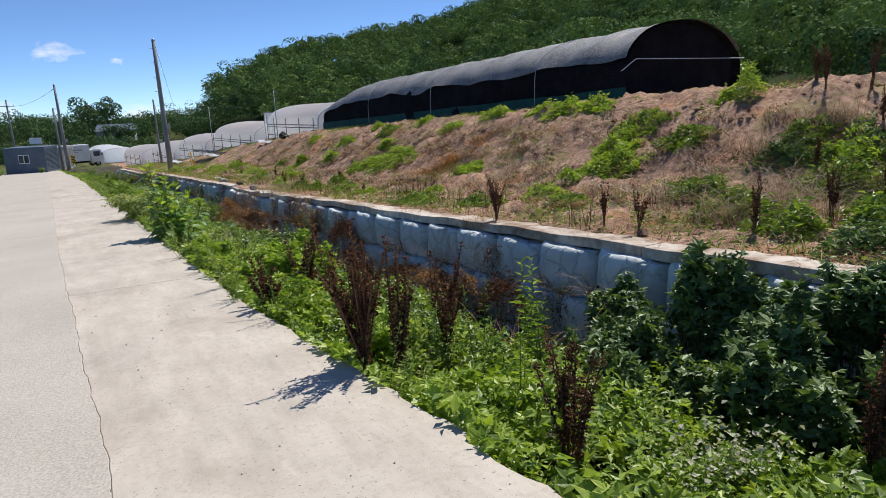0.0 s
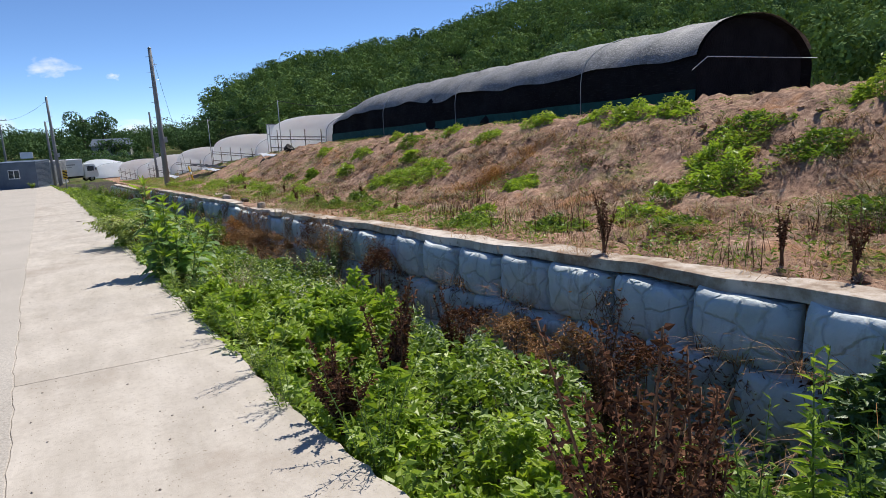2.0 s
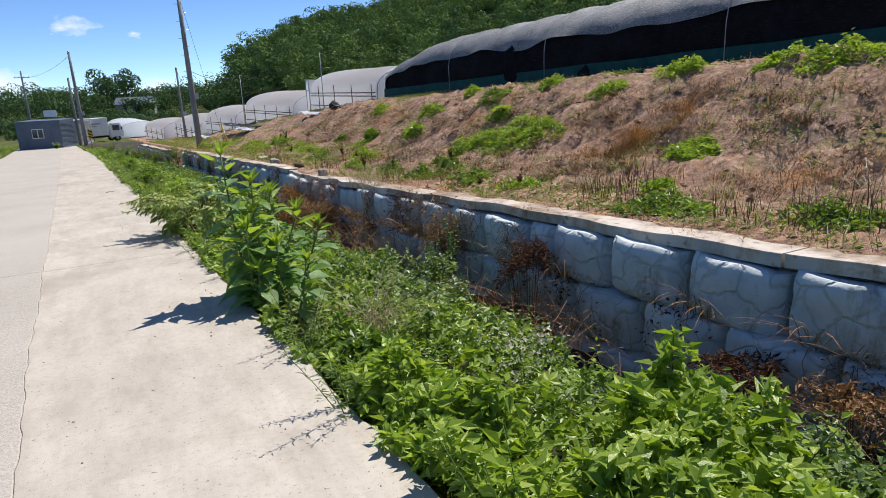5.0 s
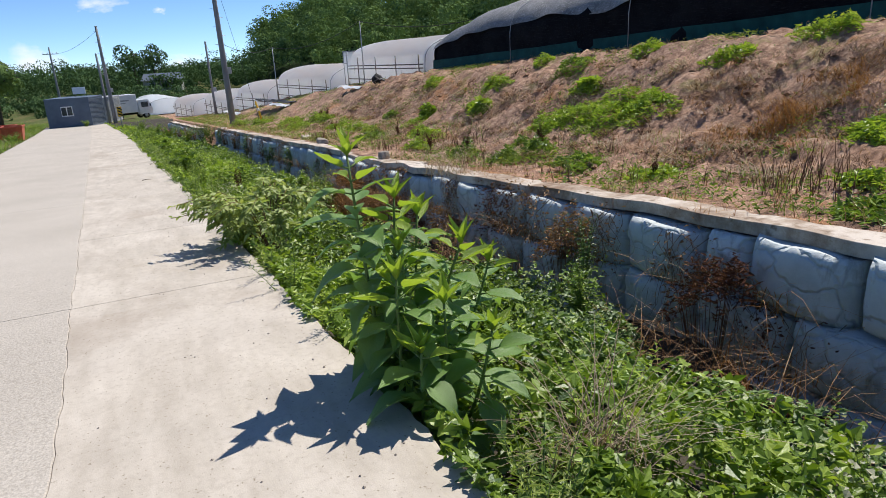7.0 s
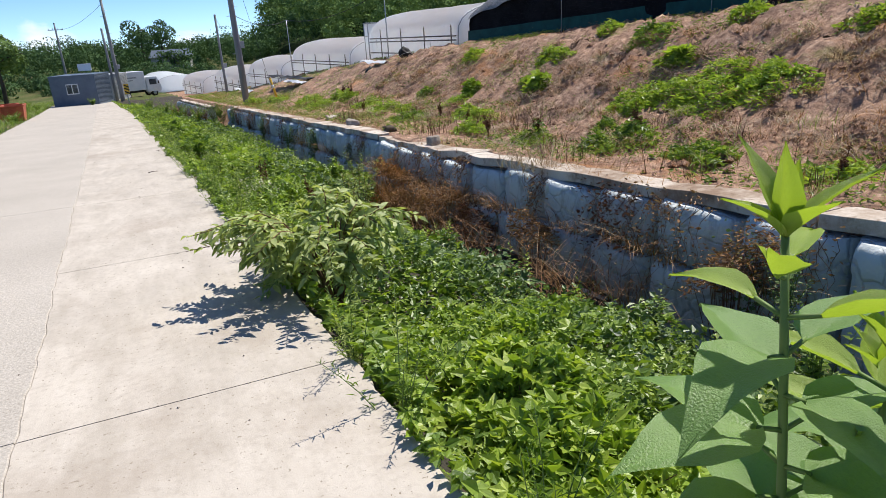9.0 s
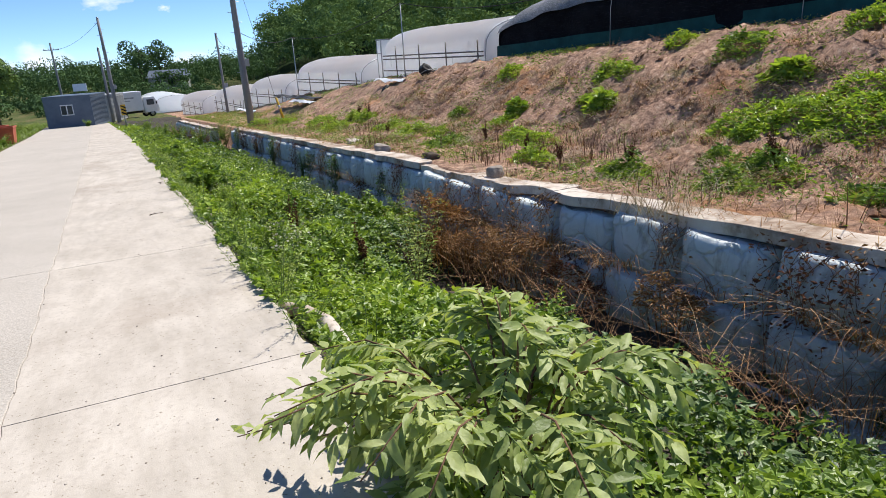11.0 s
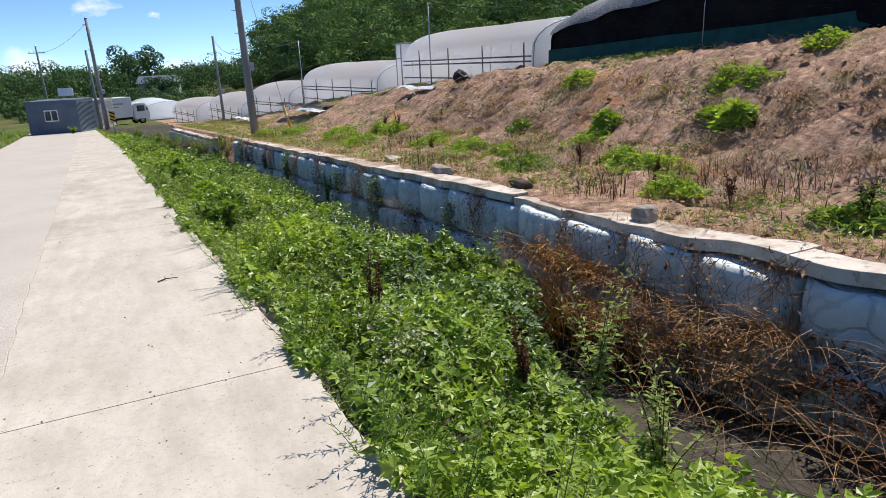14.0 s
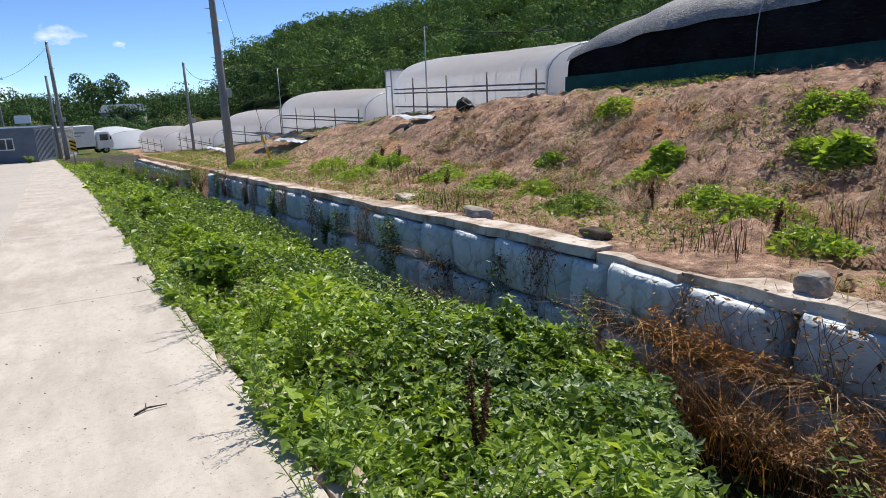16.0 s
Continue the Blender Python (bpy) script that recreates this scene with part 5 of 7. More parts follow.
# shrub with narrow silvery leaves whose branches arch over the road
def arching_shrub(x, y, count, label, seed):
    t = tagged(new("narrow_leaved_shrub"), label, "shrub")
    t.location = (x, y, f_at(y) - 0.35)
    r = random.Random(seed)
    P, D, N, L = [], [], [], []
    for k in range(count):
        road = k % 5 < 3
        az = r.gauss(math.pi + 0.3, 0.75) if road else r.uniform(-1.9, 1.9)
        reach = r.uniform(0.5, 1.0) if road else r.uniform(0.2, 0.6)
        top = r.uniform(0.66, 0.98) if road else r.uniform(0.75, 1.12)
        end = top - r.uniform(0.0, 0.25) * reach
        lines = []
        for b in range(4):
            a = az + (0 if b == 0 else r.uniform(-0.9, 0.9))
            f0 = 0 if b == 0 else r.uniform(0.3, 0.65)
            size = 1.0 if b == 0 else r.uniform(0.3, 0.5)
            pts = []
            for i in range(8):
                q = i / 7
                if b == 0:
                    out, z = reach * q**1.25, top * math.sin(min(1.0, q * 1.25) * 1.57) + (end - top) * max(0, q - 0.6) / 0.4
                    pts.append(Vector((math.cos(a) * out, math.sin(a) * out, z)))
                else:
                    k0 = f0 * 7
                    j = int(k0)
                    o = lines[0][j].lerp(lines[0][j + 1], k0 - j)
                    pts.append(o + Vector((math.cos(a), math.sin(a), 0.35 - 0.5 * q)) * size * q * 0.75)
            lines.append(pts)
        branch = part("branch", tube("branch", [tuple(p) for p in lines[0]], np.linspace(0.008, 0.002, 8), MAT["stem_dead"], 5), t)
        for pts in lines[1:]:
            part("side_shoot", tube("side_shoot", [tuple(p) for p in pts], np.linspace(0.004, 0.0015, 8), MAT["stem_green"], 4), branch)
        for b, pts in enumerate(lines):
            n = 30 if b == 0 else 20
            for i in range(n):
                f = (0.28 if b == 0 else 0.1) + (0.72 if b == 0 else 0.9) * i / n
                k0 = min(f * 7, 6.99)
                j = int(k0)
                p = pts[j].lerp(pts[j + 1], k0 - j)
                go = (pts[j + 1] - pts[j]).normalized()
                side = go.cross(Vector((0, 0, 1))).normalized() * (1 if i % 2 else -1)
                d = go * r.uniform(0.3, 0.9) + side * r.uniform(0.4, 1.0) + Vector((0, 0, r.uniform(-0.6, 0.45)))
                P.append(tuple(p)); D.append(tuple(d)); N.append((r.uniform(-0.7, 0.7), r.uniform(-0.7, 0.7), 1.0)); L.append(r.uniform(0.06, 0.115))
    L = np.array(L)
    V, F = leaves(np.array(P), np.array(D), np.array(N), L, L * 0.34, 0.2, 0.2, True)
    tagged(part("foliage", np_mesh("foliage", V, F, MAT["leaf_willow"], True), t), kind="stuff")


arching_shrub(1.15, 15.5, 27, "bushy shrub with narrow grey-green leaves arching over the road", 20)
weed(2.9, 20.6, f_at(20.6) - 0.95, 1.1, 0.5, 10, 0.1, 0.3, "leaf_willow", "loose shrub with pinkish shoot tips standing in the ditch", 34, 0.2, 0.2, 0.3, False, "narrow_leaved_shrub", "shrub", "stem_dead", 31, None, 0.0, 0.006, 0.03)
weed(2.4, 19.4, f_at(19.4) - 0.85, 0.95, 0.4, 8, 0.08, 0.3, "leaf_willow", "loose grey-green shrub standing in the ditch", 34, 0.2, 0.2, 0.3, False, "narrow_leaved_shrub", "shrub", "stem_dead", 33, None, 0.0, 0.006, 0.03)

# dead dock along the ditch and on the coping
for i, (x, y, dz, h, s, sp) in enumerate(((1.45, 3.78, -0.12, 1.12, 16, 0.32), (1.7, 3.78, -0.3, 1.12, 7, 0.12), (1.3, 5.75, -0.1, 0.6, 9, 0.26), (1.75, 6.0, -0.35, 1.02, 9, 0.2), (2.05, 2.4, -0.45, 0.92, 6, 0.22),
        (2.9, 5.4, -0.75, 1.05, 6, 0.25), (3.3, 5.9, -0.8, 1.1, 6, 0.25), (3.1, 7.6, -0.8, 0.95, 6, 0.25), (2.55, 4.6, -0.7, 0.95, 5, 0.2), (3.4, 1.6, -0.6, 0.9, 5, 0.2), (2.1, 20.4, -0.75, 0.75, 3, 0.12), (1.75, 22.3, -0.7, 0.8, 3, 0.12))):
    dock(x, y, f_at(y) + dz, h, s, sp, 40 + i, low=0.12 if i in (0, 1) else 0.25)
dock(5.36, 8.05, c_at(8.05) - 0.05, 0.78, 9, 0.26, 61, "dead brown dock stalks growing through the coping", 0.3, thickness=60)
for i, (x, y, h, s) in enumerate(((5.8, 6.2, 0.62, 4), (5.7, 5.5, 0.6, 4), (6.3, 4.4, 0.7, 5), (6.9, 18.95, 0.55, 5), (6.2, 20.7, 0.5, 3), (6.0, 22.1, 0.45, 3), (7.3, 35.2, 0.6, 4), (6.1, 15.2, 0.35, 2), (6.3, 23.6, 0.4, 2), (6.6, 25.6, 0.5, 3), (9.9, 4.6, 0.7, 5), (10.6, 5.4, 0.6, 5), (10.9, 6.5, 0.8, 7), (11.3, 6.9, 0.7, 7), (11.5, 6.1, 0.8, 6), (10.3, 5.0, 0.8, 6), (9.3, 4.5, 0.7, 5), (8.5, 4.2, 0.8, 5), (7.4, 4.2, 0.7, 5), (9.0, 5.4, 0.6, 4), (7.4, 36.6, 0.5, 4), (6.4, 31.0, 0.4, 3))):
    dock(x, y, g_at(x, y), h, s, 0.12, 70 + i, "thin dead brown weed stalks on the bank", 0.4, thickness=70)

# leafy weeds in and beside the ditch
LEAFY = (
    (2.6, 4.2, -0.85, 1.12, 0.2, 5, 0.09, 0.25, "leaf", 44), (2.35, 4.45, -0.8, 0.85, 0.3, 8, 0.06, 0.5, "leaf", 30), (2.1, 4.6, -0.6, 0.6, 0.3, 9, 0.06, 0.5, "leaf_bright", 26),
    (2.22, 3.1, -0.55, 0.75, 0.06, 2, 0.085, 0.14, "leaf_bright", 90), (2.28, 2.75, -0.5, 0.6, 0.06, 2, 0.08, 0.14, "leaf_bright", 80), (3.1, 4.0, -0.85, 0.95, 0.15, 4, 0.12, 0.28, "leaf", 36),
    (1.45, 7.6, -0.3, 0.52, 0.35, 12, 0.07, 0.5, "leaf_bright", 24), (1.4, 8.5, -0.3, 0.5, 0.35, 12, 0.07, 0.5, "leaf_bright", 24), (1.45, 9.4, -0.3, 0.45, 0.35, 12, 0.07, 0.5, "leaf_bright", 24), (1.6, 5.7, -0.35, 0.45, 0.3, 10, 0.06, 0.55, "leaf_bright", 24),
    (1.8, 7.9, -0.5, 0.7, 0.4, 12, 0.085, 0.5, "leaf_bright", 22), (2.25, 8.2, -0.6, 0.78, 0.35, 8, 0.1, 0.5, "leaf_bright", 20), (2.6, 8.0, -0.65, 0.75, 0.3, 6, 0.11, 0.5, "leaf_bright", 18), (1.9, 7.1, -0.5, 0.55, 0.35, 10, 0.08, 0.5, "leaf_bright", 22),
    (1.7, 9.9, -0.4, 0.4, 0.35, 10, 0.07, 0.5, "leaf", 22), (1.25, 10.6, -0.25, 0.35, 0.3, 8, 0.06, 0.5, "leaf", 22), (1.6, 13.2, -0.35, 0.3, 0.35, 9, 0.07, 0.6, "leaf_bright", 20), (1.35, 14.0, -0.3, 0.32, 0.3, 9, 0.075, 0.7, "leaf_bright", 18),
    (1.15, 26.6, -0.35, 0.5, 0.35, 10, 0.13, 0.5, "leaf", 18), (1.2, 23.9, -0.45, 0.62, 0.22, 10, 0.06, 0.16, "leaf", 60), (1.1, 24.8, -0.45, 0.55, 0.22, 10, 0.06, 0.16, "leaf", 60), (1.25, 21.4, -0.5, 0.55, 0.25, 9, 0.06, 0.16, "leaf", 55),
    (1.05, 19.6, -0.4, 0.42, 0.25, 9, 0.06, 0.2, "leaf", 45), (1.0, 28.6, -0.4, 0.5, 0.3, 9, 0.09, 0.4, "leaf_bright", 26), (0.9, 30.5, -0.4, 0.55, 0.3, 9, 0.07, 0.2, "leaf", 45), (0.75, 33.5, -0.4, 0.5, 0.35, 9, 0.1, 0.45, "leaf_bright", 26),
    (0.6, 37.0, -0.4, 0.55, 0.4, 10, 0.1, 0.4, "leaf", 30), (0.9, 41.0, -0.5, 0.7, 0.5, 12, 0.1, 0.3, "leaf", 36), (0.7, 46.0, -0.5, 0.8, 0.6, 12, 0.12, 0.3, "leaf", 36), (1.8, 50.0, -0.6, 1.0, 0.8, 14, 0.12, 0.3, "leaf", 36), (1.4, 56.0, -0.5, 0.9, 0.9, 14, 0.12, 0.3, "leaf", 36), (2.4, 44.5, -0.6, 0.9, 0.8, 14, 0.12, 0.3, "leaf", 36), (0.6, 61.0, -0.3, 0.8, 0.9, 14, 0.13, 0.3, "leaf", 36), (3.6, 46.8, -0.6, 1.0, 0.7, 14, 0.12, 0.3, "leaf", 36),
    (3.9, 23.9, -1.05, 0.85, 0.35, 12, 0.075, 0.6, "leaf", 26), (4.25, 29.0, -1.1, 0.95, 0.3, 12, 0.08, 0.6, "leaf_dark", 28), (4.1, 36.2, -1.1, 0.95, 0.35, 12, 0.09, 0.6, "leaf_dark", 28), (3.75, 13.6, -1.0, 0.85, 0.3, 12, 0.07, 0.6, "leaf", 28), (4.3, 14.3, -0.9, 0.9, 0.25, 10, 0.06, 0.5, "leaf_dark", 28), (4.2, 32.5, -1.1, 0.95, 0.3, 12, 0.08, 0.6, "leaf_dark", 28),
)
for i, (x, y, dz, h, sp, st, lf, sl, m, per) in enumerate(LEAFY):
    lab = {"leaf": "mid-green leafy weed clump at the ditch", "leaf_bright": "bright yellow-green leafy weed clump at the ditch", "leaf_dark": "dark green creeper climbing the block wall"}[m]
    weed(x, y, f_at(y) + dz, h, sp, st, lf, sl, m, lab, per, 0.12, 0.2, 0.3, False, seed=100 + i, jitter=0.02)
weed(3.3, 16.7, f_at(16.7) - 1.2, 0.55, 0.25, 4, 0.09, 0.36, "straw_rust", "withered yellow-brown leafy weed in the ditch", 16, 0.3, 0.3, 0.2, False, stem_mat="stem_dead", seed=740)
for i, (x, y, h, sp, m) in enumerate(((3.3, 45.6, 1.3, 0.6, "leaf"), (2.9, 47.0, 1.2, 0.6, "straw"), (3.7, 46.4, 1.4, 0.5, "leaf"), (2.7, 48.6, 1.2, 0.6, "straw"), (2.8, 50.4, 1.2, 0.6, "leaf"), (2.5, 52.4, 1.1, 0.6, "straw"), (2.4, 54.6, 1.2, 0.7, "leaf"), (2.1, 57.5, 1.1, 0.7, "straw"), (1.9, 60.5, 1.1, 0.8, "leaf"), (4.0, 42.6, 1.15, 0.45, "straw"), (4.05, 39.6, 1.1, 0.4, "straw"))):
    weed(x, y, f_at(y) - 0.95, h, sp, 14, 0.1, 0.32, m, "withered brown weeds crowding the far wall" if m == "straw" else "tall green weeds crowding the far wall", 34, 0.15, 0.2, 0.3, False, seed=760 + i, jitter=0.04, stem_mat="stem_dead")
# feathery weeds along the road's edge
for i, y in enumerate((3.4, 5.3, 6.2, 6.9, 7.9, 9.2, 10.3, 12.6, 13.6, 14.3, 16.4, 17.6, 18.3, 18.9, 19.4, 19.8, 20.9, 21.7, 22.4, 23.4, 24.3, 25.4, 26.1, 27.6, 28.7, 30.0, 31.4, 33.0, 35.0)):
    weed(float(edge(y)) + 0.06 + 0.05 * math.sin(i * 2.1), y, f_at(y) - 0.28, 0.62 + 0.2 * math.sin(i * 1.7) ** 2, 0.36, 7, 0.055, 0.15, "leaf" if i % 3 else "leaf_willow", "feathery green mugwort shoots at the road edge", 58, 0.08, 0.15, 0.45, False, "feathery_weed", "weed", "stem_green", 700 + i, None, 0.0, 0.004, 0.015, 0.3)
weed(3.2, 4.3, f_at(4.3) - 0.75, 1.15, 0.14, 3, 0.14, 0.3, "leaf_bright", "tall green stalk with long leaves rising from the ditch", 34, 0.2, 0.25, 0.3, False, seed=730)
# brambles that fill the ditch below the mound, and dense leafy growth along the road's edge
def thicket(x, y, z, rx, ry, h, n, leaf, mat, label, name="bramble_bush", category="shrub", style="lobed", seed=1, slim=0.5):
    t = tagged(new(name), label, category)
    t.location = (x, y, z)
    a = rng.uniform(0, 2 * np.pi, n)
    lim = np.array([0.8 + 0.5 * noise.noise(Vector((math.cos(v) * 1.2 + seed, math.sin(v) * 1.2, seed * 0.7))) for v in a])
    q = np.sqrt(rng.random(n)) * lim
    px, py = np.cos(a) * q * rx, np.sin(a) * q * ry
    lump = 0.85 + 0.55 * noise_at(px + seed, py, 2.6, seed) + 0.3 * noise_at(px + seed, py, 6.5, seed)
    pz = h * np.sqrt(np.clip(1 - (q / 1.25) ** 2, 0.02, 1)) * lump * (1 - np.abs(rng.normal(0, 0.16, n)))
    P = np.stack([px, py, np.maximum(pz, 0.03)], 1)
    V, F = scatter_leaves(P, (0, 0, 1.0), leaf, style, slim, 0.4, 0.8)
    tagged(part("foliage", np_mesh("foliage", V, F, MAT[mat]), t), kind="stuff")
    k = P[: max(16, n // 60)]
    V, F = join([tube_arrays([(b[0] * 0.6, b[1] * 0.6, -0.1), (b[0] * 0.85, b[1] * 0.85, b[2] * 0.6), tuple(b)], [0.005, 0.004, 0.002], 3) for b in k])
    tagged(part("twig_mass", np_mesh("twig_mass", V, F, MAT["stem_dead"]), t), kind="stuff")


for i, (x, y, dz, rx, ry, h, n, m) in enumerate(((4.1, 2.35, -1.2, 0.8, 0.9, 1.3, 5200, "leaf_dark"), (4.5, 3.4, -1.1, 0.45, 0.7, 1.35, 2600, "leaf_dark"), (3.5, 3.2, -1.2, 0.6, 0.7, 0.85, 2400, "leaf_dark"), (4.4, 1.3, -1.1, 0.7, 0.9, 1.35, 4200, "leaf_dark"), (3.3, 1.7, -1.1, 0.7, 0.8, 0.75, 2600, "leaf"), (4.75, 2.4, -0.6, 0.4, 0.6, 1.0, 1800, "leaf_dark"), (3.9, 3.9, -1.2, 0.6, 0.7, 1.0, 2400, "leaf_dark"), (4.5, 4.5, -1.1, 0.4, 0.5, 1.05, 1600, "leaf_dark"))):
    thicket(x, y, f_at(y) + dz, rx, ry, h, n, 0.07, m, "dense dark bramble bush crowding the ditch against the wall", seed=200 + i)
for i, (x, y, dz, rx, ry, h, n, m, lf) in enumerate(((1.3, 8.7, -0.3, 0.4, 1.1, 0.52, 4200, "leaf_bright", 0.06), (1.75, 7.6, -0.55, 0.55, 0.9, 0.75, 4200, "leaf_bright", 0.065), (2.3, 8.3, -0.7, 0.5, 0.7, 0.85, 2600, "leaf_bright", 0.075), (1.35, 10.0, -0.3, 0.35, 0.7, 0.4, 2000, "leaf", 0.06), (1.55, 5.8, -0.4, 0.4, 0.7, 0.5, 2400, "leaf_bright", 0.055), (2.0, 4.9, -0.6, 0.5, 0.6, 0.6, 2200, "leaf_bright", 0.05), (1.95, 3.2, -0.6, 0.35, 0.6, 0.5, 1800, "leaf_bright", 0.055), (1.5, 13.3, -0.4, 0.5, 0.9, 0.42, 3000, "leaf_bright", 0.07), (0.95, 26.6, -0.3, 0.4, 0.6, 0.5, 1200, "leaf", 0.1), (3.3, 23.9, -1.1, 0.9, 1.5, 0.6, 4200, "leaf", 0.07), (1.2, 29.5, -0.45, 0.45, 1.2, 0.5, 2200, "leaf_bright", 0.08), (0.9, 34.0, -0.45, 0.5, 1.5, 0.55, 2200, "leaf", 0.09))):
    thicket(x, y, f_at(y) + dz, rx, ry, h, n, lf, m, "dense leafy green weeds spilling over the road edge" if dz > -0.5 else "dense leafy green weeds rising from the ditch", "weed_clump", "weed", "lobed" if i % 2 else False, 240 + i)
for i, (x, y, dz, h) in enumerate(((2.55, 1.95, -0.5, 0.4), (2.4, 9.7, -0.6, 0.55), (2.6, 10.1, -0.65, 0.5), (1.45, 20.7, -0.5, 0.45), (1.5, 21.3, -0.5, 0.42), (1.35, 26.0, -0.45, 0.35), (2.9, 2.0, -0.6, 0.42))):
    weed(x, y, f_at(y) + dz, h, 0.28, 14, 0.04, 0.3, "leaf", "fleabane clump with small white flowers in the ditch", 16, 0.15, 0.2, 0.3, False, "flowering_weed", "weed", "stem_green", 230 + i, None, 0.0, 0.003, 0.0, 0.4, 0.5, 12)

for i, (x, y, dz, rx, ry, h, n, m) in enumerate(((4.45, 6.6, -1.15, 0.35, 0.6, 0.75, 1500, "leaf_dead"), (4.35, 7.6, -1.15, 0.4, 0.6, 0.6, 1500, "straw"), (4.45, 8.6, -1.15, 0.4, 0.6, 0.65, 1600, "straw"), (4.4, 9.6, -1.15, 0.35, 0.5, 0.5, 1200, "leaf_dead"), (4.5, 12.7, -1.1, 0.35, 0.5, 0.95, 1600, "leaf_dead"), (4.5, 14.9, -1.05, 0.35, 0.5, 0.95, 1600, "straw"), (4.3, 17.9, -1.15, 0.35, 0.6, 0.6, 1300, "straw"), (4.2, 20.6, -1.15, 0.45, 0.9, 0.6, 2200, "straw"), (4.0, 21.6, -1.2, 0.4, 0.7, 0.5, 1500, "straw"), (4.25, 19.4, -1.2, 0.35, 0.6, 0.45, 1200, "leaf_dead"), (4.3, 22.8, -1.1, 0.35, 0.8, 0.75, 1600, "straw_rust"))):
    thicket(x, y, f_at(y) + dz, rx, ry, h, n, 0.05, m, "withered brown undergrowth at the foot of the block wall", "withered_undergrowth", "weed", False, 280 + i, 0.3)

# dead grass hanging on the wall and lying along its foot
HANG = ((20.0, 900, -0.25), (20.8, 900, -0.3), (21.6, 1000, -0.3), (22.4, 1000, -0.3), (23.2, 900, -0.35), (24.0, 500, -0.5), (15.9, 500, -0.3), (16.6, 500, -0.3), (17.4, 350, -0.55), (14.9, 300, -0.4), (13.2, 260, -0.75), (12.3, 260, -0.85), (18.4, 350, -0.6), (19.2, 500, -0.6), (27.6, 350, -0.7), (30.2, 350, -0.6), (33.0, 350, -0.5), (10.3, 250, -0.75), (9.0, 250, -0.8), (6.0, 350, -0.75), (5.2, 350, -0.8))
for i, (y, n, dz) in enumerate(HANG):
    for k, (q, ledge, share) in enumerate(((0.2, -0.68, 0.07), (-0.15, -0.72, 0.06))):
        yy = y + q + 0.12 * math.sin(i * 3.3 + k)
        dry_grass(float(wall_x(yy)) - 0.22, yy, c_at(yy) + ledge + 0.03, int(n * share), 0.3 + 0.08 * math.sin(i * 1.9 + k), 0.05, "dead brown grass arching out from the ledges of the block wall", "straw_rust" if (i + k) % 3 == 0 else "straw", 1.3, 0.5, None, long=0.08, deep=0.03, wide=0.009)
for i, (x, y, n) in enumerate(((4.25, 21.4, 200), (4.1, 22.3, 240), (4.25, 22.9, 260), (4.1, 23.5, 220), (4.35, 20.2, 110), (4.35, 12.1, 90), (4.5, 16.2, 110))):
    dry_grass(x, y, f_at(y) - 1.2, int(n * 1.3), 0.6, 0.2, "upright tangle of rusty dead grass at the foot of the wall", "straw_rust" if i % 2 else "straw", 0.55, 0.35, None, long=0.26, deep=0.1, wide=0.008)
for i, (x, y, n) in enumerate(((4.0, 12.8, 300), (4.2, 11.6, 300), (3.9, 18.6, 300), (3.9, 20.4, 260), (3.6, 5.2, 400), (3.2, 4.7, 350), (4.1, 16.6, 500), (4.1, 26.5, 350), (4.3, 8.2, 350))):
    dry_grass(x, y, f_at(y) - 1.15, int(n * 0.36), 0.5, 0.28, "flattened dead brown grass in the ditch", "straw", 0.9, 0.8, long=0.45)
dry_grass(1.75, 10.9, f_at(10.9) - 0.4, 160, 0.5, 0.12, "pale dry grass tuft beside the road", "straw_pale", 0.6, 0.4)

def dead_vine(y, dz, w, h, n, mat, label, seed):
    """A curtain of dead stems and withered leaves clinging to the blocks."""
    r = random.Random(seed)
    x = float(wall_x(y))
    t = tagged(new("dead_vine"), label, "vine")
    t.location = (x, y, f_at(y) + dz)
    lines, P = [], []
    for i in range(22):
        y0 = r.gauss(0, w * 0.45)
        ln = h * r.uniform(0.4, 1.1)
        drift = r.uniform(-0.25, 0.25)
        pts = [(-0.1 - 0.14 * q - 0.08 * math.sin(q * 5 + i) - r.uniform(0, 0.05), y0 + drift * q + 0.05 * math.sin(q * 9 + i), -ln * q) for q in np.linspace(0, 1, 7)]
        lines.append(tube_arrays(pts, np.linspace(0.0035, 0.0015, 7), 3))
        for k in range(n // 24):
            q = pts[r.randrange(7)]
            P.append((q[0] + r.gauss(0, 0.05), q[1] + r.gauss(0, 0.07), q[2] + r.gauss(0, 0.07)))
    V, F = join(lines)
    tagged(part("twig_mass", np_mesh("twig_mass", V, F, MAT["stem_dead"]), t), kind="stuff")
    V, F = scatter_leaves(np.array(P), (-0.6, 0, 0.6), 0.055 if mat == "leaf_dark" else 0.042, False, 0.45, 0.4, 1.0)
    tagged(part("withered_leaves" if mat != "leaf_dark" else "foliage", np_mesh("leafage", V, F, MAT[mat]), t), kind="stuff")


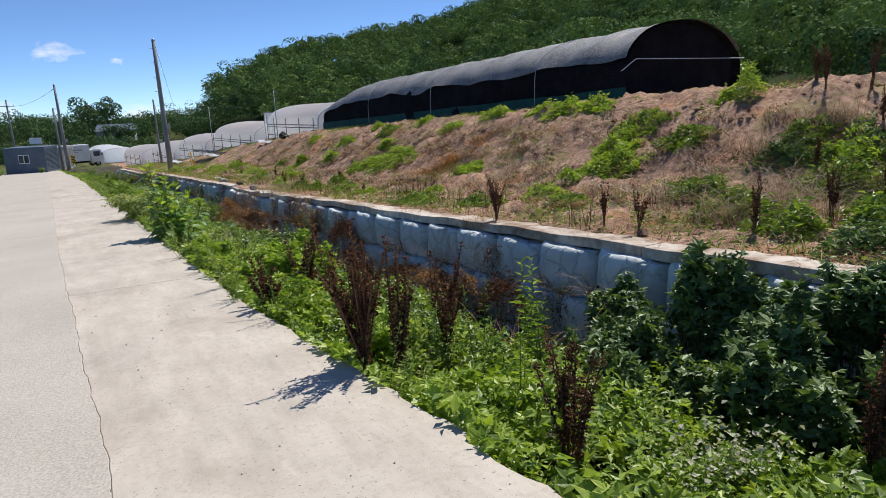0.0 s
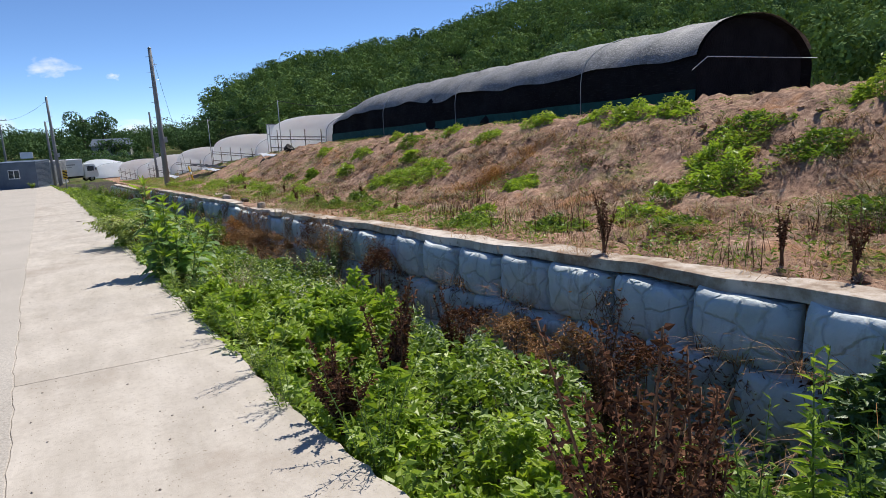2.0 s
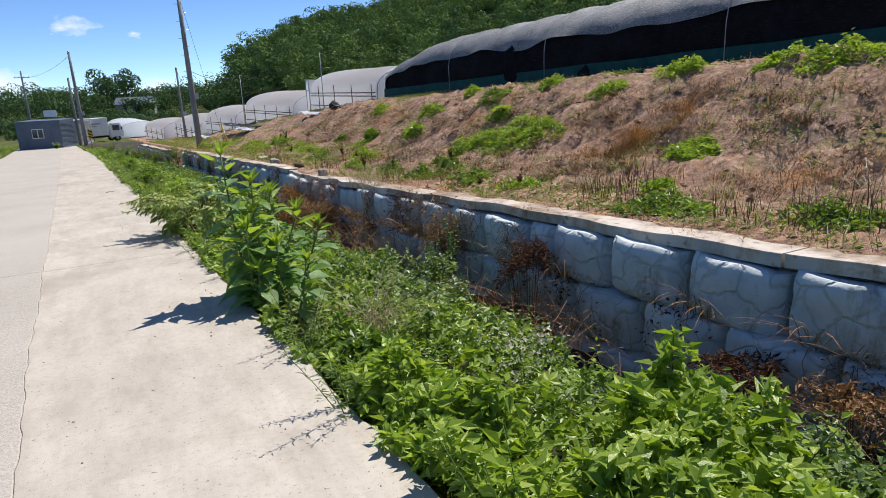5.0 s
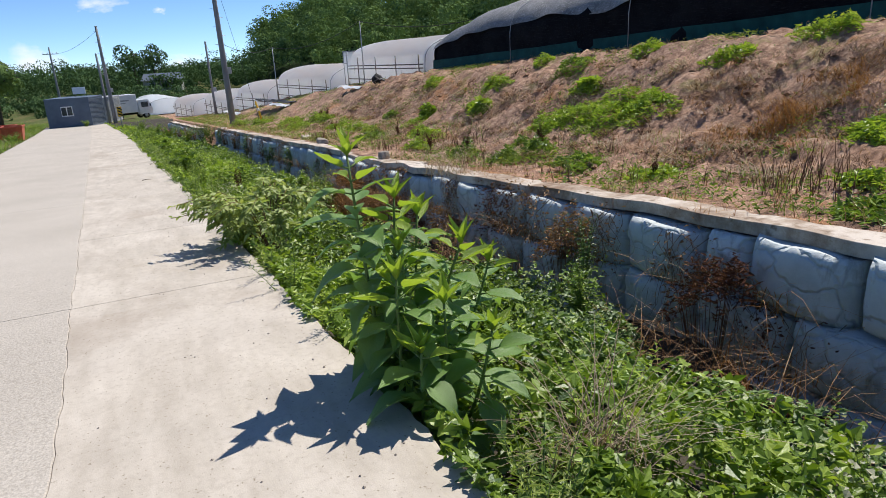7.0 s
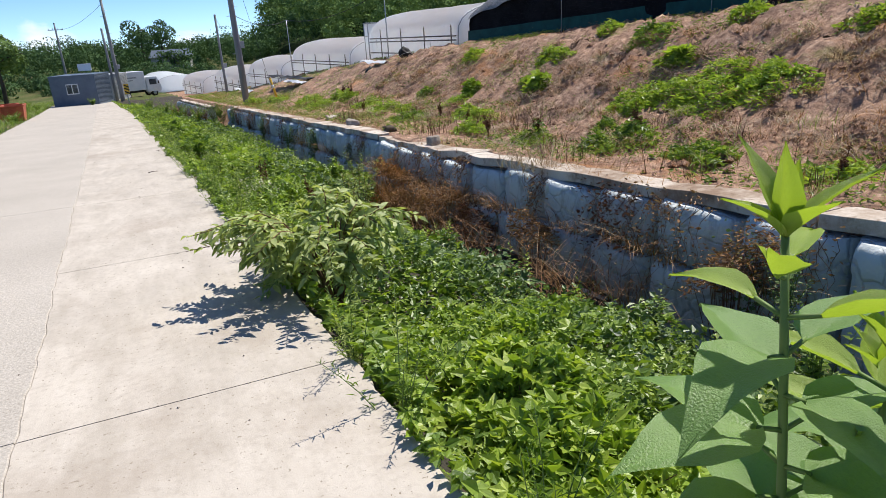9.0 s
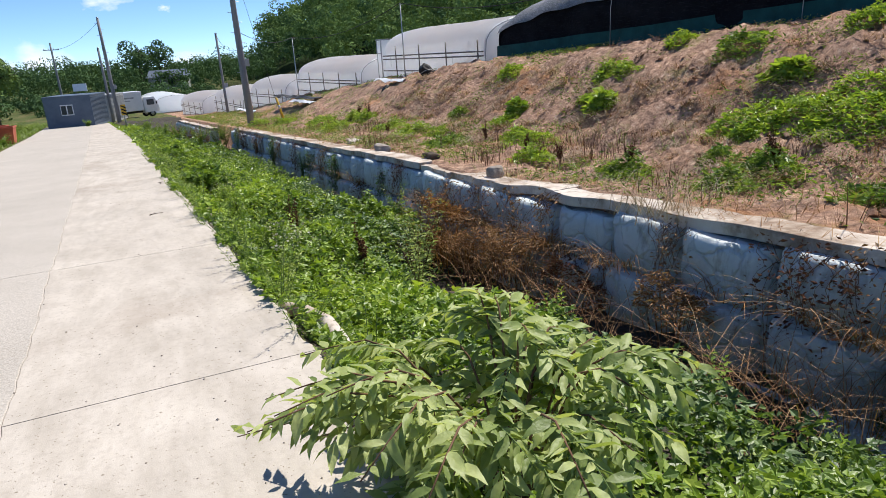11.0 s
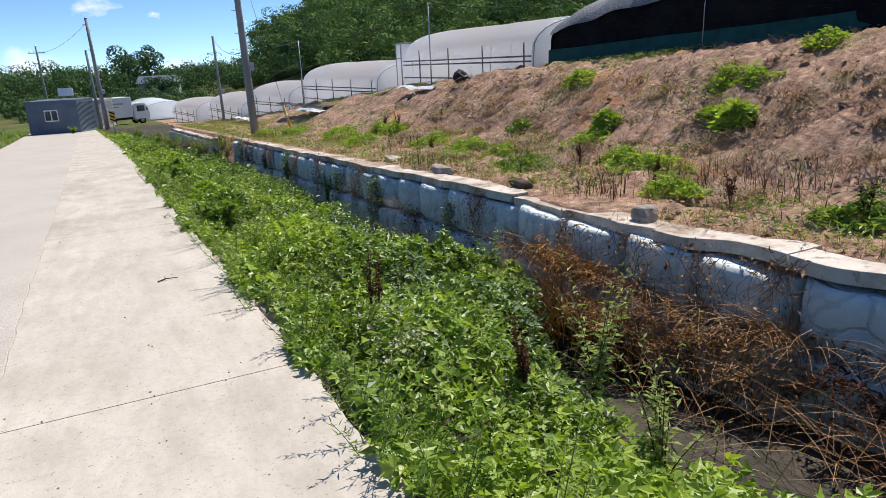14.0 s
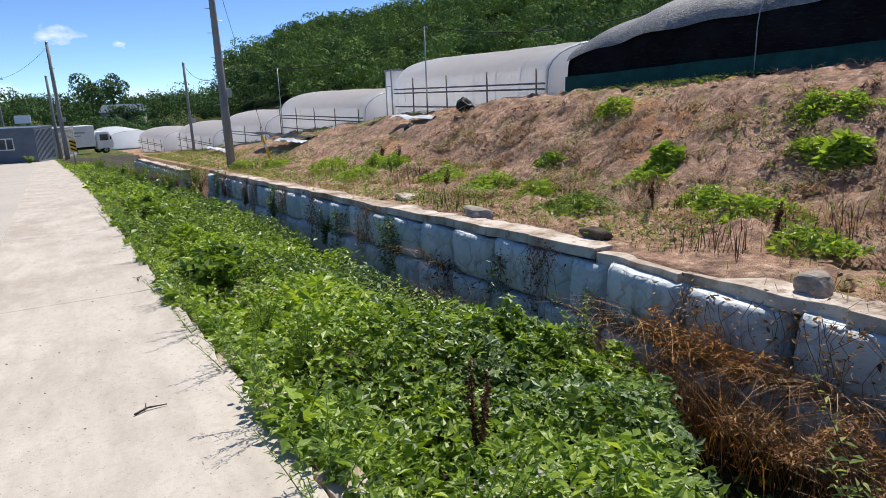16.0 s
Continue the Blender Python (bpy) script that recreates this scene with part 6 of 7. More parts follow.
VINES = ((15.9, -0.05, 0.6, 0.9, 700), (16.8, -0.1, 0.6, 0.8, 700), (14.5, -0.1, 0.35, 0.9, 350), (21.0, -0.15, 0.5, 1.0, 500), (22.0, -0.15, 0.6, 1.0, 600), (23.0, -0.2, 0.5, 1.0, 500), (18.3, -0.1, 0.3, 0.7, 200), (27.4, -0.6, 0.5, 0.7, 350), (30.2, -0.1, 0.4, 1.1, 350), (33.0, -0.1, 0.5, 1.1, 450), (35.4, -0.1, 0.5, 1.1, 450), (12.4, -0.6, 0.5, 0.8, 350), (13.3, -0.15, 0.3, 0.9, 250), (10.6, -0.65, 0.4, 0.7, 300), (8.9, -0.65, 0.4, 0.7, 300), (6.2, -0.65, 0.6, 0.7, 450), (7.5, -0.2, 0.25, 0.8, 200), (5.0, -0.5, 0.5, 0.8, 450), (19.6, -0.6, 0.5, 0.8, 400), (25.2, -0.1, 0.3, 0.9, 250), (38.5, -0.1, 0.6, 1.1, 400), (41.5, -0.1, 0.7, 1.1, 450), (20.3, -0.05, 0.2, 0.6, 150), (24.2, -0.5, 0.4, 0.8, 350))
for i, (y, dz, w, h, n) in enumerate(VINES):
    dead_vine(y, dz, w, h, n, "leaf_dead" if i % 2 and not 19 < y < 25 else "straw", "tangle of dead brown vines clinging to the block wall", 600 + i)
for i, (y, dz, w, h, n) in enumerate(((29.2, -0.2, 0.3, 1.1, 500), (36.3, -0.1, 0.4, 1.1, 600), (31.6, -0.3, 0.3, 0.9, 350), (14.9, -0.3, 0.25, 0.9, 400), (26.0, -0.3, 0.2, 0.8, 250), (43.5, -0.05, 0.6, 1.1, 600), (3.6, -0.05, 0.5, 0.9, 600))):
    dead_vine(y, dz, w, h, n, "leaf_dark", "dark green vine climbing the block wall", 640 + i)

# ---- weeds of the bank ----
PATCH = (
    (8.44, 19.1, 0.85, 0.3, "leaf_bright", 34), (8.7, 18.1, 0.6, 0.3, "leaf_bright", 24), (8.2, 20.0, 0.6, 0.28, "leaf_bright", 24), (8.55, 8.9, 0.6, 0.38, "leaf_bright", 34), (9.1, 9.5, 0.55, 0.3, "leaf_bright", 24), (8.3, 9.7, 0.4, 0.3, "leaf_bright", 16), (10.9, 16.2, 0.5, 0.25, "leaf_bright", 22), (10.8, 13.0, 0.55, 0.3, "leaf_bright", 26), (10.85, 14.0, 0.5, 0.28, "leaf_bright", 24), (10.8, 11.9, 0.45, 0.25, "leaf_bright", 18), (10.7, 20.4, 0.4, 0.25, "leaf_bright", 16),
    (9.96, 9.6, 0.5, 0.22, "leaf", 18), (9.4, 8.1, 0.5, 0.2, "leaf", 18), (10.75, 8.0, 0.4, 0.6, "leaf_bright", 14), (9.3, 5.1, 0.5, 0.5, "leaf_bright", 18), (8.6, 4.8, 0.6, 0.45, "leaf", 20), (9.9, 4.9, 0.6, 0.55, "leaf_dark", 22), (7.2, 9.3, 0.4, 0.25, "leaf_bright", 14), (7.0, 8.4, 0.4, 0.2, "leaf", 14), (6.1, 19.0, 0.3, 0.2, "leaf", 10), (7.7, 26.8, 0.4, 0.25, "leaf_bright", 14), (7.85, 6.4, 0.5, 0.3, "leaf", 18), (9.7, 6.0, 0.5, 0.25, "leaf", 18), (7.3, 5.4, 0.5, 0.4, "leaf", 20), (6.6, 4.2, 0.4, 0.5, "leaf", 16),
    (8.9, 3.9, 0.7, 0.6, "leaf_dark", 20), (7.9, 3.6, 0.6, 0.5, "leaf", 20), (10.4, 4.3, 0.7, 0.6, "leaf_dark", 20), (7.1, 3.4, 0.5, 0.5, "leaf", 20), (6.2, 3.0, 0.5, 0.5, "leaf_dark", 16), (9.2, 5.9, 0.5, 0.4, "leaf_dark", 16), (6.2, 35.5, 0.7, 0.3, "leaf_bright", 10), (6.6, 29.8, 0.6, 0.25, "leaf_bright", 10), (6.3, 26.8, 0.6, 0.2, "leaf", 10), (6.3, 17.2, 0.5, 0.2, "leaf", 10), (6.0, 12.0, 0.5, 0.16, "leaf", 10), (6.4, 10.2, 0.5, 0.16, "leaf", 10),
    (10.1, 17.6, 0.4, 0.22, "leaf_bright", 16), (8.3, 13.6, 0.4, 0.2, "leaf_bright", 14), (7.0, 20.0, 0.3, 0.2, "leaf", 12), (6.77, 19.0, 0.42, 0.4, "leaf", 22), (9.4, 25.2, 0.35, 0.22, "leaf_bright", 14), (7.2, 36.6, 0.5, 0.35, "leaf_bright", 18), (6.9, 13.0, 0.3, 0.15, "leaf_bright", 10), (6.2, 15.3, 0.35, 0.18, "leaf_bright", 12), (8.1, 13.6, 0.35, 0.2, "leaf_bright", 12), (8.0, 20.4, 0.5, 0.3, "leaf_bright", 22),
    (8.04, 26.75, 0.3, 0.35, "leaf_big", 12), (8.55, 24.7, 0.28, 0.25, "leaf_bright", 12), (10.1, 22.4, 0.5, 0.25, "leaf", 20), (9.42, 24.7, 0.35, 0.25, "leaf_bright", 14), (9.3, 20.7, 0.35, 0.28, "leaf_big", 12), (7.0, 24.4, 0.5, 0.2, "leaf_bright", 18), (6.1, 20.7, 0.4, 0.25, "leaf", 14), (10.57, 24.3, 0.35, 0.25, "leaf_bright", 14), (7.3, 35.4, 0.6, 0.4, "leaf_bright", 22), (7.0, 25.0, 0.4, 0.2, "leaf_bright", 14), (8.48, 24.2, 0.3, 0.28, "leaf_big", 12), (9.6, 29.6, 0.4, 0.22, "leaf_bright", 14), (6.14, 23.1, 0.35, 0.2, "leaf_bright", 12), (6.7, 28.3, 0.4, 0.22, "leaf_bright", 14), (5.2, 45.0, 0.6, 0.35, "leaf_bright", 20), (6.0, 43.5, 0.8, 0.3, "leaf_bright", 24), (7.9, 29.6, 0.3, 0.22, "leaf", 12), (6.5, 39.0, 0.8, 0.3, "leaf_bright", 24), (6.8, 32.0, 0.6, 0.25, "leaf_bright", 18),
)
def bank_patch(x, y, r, h, mat, label, seed, leaf=0.075, slim=0.42):
    """A low, ragged patch of leafy weeds hugging the ground."""
    t = tagged(new("bank_weeds"), label, "weed")
    t.location = (x, y, g_at(x, y))
    n = int(4200 * r * r) + 300
    h *= 1.45
    a = rng.uniform(0, 2 * np.pi, n)
    lim = np.array([0.72 + 0.55 * noise.noise(Vector((math.cos(v) * 1.3 + seed, math.sin(v) * 1.3, seed * 0.7))) for v in a])
    q = np.sqrt(rng.random(n))
    px, py = x + np.cos(a) * q * lim * r * 1.15, y + np.sin(a) * q * lim * r * 1.5
    lump = np.clip(0.55 + 0.9 * noise_at(px, py, 3.3, seed), 0.05, 1.3)
    pz = ground_z(px, py) + h * (1 - q**2) * lump * rng.uniform(0.35, 1.0, n) + 0.02
    P = np.stack([px - x, py - y, pz - t.location.z], 1)
    V, F = scatter_leaves(P, (0, 0, 1.0), leaf, False, slim, 0.4, 0.7)
    tagged(part("foliage", np_mesh("foliage", V, F, MAT[mat]), t), kind="stuff")
    k = P[: max(12, n // 25)]
    V, F = join([tube_arrays([(b[0] * 0.9, b[1] * 0.9, ground_z(x + b[0] * 0.9, y + b[1] * 0.9) - t.location.z - 0.03), tuple(b)], [0.004, 0.002], 3) for b in k])
    tagged(part("twig_mass", np_mesh("twig_mass", V, F, MAT["stem_green"]), t), kind="stuff")


for i, (x, y, sp, h, m, st) in enumerate(PATCH):
    lab = {"leaf": "green weed clump on the dry earth bank", "leaf_bright": "bright green leafy weed patch on the earth bank", "leaf_big": "small broad-leaved plant on the bare bank", "leaf_dark": "dark green weed thicket at the end of the bank"}[m]
    if m == "leaf_big":
        bank_patch(x, y, sp * 0.9, h, "leaf_bright", lab, 300 + i, 0.12, 0.75)
    else:
        bank_patch(x, y, sp, h, m, lab, 300 + i)


def bank_litter():
    """Dry stems, straw and low green sprigs strewn over the bank."""
    def spots(n, d0, d1, y0, y1):
        y = rng.uniform(y0, y1, n)
        d = d0 + (d1 - d0) * rng.random(n)
        x = wall_x(y) + d
        return x, y
    x, y = spots(9000, 0.5, 7.4, 1.5, 34)
    keep = (noise_at(x, y, 0.55, 21.0) + 0.3 * noise_at(x, y, 2.2, 5.0) + rng.normal(0, 0.1, len(x))) > 0.24
    x, y = x[keep], y[keep]
    V, F = blades(np.stack([x, y, ground_z(x, y) + 0.01], 1), 0.1, 0.006, 1.6, 0.9, 2)
    tagged(new("bank_straw", np_mesh("bank_straw", V, F, MAT["straw_pale"])), "pale dry straw lying on the bank", "grass", kind="stuff")
    x, y = spots(14000, 0.5, 7.4, 1.5, 40)
    keep = (noise_at(x, y, 0.6, 41.0) + rng.normal(0, 0.12, len(x))) > 0.26
    x, y = x[keep], y[keep]
    V, F = blades(np.stack([x, y, ground_z(x, y)], 1), 0.16, 0.008, 0.7, 0.6, 2)
    tagged(new("bank_dry_grass", np_mesh("bank_dry_grass", V, F, MAT["straw"])), "reddish brown dead grass on the bank", "grass", kind="stuff")
    x, y = spots(150000, 0.4, 7.6, 1.5, 74)
    d = x - wall_x(y)
    keep = (noise_at(x, y, 0.5, 61.0) + 0.5 * noise_at(x, y, 1.9, 63.0) + 0.38 * (d < 2.2) + 0.2 * (y > 24) * (d < 3.4) + 0.15 * (y > 40) + rng.normal(0, 0.12, len(x))) > 0.25
    x, y = x[keep], y[keep]
    P = np.stack([x, y, ground_z(x, y) + rng.random(len(x)) * 0.1], 1)
    V, F = scatter_leaves(P, (0, 0, 1.0), 0.055, False, 0.35, 0.4, 0.8)
    tagged(new("bank_sprigs", np_mesh("bank_sprigs", V, F, MAT["leaf"])), "low green sprigs on the bank", "weeds", kind="stuff")
    y = rng.uniform(0, 45, 7000)
    x = wall_x(y) + rng.uniform(-0.02, 0.75, 7000)
    keep = (noise_at(x, y, 0.8, 91.0) + 0.3 * (x - wall_x(y) - 0.4) + rng.normal(0, 0.08, 7000)) > 0.1
    x, y = x[keep], y[keep]
    V, F = blades(np.stack([x, y, fall(y) + wall_rise(y) - 0.015], 1), 0.1, 0.007, 1.8, 1.2, 2)
    tagged(new("coping_litter", np_mesh("coping_litter", V, F, MAT["straw"])), "dead brown grass strewn over the coping", "grass", kind="stuff")
    # clods and stones of the slope
    x, y = spots(5200, 0.5, 7.4, 1.5, 36)
    keep = (noise_at(x, y, 0.9, 81.0) + rng.normal(0, 0.2, len(x))) > 0.0
    arr = []
    for a, b in zip(x[keep], y[keep]):
        s = 0.014 + 0.075 * rng.random() ** 4
        o = np.array([(1, 0, 0), (-1, 0, 0), (0, 1, 0), (0, -1, 0), (0, 0, 0.8), (0, 0, -0.4), (0.7, 0.7, 0.3), (-0.7, 0.6, 0.4), (0.6, -0.7, 0.4), (-0.7, -0.7, 0.3)]) * s * rng.uniform(0.7, 1.3, (10, 1)) + np.array([a, b, float(ground_z(a, b)) + 0.01])
        arr.append((o, np.array([(0, 6, 4), (6, 2, 4), (2, 7, 4), (7, 1, 4), (1, 9, 4), (9, 3, 4), (3, 8, 4), (8, 0, 4), (6, 0, 5), (2, 6, 5), (7, 2, 5), (1, 7, 5), (9, 1, 5), (3, 9, 5), (8, 3, 5), (0, 8, 5)])))
    V, F = join(arr)
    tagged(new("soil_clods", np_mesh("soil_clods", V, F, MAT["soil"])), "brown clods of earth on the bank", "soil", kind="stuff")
    for mat, sd, lab in (("leaf", 101.0, "green grass tufts along the foot of the bank"), ("straw", 111.0, "brown grass tufts along the foot of the bank")):
        x, y = spots(24000, 0.4, 3.2, 1.5, 72)
        keep = (noise_at(x, y, 1.3, sd) + 0.4 * noise_at(x, y, 4.0, sd)) > 0.17
        x, y = x[keep], y[keep]
        V, F = blades(np.stack([x, y, ground_z(x, y)], 1), 0.19, 0.008, 0.45, 0.5, 2)
        tagged(new("foot_grass", np_mesh("foot_grass", V, F, MAT[mat])), lab, "grass", kind="stuff")
    # dried dark stalks standing in clumps at the foot
    x, y = spots(9000, 0.5, 2.6, 6, 44)
    keep = (noise_at(x, y, 0.7, 131.0) + 0.6 * noise_at(x, y, 3.2, 133.0)) > 0.33
    x, y = x[keep], y[keep]
    V, F = blades(np.stack([x, y, ground_z(x, y)], 1), 0.3, 0.012, 0.25, 0.15, 2)
    tagged(new("dry_stalks", np_mesh("dry_stalks", V, F, MAT["stem_dead"])), "dark dried weed stalks at the foot of the bank", "weeds", kind="stuff")
    # drooping tussocks of dead grass, and darker hollows of matted stems between them
    for count, mat, ln, sd, lab in ((320, "straw_pale", 0.13, 151.0, "pale drooping tussocks of dead grass on the bank"), (240, "straw", 0.12, 161.0, "brown drooping tussocks of dead grass on the bank"), (110, "stem_dead", 0.1, 171.0, "dark matted dead stems on the bank")):
        x, y = spots(count, 1.6, 5.4, 5, 36)
        per = 34
        px = np.repeat(x, per) + rng.normal(0, 0.07, count * per)
        py = np.repeat(y, per) + rng.normal(0, 0.11, count * per)
        V, F = blades(np.stack([px, py, ground_z(px, py) + 0.05], 1), ln, 0.013, 1.3, 1.2, 3, None)
        tagged(new("dead_tussocks", np_mesh("dead_tussocks", V, F, MAT[mat])), lab, "grass", kind="stuff")
    # one rusty sweep of dead grass on the slope
    n = 3000
    u, v = rng.normal(0, 1, n), rng.normal(0, 1, n)
    x, y = 8.8 + u * 0.55 + v * 0.2, 15.1 - u * 0.45 + v * 0.42
    keep = noise_at(x, y, 1.6, 141.0) > -0.02
    x, y = x[keep], y[keep]
    V, F = blades(np.stack([x, y, ground_z(x, y)], 1), 0.2, 0.01, 0.8, 0.7, 2)
    tagged(new("rusty_grass", np_mesh("rusty_grass", V, F, MAT["straw_rust"])), "rusty orange sweep of dead grass on the bank", "grass", kind="stuff")
    n = 4500
    y = rng.uniform(18, 95, n)
    x = road_left(y) - np.abs(rng.normal(0, 1.6, n)) - 0.05
    V, F = blades(np.stack([x, y, ground_z(x, y)], 1), 0.3, 0.02, 0.5, 0.5, 2)
    tagged(new("verge_grass", np_mesh("verge_grass", V, F, MAT["leaf"])), "green grass along the far verge", "grass", kind="stuff")


bank_litter()
for i, (x, y, n) in enumerate(((7.6, 4.7, 260), (7.0, 5.3, 220), (8.2, 5.3, 220), (8.9, 4.3, 220), (4.75, 18.6, 140), (9.3, 6.3, 160), (10.2, 5.9, 200))):
    dry_grass(x, y, g_at(x, y) if i != 4 else f_at(y) - 0.02, n, 0.5, 0.22, "pale dry grass clump flopping over", "straw_pale", 0.9, 0.6)


# ---- odds and ends ----
def rough_stone(x, y, z, sx, sy, sz, seed, label, mat="stone", name="stone", turn=0):
    bm = bmesh.new()
    bmesh.ops.create_icosphere(bm, subdivisions=3, radius=0.5)
    for v in bm.verts:
        c = v.co.copy()
        box = Vector([max(-0.36, min(0.36, q)) for q in c]) * 1.25
        v.co = (c * 0.15 + box * 0.85) * (1 + 0.4 * noise.noise(c * 1.9 + Vector((seed, 0, 0))))
        v.co = Vector((v.co.x * sx, v.co.y * sy, v.co.z * sz + sz * 0.35))
    ob = new(name, bm_mesh(name, bm, MAT[mat], False))
    ob.matrix_world = pose(x, y, z, 0, 0, turn)
    return tagged(ob, label, "stone")


rough_stone(4.95, 22.3, c_at(22.3) - 0.03, 0.24, 0.26, 0.2, 1, "rough grey-brown stone lying on the wall coping")
rough_stone(4.9, 27.4, c_at(27.4) - 0.03, 0.3, 0.5, 0.18, 2, "flat pale stone lying on the wall coping")
rough_stone(5.05, 25.0, c_at(25.0) - 0.03, 0.22, 0.35, 0.14, 3, "dark clod of earth on the wall coping", "bark")
rough_stone(5.2, 30.5, c_at(30.5) - 0.03, 0.3, 0.6, 0.12, 4, "broken slab of pale concrete on the coping", "cap")
for i, (x, y, sx, sy) in enumerate(((0.66, 23.6, 0.18, 0.36), (0.72, 22.8, 0.2, 0.5), (0.78, 21.7, 0.18, 0.4))):
    rough_stone(x - 0.05, y, f_at(y) - 0.09, sx, sy, 0.11, 10 + i, "broken lump of pale concrete at the road edge", "cap", "concrete_lump")


pipe = tagged(new("edging_pipe", tube("edging_pipe", [(0.78, 18.15, f_at(18.1) - 0.06), (0.9, 17.95, f_at(17.9) - 0.05), (0.99, 17.65, f_at(17.6) - 0.06), (1.0, 17.3, f_at(17.3) - 0.1), (0.94, 17.0, f_at(17.0) - 0.16)], 0.055, MAT["cap"], 12)), "curved pale concrete edging piece at the broken road edge", "edging")


def twig(x, y, z, turn):
    t = tagged(new("twig"), "dry broken twig lying on the road", "twig")
    t.matrix_world = pose(x, y, z, 0, 0, turn) @ Matrix.Scale(0.65, 4)
    part("stick", tube("stick", [(0, 0, 0.012), (0.12, 0.02, 0.02), (0.26, -0.03, 0.012)], [0.01, 0.008, 0.005], MAT["bark"], 6), t)
    part("side_shoot", tube("side_shoot", [(0.1, 0.015, 0.02), (0.14, 0.1, 0.03)], [0.006, 0.003], MAT["bark"], 5), t)


twig(0.0, 22.95, f_at(22.95), 20)
twig(0.25, 26.5, f_at(26.5), 80)


def pebbles():
    n = 420
    y = rng.uniform(1.5, 34, n)
    x = edge(y) - np.abs(rng.normal(0, 0.9, n)) - 0.05
    arr = []
    for a, b in zip(x, y):
        s = rng.uniform(0.003, 0.009)
        o = np.array([(1, 0, 0), (-1, 0, 0), (0, 1, 0), (0, -1, 0), (0, 0, 0.8), (0, 0, -0.3)]) * s * rng.uniform(0.6, 1.3, (6, 1)) + np.array([a, b, float(fall(b)) + s * 0.25])
        f = np.array([(0, 2, 4), (2, 1, 4), (1, 3, 4), (3, 0, 4), (2, 0, 5), (1, 2, 5), (3, 1, 5), (0, 3, 5)])
        arr.append((o, f))
    V, F = join(arr)
    tagged(new("road_grit", np_mesh("road_grit", V, F, MAT["stone"])), "small stones and crumbs scattered on the concrete", "grit", kind="stuff")


pebbles()


def tarp_roll(x, y, z, label):
    t = tagged(new("black_tarp"), label, "tarpaulin")
    t.matrix_world = pose(x, y, z) @ Matrix.Scale(0.62, 4)
    bm = bmesh.new()
    bmesh.ops.create_icosphere(bm, subdivisions=4, radius=0.5)
    for v in bm.verts:
        c = v.co.copy()
        k = 1 + 0.25 * noise.noise(c * 2.2) + 0.08 * noise.noise(c * 5)
        v.co = Vector((c.x * 0.85 * k, c.y * 0.8 * k, max(-0.05, (c.z + 0.35) * 0.75 * k)))
    part("sheet", bm_mesh("sheet", bm, MAT["dark"], True), t)
    part("rope", tube("rope", [(-0.45, 0, 0.08), (-0.3, -0.35, 0.25), (0.1, -0.4, 0.33), (0.4, -0.2, 0.2)], 0.015, MAT["greypaint"], 5), t)


tarp_roll(10.0, 36.2, g_at(10.0, 36.2), "black plastic sheet heaped against the white greenhouse")
tarp_roll(9.2, 38.2, g_at(9.2, 38.2) - 0.25, "small heap of black plastic sheet on the bank top")


def sheet_scrap(x, y, turn, ln, mat, label):
    t = tagged(new("sheet_scrap"), label, "plastic sheet")
    t.matrix_world = pose(x, y, g_at(x, y), 0, 0, turn)
    n = 14
    V, F = [], []
    for i in range(n + 1):
        for j in range(5):
            u, v = i / n * ln, (j / 4 - 0.5) * 0.5
            V.append((u, v + 0.1 * noise.noise(Vector((u * 2, x, 0))), 0.1 + 0.12 * noise.noise(Vector((u * 2.5, v * 6, x))) - abs(v) * 0.25))
    for i in range(n):
        for j in range(4):
            F.append((i * 5 + j, i * 5 + j + 1, (i + 1) * 5 + j + 1, (i + 1) * 5 + j))
    me = bpy.data.meshes.new("fold")
    me.from_pydata(V, [], F)
    me.materials.append(MAT[mat])
    ob = part("fold", me, t)
    so = ob.modifiers.new("thick", "SOLIDIFY")
    so.thickness = 0.012


sheet_scrap(9.6, 37.4, 95, 2.4, "white", "crumpled white plastic sheet along the bank top")
sheet_scrap(8.3, 46.5, 98, 3.2, "white", "crumpled white plastic sheet by the greenhouse foot")
sheet_scrap(8.7, 47.0, 98, 6.5, "darksheet", "dark grey sheet along the greenhouse foot")
sheet_scrap(7.2, 58.0, 98, 4.0, "white", "torn white film by the greenhouse foot")


def marker_post(x, y, lean):
    t = tagged(new("marker_post"), "leaning yellow marker post on the bank", "post")
    t.matrix_world = pose(x, y, g_at(x, y), 0, lean, 0)
    part("shaft", tube("shaft", [(0, 0, -0.1), (0, 0, 1.05)], 0.06, MAT["yellow"], 10), t)
    part("band", tube("band", [(0, 0, 0.55), (0, 0, 0.72)], 0.064, MAT["white"], 10), t)
    part("cap", tube("cap", [(0, 0, 1.05), (0, 0, 1.1)], [0.062, 0.04], MAT["yellow"], 10), t)


marker_post(6.6, 46.4, -12)


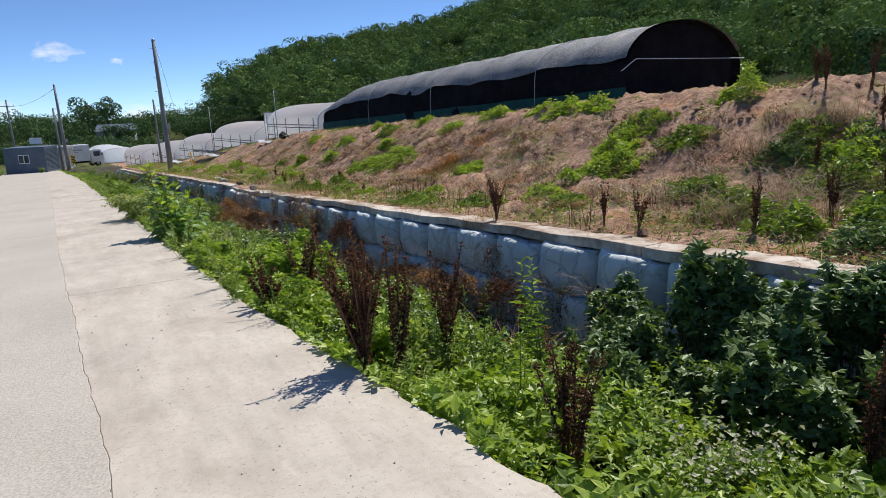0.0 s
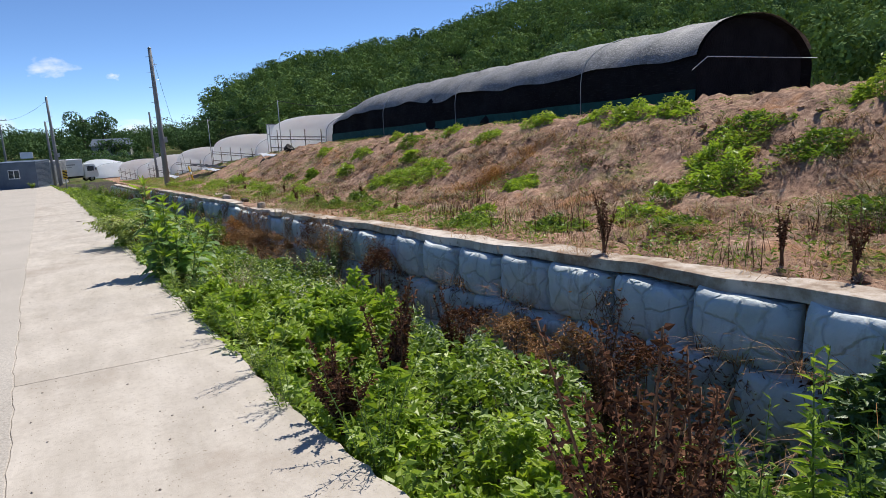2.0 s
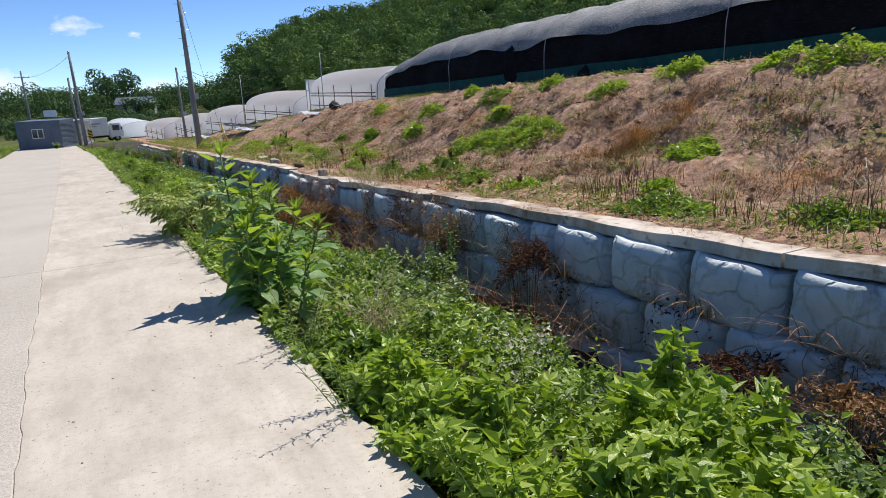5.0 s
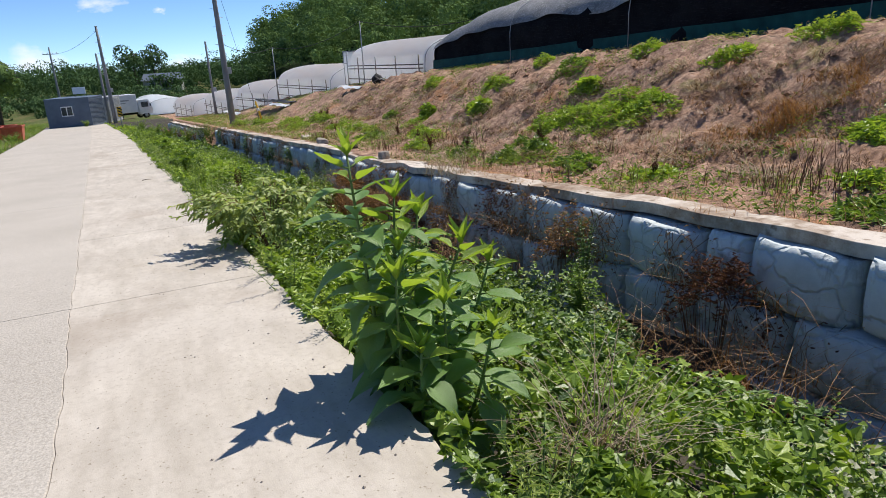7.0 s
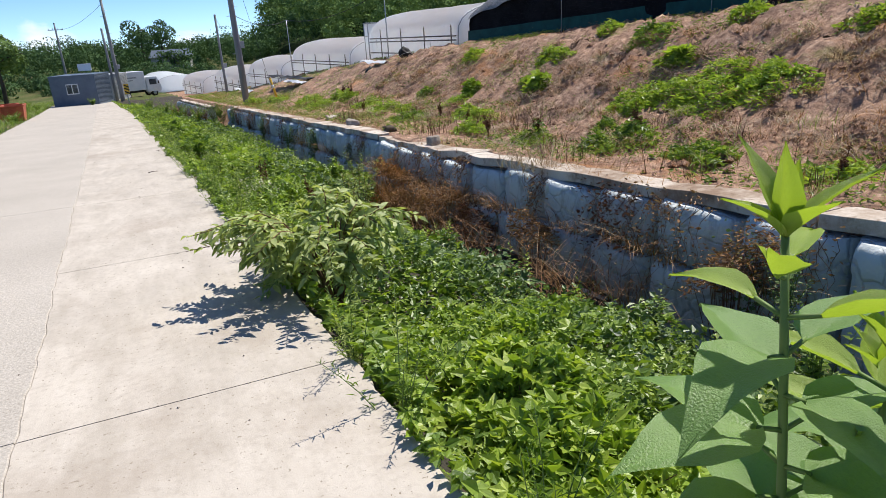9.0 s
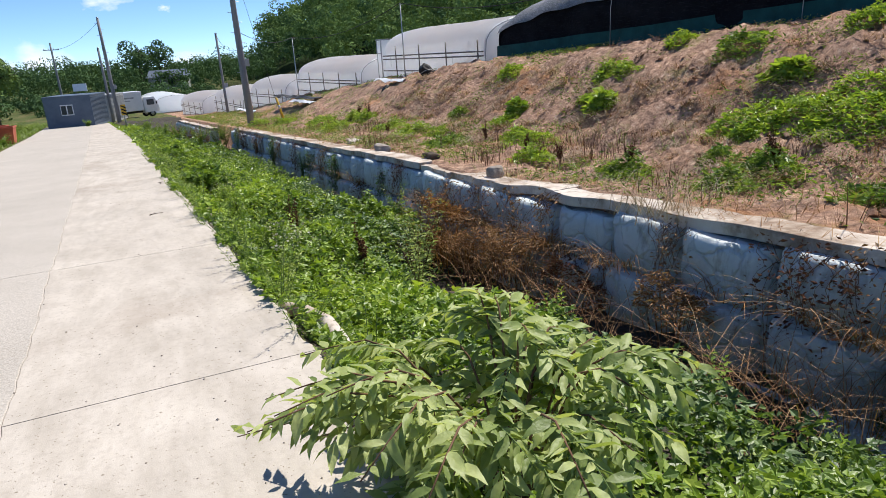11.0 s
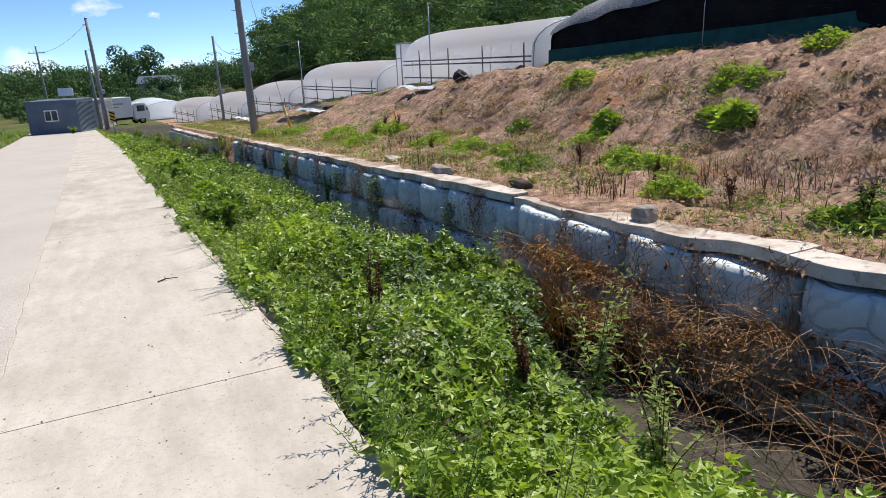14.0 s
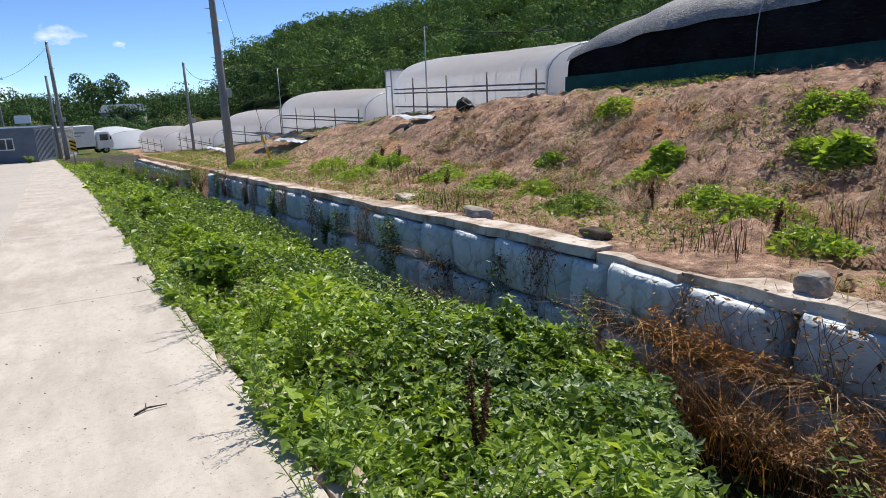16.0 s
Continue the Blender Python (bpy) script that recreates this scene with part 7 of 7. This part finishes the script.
def planter(x, y):
    t = tagged(new("planter_box"), "red-brown plastic planter tub on the verge", "planter")
    t.location = (x, y, g_at(x, y))
    bm = bmesh.new()
    for s, z in ((0.42, 0.0), (0.52, 0.75), (0.56, 0.78), (0.56, 0.85), (0.48, 0.85), (0.46, 0.7)):
        for a in range(4):
            bm.verts.new((s * (1, 1, -1, -1)[a], s * (-1, 1, 1, -1)[a], z))
    bm.verts.ensure_lookup_table()
    for r in range(5):
        for a in range(4):
            bm.faces.new([bm.verts[i] for i in (r * 4 + a, r * 4 + (a + 1) % 4, r * 4 + 4 + (a + 1) % 4, r * 4 + 4 + a)])
    bm.faces.new([bm.verts[i] for i in (3, 2, 1, 0)])
    part("tub", bm_mesh("tub", bm, MAT["red"]), t)
    part("soil", bm_mesh("soil", box_bm(0.9, 0.9, 0.06, 0.0, (0, 0, 0.64)), MAT["soil"]), t)


planter(-6.2, 53.0)
planter(-6.9, 55.5)
greenhouse((-12.6, 52.0), (-13.8, 64.0), 5.0, 2.3, 0.9, "clear film greenhouse beside the far verge", rails=False)
for i, (x, y, h, sp) in enumerate(((-5.9, 50.0, 0.6, 0.7), (-6.6, 57.5, 0.8, 0.8), (-7.2, 62, 0.9, 0.9), (-7.9, 69, 0.9, 0.9), (-7.6, 72.5, 0.5, 0.6), (-3.6, 72.6, 0.6, 0.5), (-9.0, 58, 1.0, 1.0))):
    weed(x, y, g_at(x, y), h, sp, 16, 0.13, 0.4, "leaf", "leafy green weeds on the far verge", 34, 0.05, 0.2, 0.3, False, "verge_weeds", seed=500 + i, jitter=0.05)


# ---- houses among the far trees ----
def far_house(x, y, w, d, h, turn, label, wall="greypaint", roof="container"):
    t = tagged(new("house"), label, "house")
    t.matrix_world = pose(x, y, g_at(x, y) - 0.1, 0, 0, turn)
    part("wall", bm_mesh("wall", box_bm(w, d, h, 0.03), MAT[wall]), t)
    bm = bmesh.new()
    vs = [bm.verts.new(c) for c in ((-w / 2 - 0.4, -d / 2 - 0.4, h), (w / 2 + 0.4, -d / 2 - 0.4, h), (w / 2 + 0.4, d / 2 + 0.4, h), (-w / 2 - 0.4, d / 2 + 0.4, h), (-w / 2, 0, h + 1.5), (w / 2, 0, h + 1.5))]
    for f in ((0, 1, 5, 4), (2, 3, 4, 5), (1, 2, 5), (3, 0, 4), (3, 2, 1, 0)):
        bm.faces.new([vs[i] for i in f])
    part("roof", bm_mesh("roof", bm, MAT[roof]), t)
    for s in (-0.28, 0.05, 0.32):
        win = part("window", bm_mesh("window", box_bm(w * 0.16, 0.1, 1.1, 0.01, (s * w, -d / 2 - 0.02, h * 0.35)), MAT["white"]), t)
        part("pane", bm_mesh("pane", box_bm(w * 0.13, 0.04, 0.95, 0.0, (s * w, -d / 2 - 0.07, h * 0.35 + 0.07)), MAT["glass"]), win)


far_house(8.0, 172, 8, 6, 2.6, -10, "far house with a dark blue-grey roof among trees", "greypaint", "container")
greenhouse((2.0, 96.0), (0.6, 112.0), 5.0, 1.9, 0.6, "low white film greenhouse beyond the parked truck", rails=False)


# ---- cables ----
def cable(a, b, sag, label="thin dark overhead power cable between poles", r=0.014):
    pts = []
    for i in range(13):
        t = i / 12
        pts.append(tuple(a[k] + (b[k] - a[k]) * t - (sag * 4 * t * (1 - t) if k == 2 else 0) for k in range(3)))
    tagged(new("power_cable", tube("power_cable", pts, r, MAT["dark"], 4)), label, "cable")


p1 = (5.0, 46.6, g_at(5.05, 46.6) + 8.0)
p2 = (-1.43, 75.0, f_at(75) + 8.0)
cable((6.6, 68, g_at(6.6, 68) + 5.9), (5.03, 46.6, g_at(5.05, 46.6) + 3.6), 0.5)
cable(p2, (-8.8, 118, f_at(118) + 8.2), 0.6)
cable((5.05, 46.6, g_at(5.05, 46.6) + 8.2), (6.1, 44.0, g_at(6.1, 44)), 0.0, "steel guy wire from the pole down to the bank", 0.008)


def cable_post(x, y, h):
    t = tagged(new("cable_post"), "thin grey steel post carrying a cable past the greenhouses", "post")
    t.location = (x, y, g_at(x, y))
    part("shaft", tube("shaft", [(0, 0, -0.2), (0, 0, h)], [0.03, 0.022], MAT["steel"], 8), t)
    part("hook", tube("hook", [(0, 0, h - 0.1), (0.12, 0, h - 0.02), (0.14, 0, h - 0.1)], 0.012, MAT["steel"], 5), t)
    return (x, y, g_at(x, y) + h)


c1 = cable_post(9.0, 53.0, 3.5)
c2 = cable_post(10.6, 39.8, 2.9)
cable(c1, c2, 0.5, "thin dark cable strung above the greenhouses")
cable(c2, (14.5, 31.5, g_at(14.5, 31.5) + 2.2), 0.5, "thin dark cable strung above the greenhouses")
cable((5.0, 46.6, g_at(5.05, 46.6) + 4.4), c1, 0.4, "thin dark cable strung above the greenhouses")
